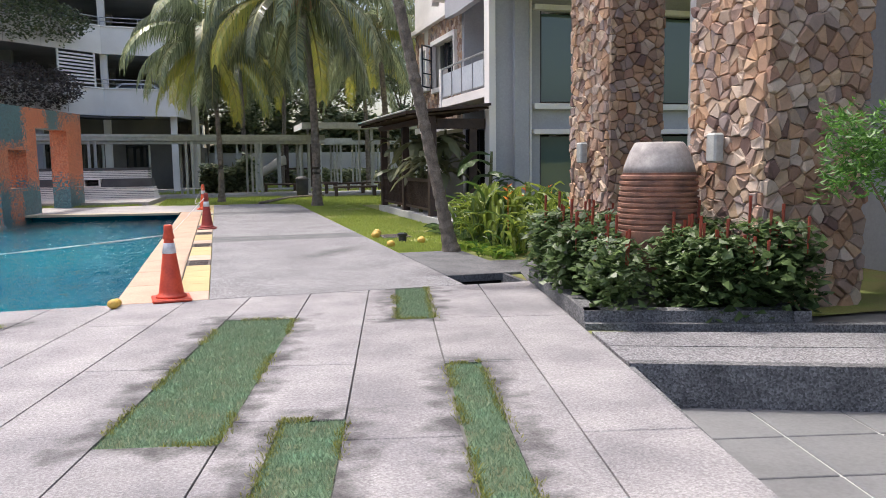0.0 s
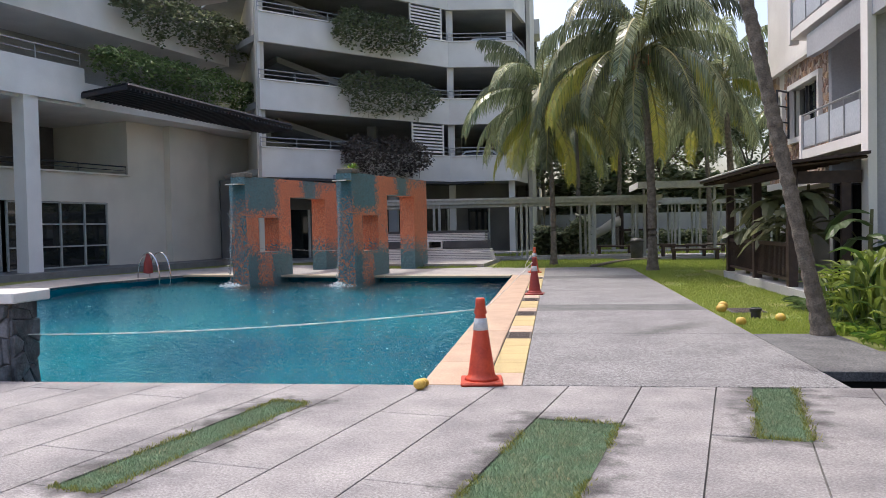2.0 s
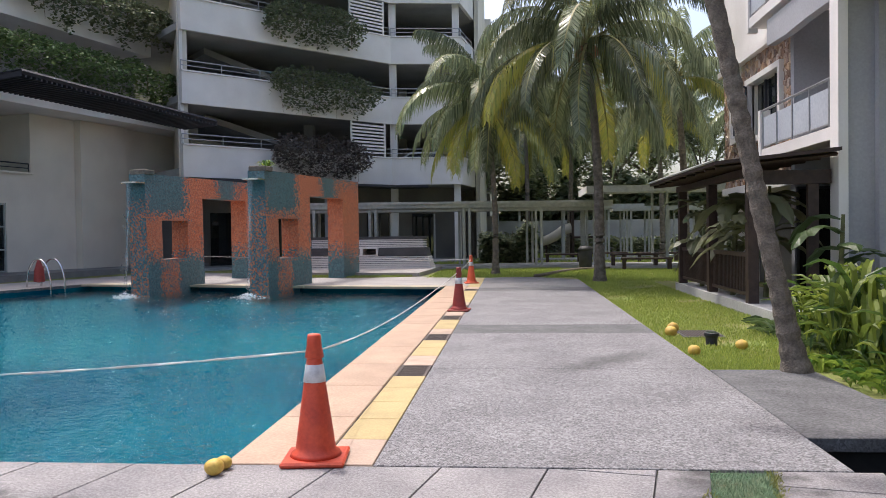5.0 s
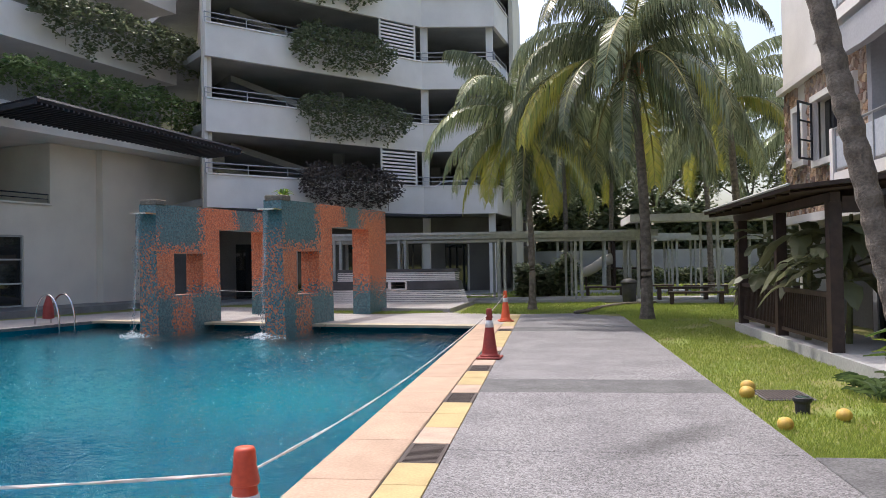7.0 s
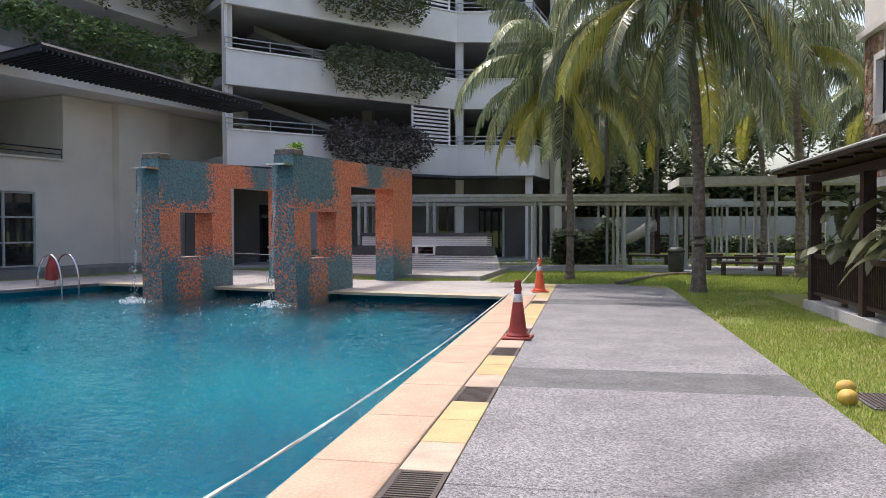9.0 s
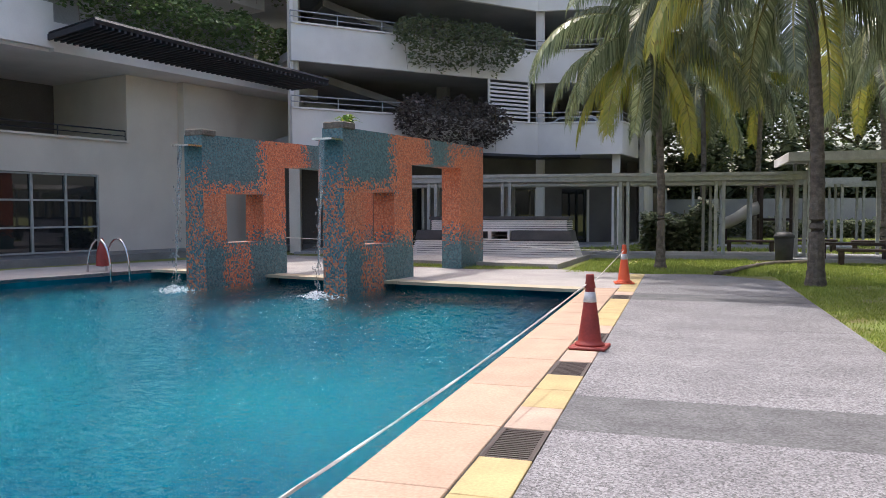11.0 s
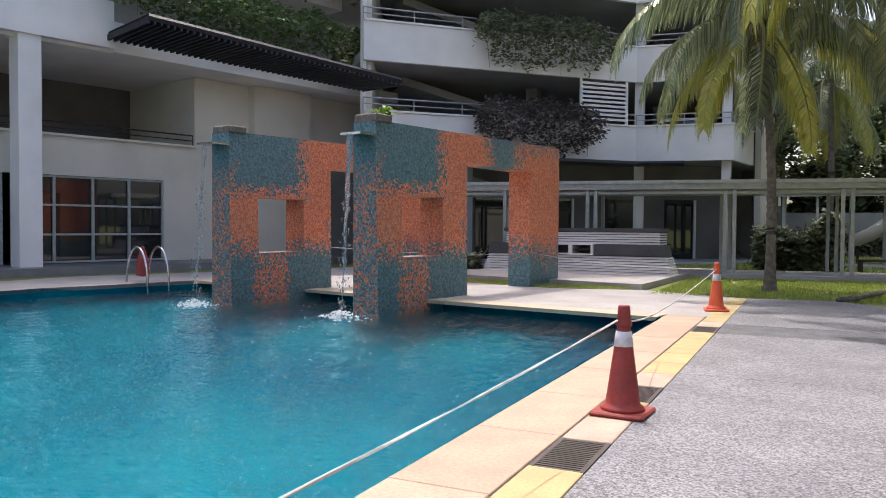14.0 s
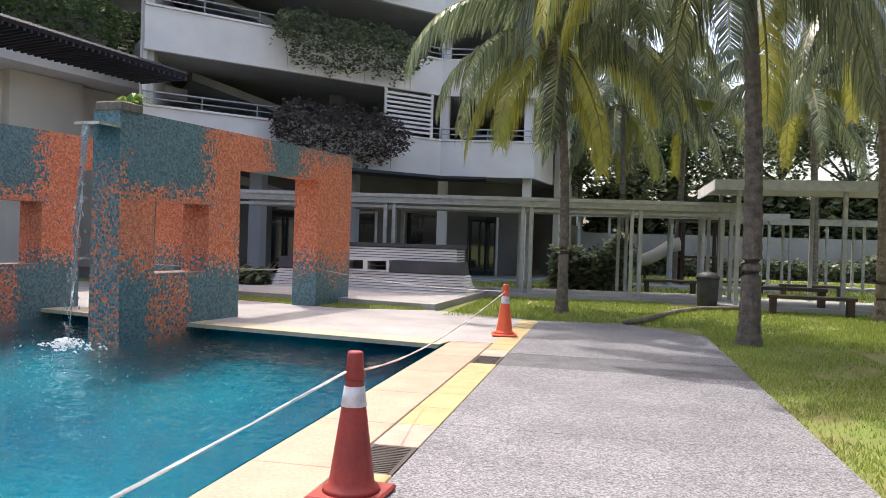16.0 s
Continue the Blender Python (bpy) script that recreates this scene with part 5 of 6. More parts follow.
# ---- rubble stones ----
def voronoi_stones(w, h, size, rng):
    """Irregular stone outlines that fill a w x h face, as lists of 2D points."""
    nx, nz = max(2, round(w / size)), max(2, round(h / size))
    pts = {(i, j): Vector(((i + 0.5 + rng.uniform(-0.5, 0.5) + (0.2 if j % 2 else -0.2)) * w / nx, (j + 0.5 + rng.uniform(-0.5, 0.5)) * h / nz)) for i in range(-2, nx + 2) for j in range(-2, nz + 2)}
    out = []
    for i in range(-1, nx + 1):
        for j in range(-1, nz + 1):
            p = pts[i, j]
            poly = [Vector((0, 0)), Vector((w, 0)), Vector((w, h)), Vector((0, h))]
            for di in (-2, -1, 0, 1, 2):
                for dj in (-2, -1, 0, 1, 2):
                    q = pts.get((i + di, j + dj))
                    if q is None or (di == 0 and dj == 0) or not poly:
                        continue
                    poly = clip_poly(poly, (p + q) / 2, (p - q).normalized())
            if len(poly) >= 3:
                c = sum(poly, Vector((0, 0))) / len(poly)
                area = abs(sum(a.x * b.y - a.y * b.x for a, b in zip(poly, poly[1:] + poly[:1]))) / 2
                if area > 0.004:
                    out.append((c, poly))
    return out


def stone_mesh(items, m, rng, gap=0.005):
    """Stones standing proud of a face; m takes face space (x along, y out, z up) to the parent's."""
    verts, faces = [], []
    for c, poly in items:
        proud = rng.uniform(0.025, 0.06)
        k = len(poly)
        q = len(verts)
        for depth, shrink in ((-0.01, gap), (proud * 0.6, gap), (proud, gap + 0.013)):
            for p in poly:
                d = (c - p)
                ln = max(d.length, 1e-4)
                pp = p + d * min(0.45, shrink / ln)
                verts.append(m @ Vector((pp.x, depth + (rng.uniform(-0.014, 0.014) if depth > 0 else 0), pp.y)))
        faces.append(tuple(range(q + 2 * k, q + 3 * k)))
        for lvl in range(2):
            for i in range(k):
                faces.append((q + lvl * k + i, q + lvl * k + (i + 1) % k, q + (lvl + 1) * k + (i + 1) % k, q + (lvl + 1) * k + i))
    return verts, faces


def stone_face(parent, m, w, h, size, seed, single=True, material=None):
    material = material or M["stone"]
    rng = random.Random(seed)
    items = voronoi_stones(w, h, size, rng)
    if single:
        items.sort(key=lambda it: it[0].y)
        for it in items[:145]:
            v, f = stone_mesh([it], m, rng)
            ploop("stone", v, f, material, parent)
        if items[145:]:
            v, f = stone_mesh(items[145:], m, rng)
            tagged(ploop("stone_facing", v, f, material, parent), kind="stuff")
    else:
        v, f = stone_mesh(items, m, rng)
        tagged(ploop("stone_facing", v, f, material, parent), kind="stuff")


def face_matrix(origin, xdir, out):
    x, o = Vector(xdir).normalized(), Vector(out).normalized()
    return Matrix(((x.x, o.x, 0, origin[0]), (x.y, o.y, 0, origin[1]), (0, 0, 1, origin[2]), (0, 0, 0, 1)))


def stone_column(x, y, wx, wy, z0, h, label, seed):
    e = empty("stone_column", Matrix.Translation((x, y, z0)), label, "column", "porch columns")
    part("core", boxm(0.02, 0.02, 0, wx - 0.02, wy - 0.02, h + 4), M["mortar"], e, "brown mortar core")
    stone_face(e, face_matrix((0, 0.02, 0), (1, 0, 0), (0, -1, 0)), wx, h, 0.128, seed)
    stone_face(e, face_matrix((0.02, wy, 0), (0, -1, 0), (-1, 0, 0)), wy, h, 0.128, seed + 1)
    w = part("wall_light", boxm(-0.16, wy * 0.45, 1.45, -0.045, wy * 0.45 + 0.16, 1.75, 0.02), M["galv"], e, "small grey wall light")
    return e


M["mortar"] = mat("brown_mortar", (0.17, 0.135, 0.11), rough=0.95, fine=40)
stone_column(5.35, 9.95, 0.85, 1.2, -0.05, 3.95, "tall column faced with brown rubble stone", 41)
stone_column(5.05, 6.35, 1.2, 1.2, -0.05, 3.1, "broad column faced with brown and buff rubble stone", 51)
stone_face(apartment, face_matrix((6.95, 26.8, 2.6), (0, -1, 0), (-1, 0, 0)), 1.0, 3.15, 0.17, 61, False)
stone_face(apartment, face_matrix((6.95, 25.2, 2.6), (0, -1, 0), (-1, 0, 0)), 0.8, 3.15, 0.17, 62, False)
stone_face(apartment, face_matrix((6.95, 24.4, 2.6), (0, -1, 0), (-1, 0, 0)), 2.3, 1.0, 0.17, 63, False)
stone_face(apartment, face_matrix((6.95, 24.4, 5.25), (0, -1, 0), (-1, 0, 0)), 2.3, 0.5, 0.17, 64, False)
stone_face(apartment, face_matrix((6.95, 22.1, 2.6), (0, -1, 0), (-1, 0, 0)), 0.6, 3.15, 0.17, 65, False)
stone_face(apartment, face_matrix((6.95, 25.8, 2.6), (0, -1, 0), (-1, 0, 0)), 0.6, 1.15, 0.17, 66, False)
# porch behind the columns
porch = empty("porch", Matrix(), "shaded grey porch behind the stone columns", "porch")
part("wall", boxm(8.3, -6, -0.5, 8.5, 12.5, 6), M["grey_wall"], porch)
part("roof", boxm(5.0, -6, 6.6, 10, 11.4, 6.9), M["white"], porch)
part("floor", boxm(5.0, -6, -0.4, 8.3, 12.5, -0.06), M["slate"], porch)
part("pier", boxm(6.6, 8.4, -0.05, 7.4, 9.3, 6.6), M["grey_wall"], porch)

# ---- low stone wall with white cap at the pool ----
M["stone_slate"] = mat("dark_grey_rubble", (0.14, 0.14, 0.15), (0.075, 0.075, 0.08), scale=9, fine=45, rough=0.85, bump=0.6, bump_dist=0.02, fine_amt=0.4, random_amt=0.4)
lw = empty("pool_bar_wall", Matrix.Translation((-9.47, 8.95, 0)), "low dark grey stone wall with a white cap by the pool", "wall")
part("core", boxm(0, 0.03, -1.25, 4.0, 0.45, 0.78), M["mortar"], lw)
part("cap", boxm(-0.1, -0.06, 0.78, 4.12, 0.56, 0.90, 0.015), M["white"], lw, "white stone cap")
stone_face(lw, face_matrix((0, 0.03, -0.2), (1, 0, 0), (0, -1, 0)), 4.0, 0.98, 0.2, 71, True, M["stone_slate"])
stone_face(lw, face_matrix((4.0, 0.03, -0.2), (0, 1, 0), (1, 0, 0)), 0.42, 0.98, 0.2, 72, True, M["stone_slate"])

# ---- planter, ramp, lower floor ----
planter = empty("planter_box", Matrix(), "dark granite planter box with a low kerb", "planter")
PTS = [(3.72, 8.9), (3.13, 6.22), (4.95, 5.55), (5.2, 8.9)]
for a, b, h0, h1 in ((PTS[0], PTS[1], 0.10, 0.13), (PTS[1], PTS[2], 0.13, 0.22)):
    bm = wall_box(bmesh.new(), a, b, -0.5, 0.13, -0.16, 0.0)
    part("kerb", bm, M["stone_dark"], planter, "rough grey granite kerb")
part("kerb", wall_box(bmesh.new(), PTS[2], (5.1, 6.3), -0.5, 0.13, -0.16, 0.0), M["stone_dark"], planter)
part("soil", prism(bmesh.new(), [(3.75, 8.8), (3.25, 6.3), (4.9, 5.7), (5.1, 8.8)], -0.4, 0.05), M["bed"], planter)
ramp = tagged(link_mesh("ramp", prism(bmesh.new(), [(2.98, 5.5), (2.86, 4.95), (7.5, 3.0), (7.5, 3.75)], -0.5, -0.012), M["aggregate"]), "washed pebble ramp rising to the porch", "ramp", kind="structure")
rk = tagged(link_mesh("ramp_kerb", wall_box(bmesh.new(), (2.84, 4.93), (7.5, 2.98), -0.5, 0.005, -0.1, 0.0), M["stone_dark"]), "grey granite ramp kerb", "kerb", kind="structure")
tagged(link_mesh("ramp_kerb", wall_box(bmesh.new(), (3.1, 6.14), (7.5, 4.5), -0.5, 0.03, -0.12, 0.0), M["stone_dark"]), "grey granite ramp kerb", "kerb", kind="structure")
tagged(link_mesh("ramp_fill", prism(bmesh.new(), [(3.1, 6.02), (2.99, 5.52), (7.5, 3.77), (7.5, 4.35)], -0.5, -0.012), M["aggregate"]), "washed pebble strip beside the ramp", "ramp", kind="structure")
low = tagged(link_mesh("lower_floor", prism(bmesh.new(), [(1.0, -6), (2.86, 4.9), (9, 2.3), (9, -6)], -0.6, -0.325), M["grout"]), "lower grey tiled floor with pale joints", "floor", kind="structure")
for i in range(9):
    for j in range(11):
        x, y = 1.9 + i * 0.62, -1.6 + j * 0.62
        c = Matrix.Rotation(radians(-12.5), 3, "Z") @ Vector((x - 1.9, y + 1.6, 0)) + Vector((1.9, -1.6, 0))
        if (Vector((c.x, c.y)) - Vector((2.86, 4.9))).dot(Vector((0.39, 0.92))) > 0.0:
            continue
        part("tile", boxm(-0.3, -0.3, -0.02, 0.3, 0.3, 0.012, 0.004, Matrix.Translation((c.x, c.y, -0.325)) @ Matrix.Rotation(radians(-12.5), 4, "Z")), M["slate"], low)
part("court_edge", wall_box(bmesh.new(), (2.2, 2.3), (2.86, 4.95), -0.6, -0.02, -0.1, 0.02), M["stone_dark"], low)

# jar among the shrubs
jar = empty("clay_jar", Matrix.Translation((4.42, 7.15, 0.28)) @ Matrix.Diagonal((0.88, 0.88, 1.0, 1)), "large ribbed clay jar with a grey rim, turned upside down", "jar")
prof = [(0.36, 0.0), (0.47, 0.35)]
for k in range(11):
    z = 0.42 + k * 0.055
    prof += [(0.48 - 0.004 * k, z), (0.482 - 0.004 * k, z + 0.028), (0.452 - 0.004 * k, z + 0.036), (0.452 - 0.004 * k, z + 0.05)]
prof += [(0.415, 1.03)]
part("body", lathe(bmesh.new(), prof, 40), M["jar_red"], jar, "rust-brown ribbed clay")
part("foot", lathe(bmesh.new(), [(0.40, -0.24), (0.36, -0.001)], 24), M["stone_dark"], jar, "plain stone foot hidden by shrubs")
part("rim", lathe(bmesh.new(), [(0.412, 1.031), (0.395, 1.10), (0.335, 1.24), (0.285, 1.32), (0.26, 1.335), (0.23, 1.30), (0.1, 1.28)], 40), M["jar_grey"], jar, "weathered grey rim", smooth=True)

# shrubs in the planter, with red flower spikes
rng = random.Random(77)


def in_planter(r):
    while True:
        x, y = r.uniform(3.3, 5.1), r.uniform(5.75, 8.8)
        if (Vector((x, y)) - Vector((3.2, 6.3))).dot(Vector((0.976, -0.217))) > 0.08 and y > 6.25 - (x - 3.25) * 0.36 + 0.06:
            if (Vector((x, y)) - Vector((4.42, 7.15))).length > 0.42:
                return x, y


spots_ = [in_planter(rng) for _ in range(46)]
for k, (x, y) in enumerate(spots_):
    h = rng.uniform(0.52, 0.88)

    def bush(r, x=x, y=y, h=h):
        a, q = r.uniform(0, 6.28), r.random() ** 0.5
        z = h * r.random() ** 0.7
        rr = (0.10 + 0.2 * math.sin(math.pi * min(1, 0.25 + z / h * 0.6))) * q
        return (x + rr * math.cos(a), y + rr * math.sin(a), 0.06 + z)
    e = tagged(leaf_cloud("shrub", bush, 250, 0.105, M["leaf"], rng=random.Random(200 + k)), "leafy green shrub with red flower spikes in the planter", "shrub", "shrubs in the planter")
    bm = bmesh.new()
    for _ in range(2):
        px, py = x + rng.uniform(-0.12, 0.12), y + rng.uniform(-0.12, 0.12)
        tube(bm, [(px, py, 0.1 + h * 0.6), (px + 0.01, py, 0.06 + h + rng.uniform(0.02, 0.2))], [0.006, 0.016], 5)
    part("flower_spike", bm, M["red_spike"], e, "thin red flower spike")


def blade_verts(length, width, up, lean, p, d, s):
    out = []
    for i, ww in enumerate((0.25, 0.9, 1.0, 0.7, 0.05)):
        f = i / 4
        c = p + d * length * lean * f * (0.5 + 0.6 * f) + Vector((0, 0, length * up * (f - 0.62 * f * f)))
        out += [c + s * width * ww * 0.5 + Vector((0, 0, 0.03 * ww)), c - Vector((0, 0, 0.01)), c - s * width * ww * 0.5 + Vector((0, 0, 0.03 * ww))]
    return out


BLADE_FACES = [f for i in range(4) for f in ((3 * i, 3 * i + 1, 3 * i + 4, 3 * i + 3), (3 * i + 1, 3 * i + 2, 3 * i + 5, 3 * i + 4))]


def blade_mesh(up, lean, width, material):
    me = bpy.data.meshes.new("leaf")
    me.from_pydata(blade_verts(1.0, width, up, lean, Vector(), Vector((1, 0, 0)), Vector((0, 1, 0))), [], BLADE_FACES)
    me.materials.append(material)
    return me


def object_leaf_mat(name, color, color2):
    """Leaf whose tone differs object by object."""
    m = leaf_mat(name, color, color2)
    n, l = m.node_tree.nodes, m.node_tree.links
    info = n.new("ShaderNodeObjectInfo")
    ramp = [k for k in n if k.bl_idname == "ShaderNodeValToRGB"][0]
    l.new(info.outputs["Random"], ramp.inputs["Fac"])
    return m


M["helic"] = object_leaf_mat("heliconia_leaf", (0.27, 0.33, 0.055), (0.04, 0.09, 0.022))
BLADES = [blade_mesh(up, lean, 0.105, M["helic"]) for up in (0.8, 1.1, 1.4) for lean in (0.25, 0.55)]


def heliconia(loc, count, length, label, seed, flowers=0):
    """Clump of broad arching leaves on stalks, with a few orange bracts."""
    r = random.Random(seed)
    e = empty("heliconia", Matrix.Translation(loc), label, "plant", "heliconias by the palm")
    for _ in range(count):
        ob = new("leaf", BLADES[r.randrange(6)])
        ob.parent = e
        ob.matrix_local = pose(r.gauss(0, 0.14), r.gauss(0, 0.14), r.uniform(0.0, 0.55) * length, 0, r.uniform(-15, 15), r.uniform(0, 360)) @ Matrix.Scale(length * r.uniform(0.55, 1.05), 4)
    for k in range(flowers):
        bm = bmesh.new()
        x, y, z = r.uniform(-0.25, 0.25), r.uniform(-0.25, 0.25), length * r.uniform(0.72, 0.92)
        tube(bm, [(x, y, 0.2), (x, y, z + 0.26)], 0.006, 5)
        for j in range(4):
            dz, sgn = 0.07 * j, 1 if j % 2 else -1
            bm.faces.new([bm.verts.new(q) for q in ((x, y, z + dz), (x + sgn * 0.04, y + 0.02, z + dz + 0.02), (x + sgn * 0.09, y, z + dz + 0.07), (x + sgn * 0.03, y - 0.02, z + dz + 0.05))])
        part("flower", bm, M["flower"], e, "orange flower bract")
    return e


def low_blades(loc, count, length, width, material, label, seed):
    r = random.Random(seed)
    verts, faces = [], []
    for _ in range(count):
        a = r.uniform(0, 6.28)
        d, s = Vector((math.cos(a), math.sin(a), 0)), Vector((-math.sin(a), math.cos(a), 0))
        q = len(verts)
        verts += blade_verts(length * r.uniform(0.6, 1.1), width, r.uniform(0.5, 1.1), 0.6, Vector((r.gauss(0, 0.1), r.gauss(0, 0.1), 0)), d, s)
        faces += [tuple(q + i for i in f) for f in BLADE_FACES]
    ob = tagged(ploop("ground_cover", verts, faces, material), label, "plant", "low plants by the lawn", "stuff")
    ob.matrix_world = Matrix.Translation(loc)
    return ob


r_ = random.Random(5)
for k in range(26):
    x, y = r_.uniform(4.5, 6.1), r_.uniform(11.2, 14.4)
    heliconia((x, y, -0.03), 46, r_.uniform(0.7, 1.1), "lush green heliconia clump with orange flowers beside the palm", 300 + k, 1 if k % 5 == 0 else 0)
for k in range(14):
    x, y = r_.uniform(4.5, 5.1), r_.uniform(12.9, 15.5)
    low_blades((x, y, -0.03), 30, r_.uniform(0.35, 0.6), 0.05, M["leaf"], "low green blade plant at the hut plinth", 340 + k)
for k in range(10):
    x, y = r_.uniform(4.0, 4.6), r_.uniform(10.9, 12.6)
    low_blades((x, y, -0.03), 26, 0.3, 0.05, M["leaf_bright"], "low green blade plant beside the slab", 360 + k)


def feather_bush(loc, label, seed):
    r = random.Random(seed)
    e = empty("feathery_bush", Matrix.Translation(loc), label, "bush")
    for k in range(7):
        a = r.uniform(0, 6.28)
        tipx, tipy = 0.5 * math.cos(a), 0.5 * math.sin(a)
        part("stem", tube(bmesh.new(), [(0, 0, 0), (tipx * 0.2, tipy * 0.2, 0.8), (tipx, tipy, 1.5 + r.uniform(0, 0.4))], [0.016, 0.013, 0.006], 5), M["twig"], e)

    def smp(q):
        a, b = q.uniform(0, 6.28), q.uniform(-1, 1)
        rr = q.random() ** 0.4
        c = Vector(((0.45 if q.random() > 0.5 else -0.25), 0.0, 1.55)) + Vector((math.cos(a) * 0.62, math.sin(a) * 0.5, 0.42 * b)) * rr
        return c
    leaf_cloud("crown", smp, 5200, 0.085, M["leaf_fresh"], e, slim=0.14, rng=random.Random(seed + 1))
    return e


M["leaf_fresh"] = leaf_mat("fresh_green_leaf", (0.15, 0.32, 0.05), (0.04, 0.12, 0.025))
feather_bush((5.6, 5.15, -0.05), "fresh green feathery bush on thin stems by the column", 88)

# ---- drain pit and its slab, lawn fittings ----
pit = empty("drain_pit", Matrix(), "open dark drain pit beside the walkway", "drain")
part("wall", boxm(3.60, 8.75, -0.7, 3.66, 9.6, -0.01), M["stone_dark"], pit)
part("wall", boxm(2.845, 8.75, -0.7, 2.87, 9.6, -0.09), M["stone_dark"], pit)
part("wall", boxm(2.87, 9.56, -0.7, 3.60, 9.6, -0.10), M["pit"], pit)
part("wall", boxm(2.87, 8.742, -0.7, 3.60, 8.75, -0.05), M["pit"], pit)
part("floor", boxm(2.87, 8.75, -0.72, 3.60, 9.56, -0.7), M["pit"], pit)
tagged(link_mesh("cover_slab", boxm(2.846, 9.5, -0.095, 3.86, 12.18, 0.004, 0.006), M["aggregate_dark"]), "grey concrete slab over the drain", "slab", kind="structure")
tagged(link_mesh("side_path", prism(bmesh.new(), [(3.665, 8.75), (5.3, 8.9), (5.3, 10.7), (3.865, 10.9), (3.865, 9.5)], -0.12, -0.02), M["aggregate_dark"]), "grey concrete side path to the porch", "path", kind="structure")

mh = empty("manhole_grate", Matrix.Translation((3.17, 14.8, -0.02)), "square dark slatted drain cover in the lawn", "drain cover")
part("frame", boxm(0, 0, 0, 0.55, 0.68, 0.012), M["stone_dark"], mh)
for k in range(12):
    part("bar", boxm(0.03 + k * 0.042, 0.03, 0.0125, 0.052 + k * 0.042, 0.65, 0.022), M["grate"], mh)
gl = empty("ground_light", Matrix.Translation((3.36, 14.15, -0.03)), "small dark round ground light in the lawn", "light fitting")
part("body", lathe(bmesh.new(), [(0.07, 0.0), (0.075, 0.1), (0.095, 0.13), (0.095, 0.16), (0.085, 0.165)], 20), M["black_metal"], gl)
part("lens", lathe(bmesh.new(), [(0.07, 0.166), (0.07, 0.172), (0.02, 0.175)], 20), M["glass_green"], gl)


def fruit(loc, r, seed):
    bm = bmesh.new()
    bmesh.ops.create_icosphere(bm, subdivisions=3, radius=r)
    for v in bm.verts:
        v.co *= 1 + 0.06 * noise.noise(v.co * 14 + Vector((seed, 0, 0)))
        v.co.z *= 0.86
    ob = tagged(link_mesh("fallen_fruit", bm, M["fruit"], smooth=True), "wrinkled yellow fallen fruit on the ground", "fruit", "fallen fruit")
    ob.matrix_world = pose(loc[0], loc[1], loc[2] + r * 0.84, 0, 0, seed * 40)
    return ob


for k, (x, y, z, r) in enumerate(((-0.98, 8.52, 0, 0.06), (-0.965, 8.635, 0, 0.05), (3.02, 15.0, -0.03, 0.085), (3.14, 15.45, -0.03, 0.085), (2.95, 13.3, -0.03, 0.075), (3.62, 13.75, -0.03, 0.075))):
    fruit((x, y, z), r, k + 1)


# ---- traffic cones and tape ----
def traffic_cone(loc, body, label, turn=0.0, stacked=True):
    e = empty("traffic_cone", pose(*loc, 0, 0, turn), label, "traffic cone", "cones along the pool edge")
    bm = boxm(-0.2, -0.2, 0.0, 0.2, 0.2, 0.035, 0.012)
    part("base", bm, body, e, "square rubber base")
    prof = [(0.165, 0.0355), (0.155, 0.06), (0.13, 0.075)]
    prof += [(0.13 - 0.092 * f, 0.075 + 0.655 * f) for f in (0.05, 0.3, 0.52)]
    part("body", lathe(bmesh.new(), prof + [(0.13 - 0.092 * 0.93, 0.075 + 0.655 * 0.93), (0.035, 0.72), (0.02, 0.722)], 28), body, e, smooth=True)
    part("sleeve", lathe(bmesh.new(), [(0.13 - 0.092 * 0.66 + 0.001, 0.075 + 0.655 * 0.66), (0.13 - 0.092 * 0.66 + 0.004, 0.075 + 0.655 * 0.662), (0.13 - 0.092 * 0.83 + 0.004, 0.075 + 0.655 * 0.83), (0.13 - 0.092 * 0.83 + 0.001, 0.075 + 0.655 * 0.832)], 28), M["reflective"], e, "white reflective sleeve", smooth=True)
    if stacked:
        part("collar", lathe(bmesh.new(), [(0.058, 0.66), (0.062, 0.668), (0.046, 0.745), (0.048, 0.75), (0.044, 0.80), (0.038, 0.812), (0.018, 0.813)], 24), body, e, "upper rim of a second stacked cone", smooth=True)
    return e


CONES = [(-0.44, 8.86, 0.0), (-0.17, 18.45, 0.0), (-0.36, 26.45, 0.0)]
traffic_cone(CONES[0], M["cone_red"], "orange-red traffic cone with a white sleeve on the coping", 6)
traffic_cone(CONES[1], M["cone_dark"], "faded dark red traffic cone with a white sleeve", -4)
traffic_cone(CONES[2], M["cone_orange"], "bright orange traffic cone at the far corner", 10)


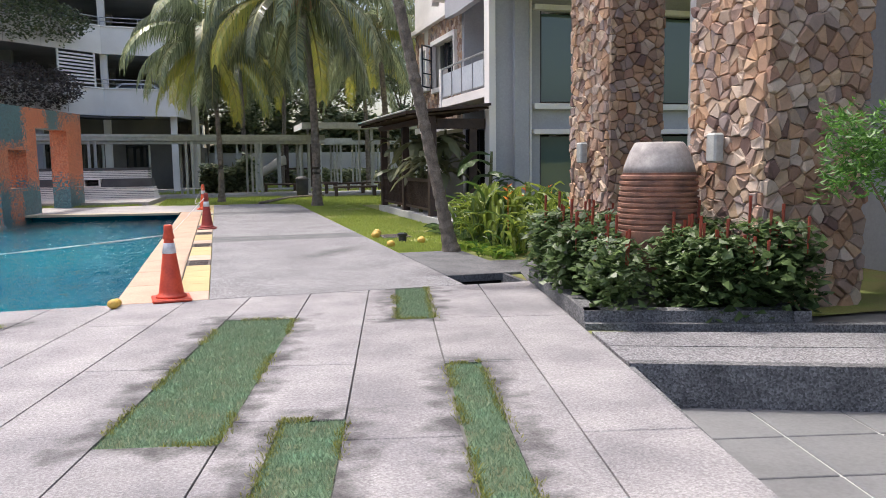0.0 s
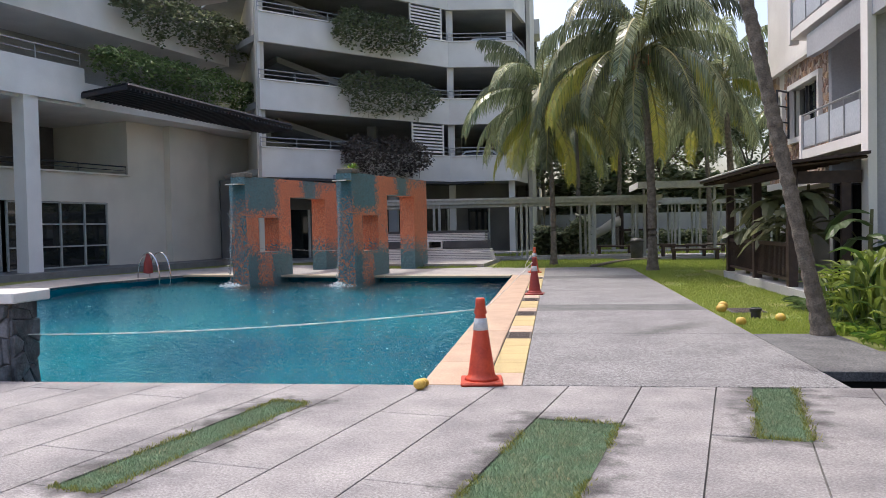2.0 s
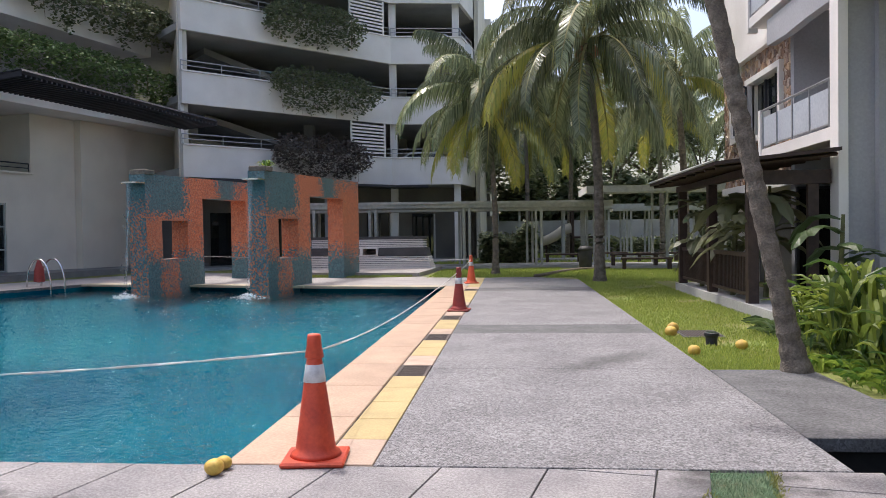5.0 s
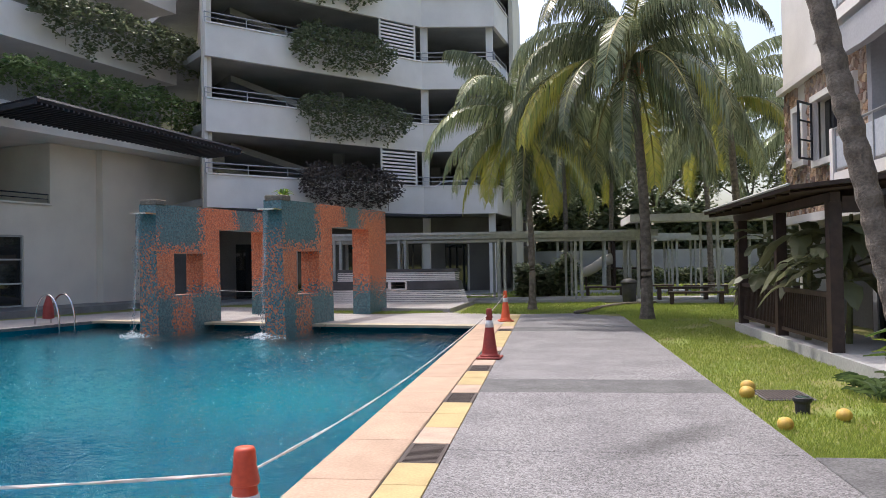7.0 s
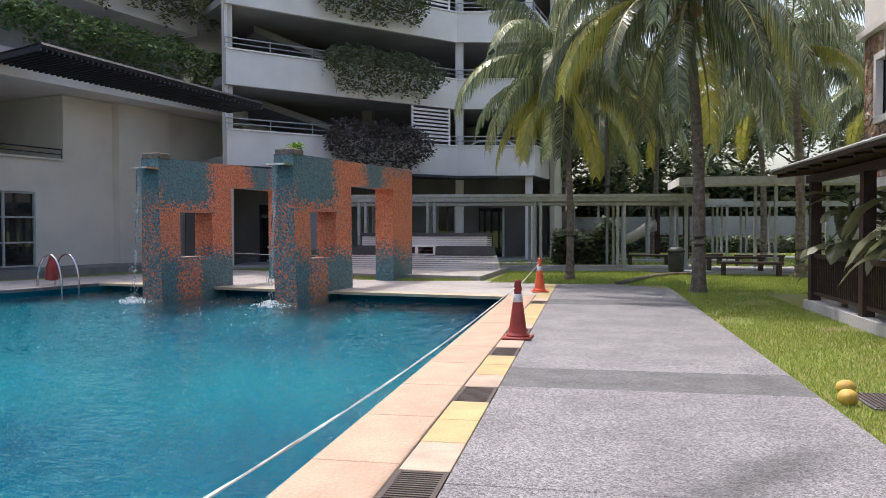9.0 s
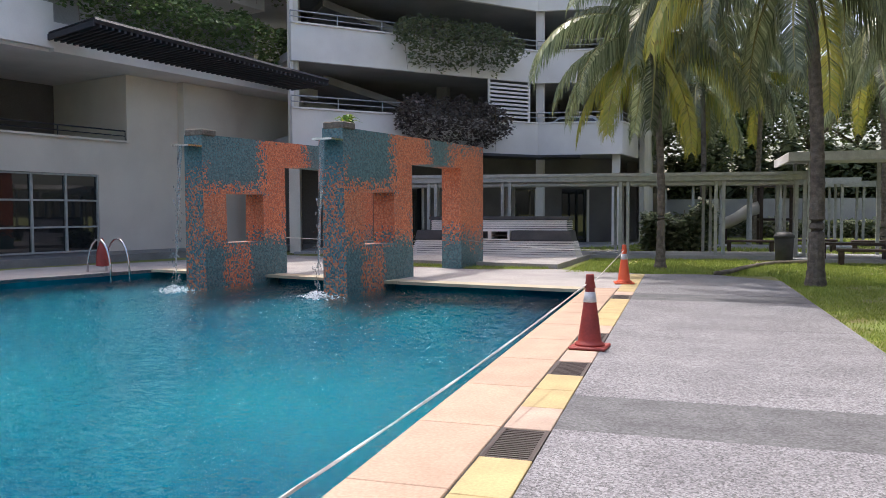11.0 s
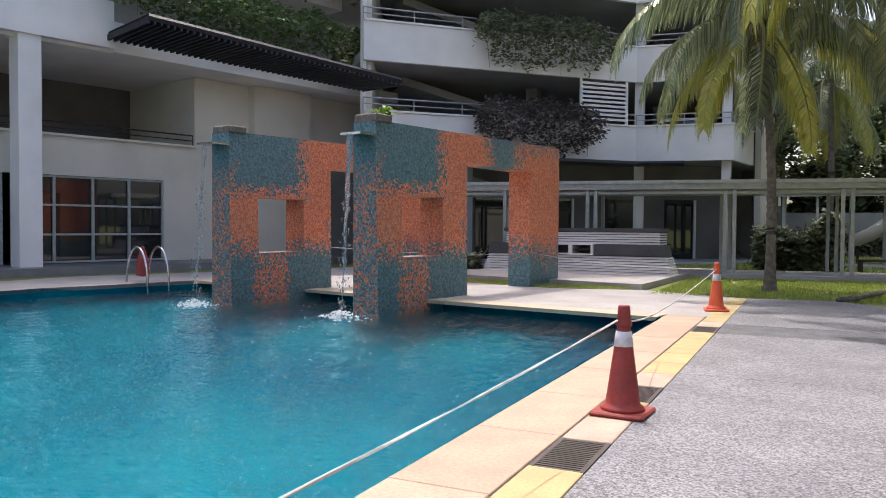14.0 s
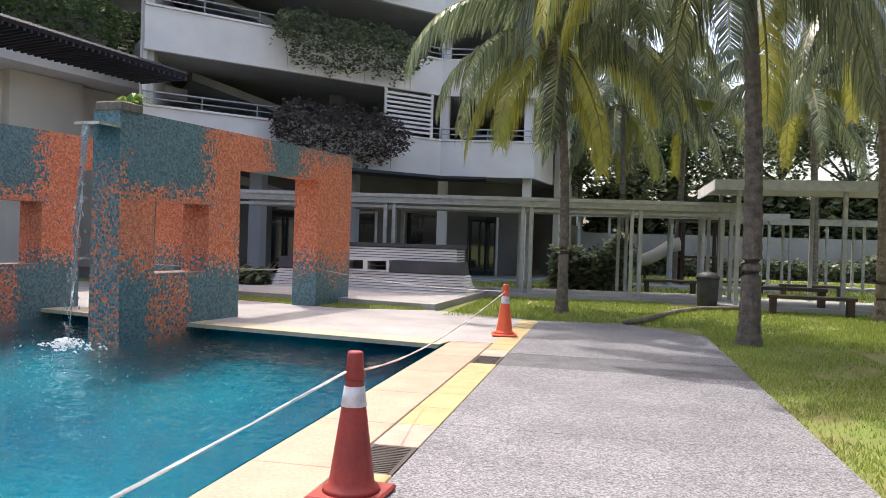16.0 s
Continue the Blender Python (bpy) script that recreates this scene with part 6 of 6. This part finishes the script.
def tape(a, b, sag, label, seed, bow=0.0):
    a, b = Vector(a), Vector(b)
    r = random.Random(seed)
    n = 40
    pts = [a.lerp(b, i / n) - Vector((bow * 4 * (i / n) * (1 - i / n), 0, sag * 4 * (i / n) * (1 - i / n))) for i in range(n + 1)]
    bm = bmesh.new()
    rows = []
    tw = r.uniform(0, 3)
    side = (b - a).cross(Vector((0, 0, 1))).normalized()
    for i, p in enumerate(pts):
        ang = tw + i * 0.55
        o = (side * math.cos(ang) + Vector((0, 0, math.sin(ang)))) * 0.007
        o2 = (side * math.sin(ang) - Vector((0, 0, math.cos(ang)))) * 0.004
        rows.append([bm.verts.new(p + o + o2), bm.verts.new(p - o + o2), bm.verts.new(p - o - o2), bm.verts.new(p + o - o2)])
    for r0, r1 in zip(rows, rows[1:]):
        for k in range(4):
            bm.faces.new((r0[k], r0[(k + 1) % 4], r1[(k + 1) % 4], r1[k]))
    return tagged(link_mesh("barrier_tape", bm, M["rope"]), label, "tape", "tape along the pool")


c1, c2, c3 = [Vector(c) + Vector((0, 0, 0.70)) for c in CONES]
tape((-5.42, 9.2, 0.42), c1 + Vector((-0.05, 0, 0)), 0.06, "twisted white barrier tape stretched over the pool", 1)
tape(c1, c2 + Vector((-0.04, -0.04, 0)), 0.24, "twisted white barrier tape sagging along the pool edge", 2, 0.22)
tape(c2, c3, 0.28, "twisted white barrier tape sagging along the pool edge", 3, 0.25)
tape(c3, (-4.75, 30.2, 0.75), 0.08, "white barrier tape across the far deck", 4)
tape((-4.9, 30.2, 0.75), (-11.0, 30.0, 0.85), 0.08, "white barrier tape across the far deck", 5)


# ---- timber hut ----
def hut():
    e = empty("timber_hut", Matrix(), "dark brown timber hut with a railing and sloping roof", "hut")
    X = 4.9
    part("plinth", boxm(X - 0.05, 15.6, -0.1, 6.35, 23.6, 0.16), M["concrete"], e, "grey concrete plinth")
    for y in (17.9, 20.6, 23.4):
        part("post", boxm(X, y - 0.09, 0.16, X + 0.18, y + 0.09, 2.38), M["brown"], e)
    for y0, y1 in ((17.99, 20.51), (20.69, 23.31)):
        part("top_rail", boxm(X + 0.05, y0, 0.96, X + 0.13, y1, 1.04), M["brown"], e)
        part("bottom_rail", boxm(X + 0.06, y0, 0.27, X + 0.12, y1, 0.33), M["brown"], e)
        n = 26
        for k in range(n):
            y = y0 + 0.05 + (y1 - y0 - 0.1) * k / (n - 1)
            part("baluster", boxm(X + 0.075, y - 0.014, 0.331, X + 0.105, y + 0.014, 0.959), M["brown"], e)
    part("beam", boxm(X + 0.02, 17.8, 2.38, X + 0.16, 23.8, 2.52), M["brown"], e)
    bm = bmesh.new()
    for y0, y1 in ((17.4, 23.6),):
        q = [bm.verts.new(p) for p in ((4.25, y0, 2.54), (4.25, y1, 2.54), (6.3, y1, 2.74), (6.3, y0, 2.74), (4.25, y0, 2.60), (4.25, y1, 2.60), (6.3, y1, 2.80), (6.3, y0, 2.80))]
        for f in ((0, 1, 2, 3), (7, 6, 5, 4), (0, 4, 5, 1), (1, 5, 6, 2), (2, 6, 7, 3), (3, 7, 4, 0)):
            bm.faces.new([q[k] for k in f])
    part("roof", bm, M["brown"], e, "dark sloping roof with a thin edge")
    part("gutter", tube(bmesh.new(), [(4.23, 17.4, 2.615), (4.23, 23.6, 2.615)], 0.022, 6), M["galv"], e, "thin grey metal roof edge")
    for k in range(9):
        y = 17.6 + k * 0.72
        bm = bmesh.new()
        tube(bm, [(4.3, y, 2.505), (6.3, y, 2.70)], 0.035, 4)
        part("rafter", bm, M["brown"], e)
    part("end_beam", boxm(5.1, 17.84, 2.22, 6.3, 17.98, 2.46), M["brown"], e)
    part("end_post", boxm(5.92, 17.86, 0.16, 6.1, 17.96, 2.219), M["brown"], e)
    # brown sheet added before the house's bay wall to darken the hut's inside
    part("back_wall", boxm(7.7, 17.96, -0.03, 7.8, 23.6, 2.6), M["brown"], e)
    return e


hut()


def banana_leaf(bm, base, direction, length, width, r, droop=0.7):
    d = Vector((*direction, 0)).normalized()
    s = Vector((-d.y, d.x, 0))
    n = 9
    rows = []
    for i in range(n + 1):
        f = i / n
        c = Vector(base) + d * length * f * (1 - 0.18 * f) + Vector((0, 0, length * (0.55 * f - droop * f * f)))
        w = width * math.sin(math.pi * min(1, 0.08 + 0.92 * f)) ** 0.6 * (1 if f < 0.98 else 0.3)
        w *= r.uniform(0.75, 1.1)
        rows.append([bm.verts.new(c - s * w * 0.5 + Vector((0, 0, -0.12 * w + r.uniform(-0.03, 0.03)))), bm.verts.new(c), bm.verts.new(c + s * w * 0.5 + Vector((0, 0, -0.12 * w + r.uniform(-0.03, 0.03))))])
    for r0, r1 in zip(rows, rows[1:]):
        bm.faces.new((r0[0], r0[1], r1[1], r1[0]))
        bm.faces.new((r0[1], r0[2], r1[2], r1[1]))


def banana_plant(loc, h, count, label, seed, mat_name="leaf_banana"):
    r = random.Random(seed)
    e = empty("banana_plant", Matrix.Translation(loc), label, "plant", "banana plants by the hut")
    part("stem", tube(bmesh.new(), [(0, 0, 0), (0.05, 0, h * 0.6), (0.08, 0, h)], [0.055, 0.045, 0.03], 8), M["leaf_stem"], e)
    for k in range(count):
        a = k * 2.4 + r.uniform(-0.3, 0.3)
        bm = bmesh.new()
        banana_leaf(bm, (0.06, 0, h * r.uniform(0.5, 1.0)), (math.cos(a), math.sin(a)), r.uniform(0.8, 1.4), r.uniform(0.26, 0.42), r, r.uniform(0.55, 1.0))
        part("leaf", bm, M[mat_name], e)
    return e


M["leaf_stem"] = mat("banana_stem", (0.16, 0.18, 0.06), (0.10, 0.09, 0.04), rough=0.6)
banana_plant((5.16, 18.5, 0.16), 1.9, 14, "tall banana plant with pale torn leaves by the hut rail", 1)
banana_plant((5.16, 19.7, 0.16), 1.8, 13, "tall banana plant with pale torn leaves by the hut rail", 2)
banana_plant((5.16, 22.2, 0.16), 1.9, 13, "tall banana plant with pale torn leaves by the hut rail", 3)
banana_plant((6.15, 17.2, -0.03), 1.7, 7, "dark green banana plant beside the house", 4, "leaf")
banana_plant((5.5, 21.0, 0.16), 2.0, 12, "tall banana plant with pale torn leaves by the hut rail", 6)
banana_plant((5.6, 19.1, 0.16), 2.1, 12, "tall banana plant with pale torn leaves by the hut rail", 7)
banana_plant((6.2, 25.5, -0.03), 1.5, 8, "banana plant at the end of the hut", 5)


# ---- covered walkway ----
WA, WB = Vector((-9.5, 34.62, 0)), Vector((5.0, 36.8, 0))
WDIR = (WB - WA).normalized()
WNRM = Vector((WDIR.y, -WDIR.x, 0))


def covered_walkway():
    e = empty("covered_walkway", Matrix(), "long grey steel covered walkway with paired slim posts", "walkway")
    a, b = (WA.x, WA.y), (WB.x, WB.y)
    part("roof", wall_box(bmesh.new(), a, b, 2.66, 2.76, -2.4, 0.15), M["galv"], e)
    part("fascia", wall_box(bmesh.new(), a, b, 2.50, 2.658, -0.06, 0.1), M["galv"], e)
    part("beam", wall_box(bmesh.new(), a, b, 2.36, 2.44, -0.06, 0.02), M["galv"], e)
    part("beam", wall_box(bmesh.new(), a, b, 2.40, 2.655, -2.3, -2.2), M["galv"], e)
    part("floor", wall_box(bmesh.new(), a, b, -0.05, 0.1, -2.5, 0.2), M["concrete"], e)
    L = (WB - WA).length
    for s in (2.1, 4.6, 8.45, 11.45, 13.9):
        for ds in (0.0, 0.24):
            for o in (0.0, -2.2):
                p = WA + WDIR * (s + ds) + WNRM * o
                part("post", boxm(p.x - 0.05, p.y - 0.05, 0.1, p.x + 0.05, p.y + 0.05, 2.5), M["galv"], e)
    return e


covered_walkway()


def pavilion(x0, x1, y0, y1, z, label, posts=4):
    e = empty("garden_pavilion", Matrix(), label, "pavilion", "garden shelters")
    part("roof", boxm(x0, y0, z, x1, y1, z + 0.12), M["galv"], e)
    part("fascia", boxm(x0 - 0.02, y0 - 0.03, z - 0.12, x1 + 0.02, y0 + 0.05, z + 0.14), M["galv"], e)
    part("fascia", boxm(x0 - 0.03, y0 + 0.051, z - 0.12, x0 + 0.04, y1, z + 0.14), M["white"], e)
    part("floor", boxm(x0 + 0.2, y0 + 0.1, -0.06, x1, y1, 0.08), M["concrete"], e)
    for k in range(posts):
        x = x0 + 0.6 + k * (x1 - x0 - 1.2) / (posts - 1)
        for y in (y0 + 0.3, y1 - 0.3):
            part("post", boxm(x - 0.05, y - 0.05, 0.08, x + 0.05, y + 0.05, z - 0.001), M["galv"], e)
    return e


pavilion(3.8, 12.5, 34.8, 38.6, 3.1, "flat-roofed grey garden pavilion with benches")
pavilion(-0.5, 7.5, 44.0, 46.0, 2.7, "flat-roofed grey garden shelter among trees", 7)
pavilion(6.5, 16.0, 48.0, 50.0, 2.7, "flat-roofed grey garden shelter among trees", 7)


def bench(loc, length, label, turn=0.0, mat_name="brown"):
    e = empty("bench", pose(*loc, 0, 0, turn), label, "bench", "garden benches")
    part("seat", boxm(-length / 2, -0.2, 0.40, length / 2, 0.2, 0.48, 0.01), M[mat_name], e)
    for s in (-1, 1):
        part("leg", boxm(s * (length / 2 - 0.12) - 0.07, -0.18, 0.0, s * (length / 2 - 0.12) + 0.07, 0.18, 0.40), M[mat_name], e)
    return e


bench((5.9, 33.9, -0.03), 1.9, "dark timber bench on the lawn edge", -6)
bench((5.7, 35.6, 0.08), 1.9, "dark timber bench under the pavilion", -4)
bench((3.2, 40.6, -0.03), 1.7, "dark timber bench behind the walkway", 0)
bench((5.4, 42.0, -0.03), 1.9, "dark timber bench behind the walkway", 5)
bench((7.6, 41.0, -0.03), 1.9, "dark timber bench behind the walkway", -5)
bench((9.2, 36.4, 0.08), 1.9, "dark timber bench under the pavilion", 4)

M["bin"] = mat("dark_bin_plastic", (0.05, 0.05, 0.055), (0.03, 0.03, 0.033), scale=5, rough=0.6)
bin_ = empty("litter_bin", Matrix.Translation((3.72, 35.1, -0.03)), "dark grey litter bin with a lid", "bin")
part("body", lathe(bmesh.new(), [(0.20, 0.0), (0.24, 0.05), (0.28, 0.72), (0.27, 0.74)], 20), M["bin"], bin_, smooth=True)
part("lid", lathe(bmesh.new(), [(0.30, 0.741), (0.30, 0.80), (0.20, 0.90), (0.05, 0.93)], 20), M["bin"], bin_, smooth=True)

hose = tagged(link_mesh("hose", tube(bmesh.new(), [(1.55, 29.3, 0.03), (1.9, 29.7, 0.06), (2.3, 31.2, 0.05), (2.8, 32.8, 0.03), (3.4, 34.0, 0.03), (4.6, 34.6, 0.03)], 0.055, 8), M["trunk"], smooth=True), "thick brown log edging lying on the lawn", "edging")


# counters stacked on the slab
M["grey_block"] = mat("weathered_grey_block", (0.085, 0.085, 0.09), (0.06, 0.06, 0.065), scale=2, fine=30, rough=0.85)


CM = pose(-2.4, 33.62, 0, 0, 0, -4.4)


def counter(x0, x1, y, z0, h, batter, label, mat_name, ridges):
    """Boxed counter clad with lapped boards, wider at the foot."""
    e = empty("bar_counter", CM, label, "counter", "stacked counters")
    n = ridges
    # dark-coloured core makes the shadow lines in the board gaps
    part("core", boxm(x0 + 0.02, y + 0.06, z0 + 0.002, x1 - 0.02, y + 0.8, z0 + h - 0.004), M["dark_interior"], e, "dark core that draws shadow lines between the boards")
    for k in range(n):
        za, zb = z0 + h * k / n, z0 + h * (k + 1) / n
        i0, i1 = batter * (1 - k / n), batter * (1 - (k + 1) / n)
        bm = prism(bmesh.new(), [(x0 - i0, y - i0 * 0.6), (x1 + i0, y - i0 * 0.6), (x1 + i0, y + 0.78), (x0 - i0, y + 0.78)], za + 0.002, zb - (0.016 if n > 1 else 0.004))
        for v in bm.verts:
            if v.co.z > (za + zb) / 2:
                v.co.x += (i0 - i1 + (0.03 if n > 1 else 0)) * (1 if v.co.x < (x0 + x1) / 2 else -1)
                if v.co.y < y + 0.3:
                    v.co.y += (i0 - i1) * 0.6 + (0.03 if n > 1 else 0)
        part("board", bm, M[mat_name], e)
    return e


for args in ((-5.25, 0.0, 0.1, 0.12, 0.50, 0.16, "low white counter clad with lapped boards on the slab", "white", 7),
             (-5.2, -3.4, 0.12, 0.622, 0.31, 0.06, "dark grey counter block resting on the white counter", "grey_block", 1),
             (-1.95, -0.1, 0.12, 0.622, 0.31, 0.06, "dark grey counter block resting on the white counter", "grey_block", 1),
             (-4.75, -0.2, 0.22, 0.934, 0.34, 0.0, "white board-clad upper counter section", "white", 5),
             (-4.8, -0.15, 0.2, 1.276, 0.10, 0.0, "dark grey slab lying on the upper counter", "grey_block", 1)):
    counter(*args)
db = empty("display_box", CM, "white open box with shelves between grey counter blocks", "box")
for x0, x1, z0, z1 in ((-3.35, -2.0, 0.622, 0.66), (-3.35, -2.0, 0.90, 0.932), (-3.35, -3.28, 0.662, 0.898), (-2.72, -2.6, 0.662, 0.898), (-2.07, -2.0, 0.662, 0.898)):
    part("panel", boxm(x0, 0.04, z0, x1, 0.7, z1), M["white"], db)
part("shelf", boxm(-2.59, 0.1, 0.76, -2.08, 0.69, 0.785), M["brown"], db)
part("back", boxm(-3.27, 0.69, 0.662, -2.08, 0.72, 0.898), M["dark_interior"], db)


# playground slide
sl = empty("playground_slide", Matrix.Translation((3.2, 48.2, 0)), "cream tube slide with dark timber platform", "slide")
part("tube", tube(bmesh.new(), [(-0.75, 0, 0.95), (-0.45, 0, 0.98), (0.0, 0, 1.2), (0.5, 0, 1.55), (0.98, 0, 1.7)], [0.27, 0.27, 0.27, 0.28, 0.3], 14), M["cream"], sl, smooth=True)
for x in (1.0, 2.4):
    for y in (-0.7, 0.7):
        part("post", boxm(x - 0.07, y - 0.07, 0, x + 0.07, y + 0.07, 2.6), M["brown"], sl)
part("support", boxm(-0.5, -0.06, 0, -0.4, 0.06, 0.72), M["brown"], sl)
part("platform", boxm(0.93, -0.8, 1.1, 2.5, 0.8, 1.2), M["brown"], sl)
part("roof", boxm(0.8, -0.9, 2.6, 2.6, 0.9, 2.7), M["brown"], sl)


# ---- planting beyond the walkway ----
def hedge(x0, x1, y, h, count, mat_name, label, seed, size=0.2, depth=1.6):
    def smp(r):
        x = r.uniform(x0, x1)
        hh = h * (0.7 + 0.45 * noise.noise(Vector((x * 0.9, seed, 0))))
        return (x, y + r.uniform(-depth / 2, depth / 2), hh * r.random() ** 0.75)
    e = empty("hedge", Matrix(), label, "hedge", "garden hedges")
    leaf_cloud("foliage", smp, count, size, M[mat_name], e, rng=random.Random(seed))
    r = random.Random(seed + 1)
    for k in range(max(3, int((x1 - x0) / 1.2))):
        x, yy = r.uniform(x0, x1), y + r.uniform(-depth / 3, depth / 3)
        part("stem", tube(bmesh.new(), [(x, yy, -0.05), (x + r.uniform(-0.1, 0.1), yy, h * 0.35), (x + r.uniform(-0.3, 0.3), yy, h * 0.75)], [0.035, 0.025, 0.012], 5), M["twig"], e)
    return e


hedge(-0.6, 1.9, 40.5, 2.1, 3500, "leaf_dark", "dark green shrubs behind the walkway", 401, 0.24)
hedge(-9.6, -8.0, 34.2, 1.0, 900, "leaf_dark", "dark green shrubs beside the counters", 402, 0.2, 0.8)
hedge(-0.2, 45, 63.5, 7.5, 26000, "leaf_dark", "tall dark green screen of shrubs behind the wall", 406, 0.6, 2.5)
hedge(-0.4, 34, 59.8, 1.5, 8000, "leaf_dark", "dark green hedge at the garden edge", 405, 0.3)


def broad_tree(loc, h, crown_r, label, seed, mat_name="leaf_dark", leaves=5200):
    r = random.Random(seed)
    e = empty("garden_tree", Matrix.Translation(loc), label, "tree", "trees beyond the walkway")
    bm = bmesh.new()
    tube(bm, [(0, 0, 0), (0.1, 0.05, h * 0.3), (-0.05, 0, h * 0.55)], [0.22, 0.17, 0.12], 9)
    part("trunk", bm, M["trunk"], e)
    lobes = []
    for k in range(9):
        a = r.uniform(0, 6.28)
        c = Vector((math.cos(a) * crown_r * r.uniform(0.2, 0.75), math.sin(a) * crown_r * r.uniform(0.2, 0.75), h * r.uniform(0.5, 0.95)))
        lobes.append((c, crown_r * r.uniform(0.35, 0.6)))
        part("limb", tube(bmesh.new(), [(-0.05, 0, h * 0.5), tuple(c * 0.6 + Vector((0, 0, h * 0.2))), tuple(c)], [0.09, 0.05, 0.02], 6), M["trunk"], e)

    def smp(q):
        c, rad = lobes[q.randrange(len(lobes))]
        v = Vector((q.gauss(0, 1), q.gauss(0, 1), q.gauss(0, 0.8))).normalized()
        return c + v * rad * q.random() ** 0.4
    leaf_cloud("crown", smp, leaves, 0.30, M[mat_name], e, rng=random.Random(seed + 1))
    return e


for k, (x, y, h, cr) in enumerate(((2.5, 65, 11, 4.4), (9, 67, 11.5, 5.0), (15.5, 65, 11, 4.8), (22, 50, 9, 4.5), (29, 56, 10, 5), (-0.5, 60, 10.5, 4.4), (12, 68, 12, 5.5), (22, 66, 11, 5), (11.8, 30.5, 8.5, 3.0), (5.5, 66, 12, 5))):
    broad_tree((x, y, -0.03), h, cr, "leafy dark green tree beyond the garden shelters", 500 + k, "leaf_dark" if k % 3 else "leaf")
for k, (x, y, h, sc) in enumerate(((8.6, 45, 7.4, 0.95), (1.6, 47, 7.2, 0.95), (4.2, 52, 8.4, 1.0), (7.2, 33.2, 7.0, 0.85), (13.0, 43, 7.6, 1.0))):
    palm((x, y, -0.03), (x + 0.3 * (k % 3 - 1), y), h, "coconut palm in the garden beyond the walkway", 0.15, 20, 600 + k, sc, 0.1, 2, False, "garden palms")

# far perimeter wall, pale, behind the trees
tagged(link_mesh("perimeter_wall", boxm(-0.7, 61, -0.1, 60, 61.3, 2.3), M["concrete"]), "long pale perimeter wall behind the garden", "wall", kind="structure")


# ---- grass blades on the lawn ----
def grass(name, region, count, h, w, seed):
    r = random.Random(seed)
    verts, faces = [], []
    while len(faces) < count:
        x, y = region(r)
        if noise.noise(Vector((x * 0.8, y * 0.8, 3))) < -0.38 and r.random() < 0.7:
            continue
        hh, a = h * r.uniform(0.5, 1.25), r.uniform(0, 6.28)
        s = Vector((math.cos(a), math.sin(a), 0)) * w
        p = Vector((x, y, -0.032))
        q = len(verts)
        verts += [p + s, p - s, p + Vector((r.uniform(-1, 1) * hh * 0.6, r.uniform(-1, 1) * hh * 0.6, hh))]
        faces.append((q, q + 1, q + 2))
    return tagged(ploop(name, verts, faces, M["grass"]), "short bright green lawn grass", "grass", kind="stuff")


def near_lawn(r):
    while True:
        x, y = r.uniform(2.85, 4.86), 12.2 + 17 * r.random() ** 1.5
        if 3.15 < x < 3.74 and 14.78 < y < 15.5:
            continue
        return x, y


def far_lawn(r):
    while True:
        x, y = r.uniform(-2.0, 13), r.uniform(27.5, 36.2)
        if x < 2.84 and y < 29.35 + max(0, 0.0):
            continue
        if x > 2.8 and y > 34.6 or (y - 34.62 > (x + 9.5) * 0.15 - 0.3):
            continue
        return x, y


grass("lawn_grass", near_lawn, 52000, 0.045, 0.006, 700)
grass("lawn_grass", far_lawn, 40000, 0.07, 0.014, 701)
grass("lawn_grass", lambda r: (r.uniform(-3, 22), r.uniform(39, 56)), 16000, 0.12, 0.03, 702)
grass("lawn_grass", lambda r: (r.uniform(4.9, 13), r.uniform(26.9, 34)), 12000, 0.07, 0.014, 703)


def strip_lawn(r):
    x = r.uniform(-8.2, -2.6)
    front = 30.55 - (x + 7.2) * 0.276 if x < -4.3 else 29.75 + (x + 4.3) * 0.27
    return x, r.uniform(front + 0.03, max(front + 0.08, 31.6 - (x + 8.6) * 0.21))


grass("lawn_grass", strip_lawn, 5000, 0.09, 0.012, 704)
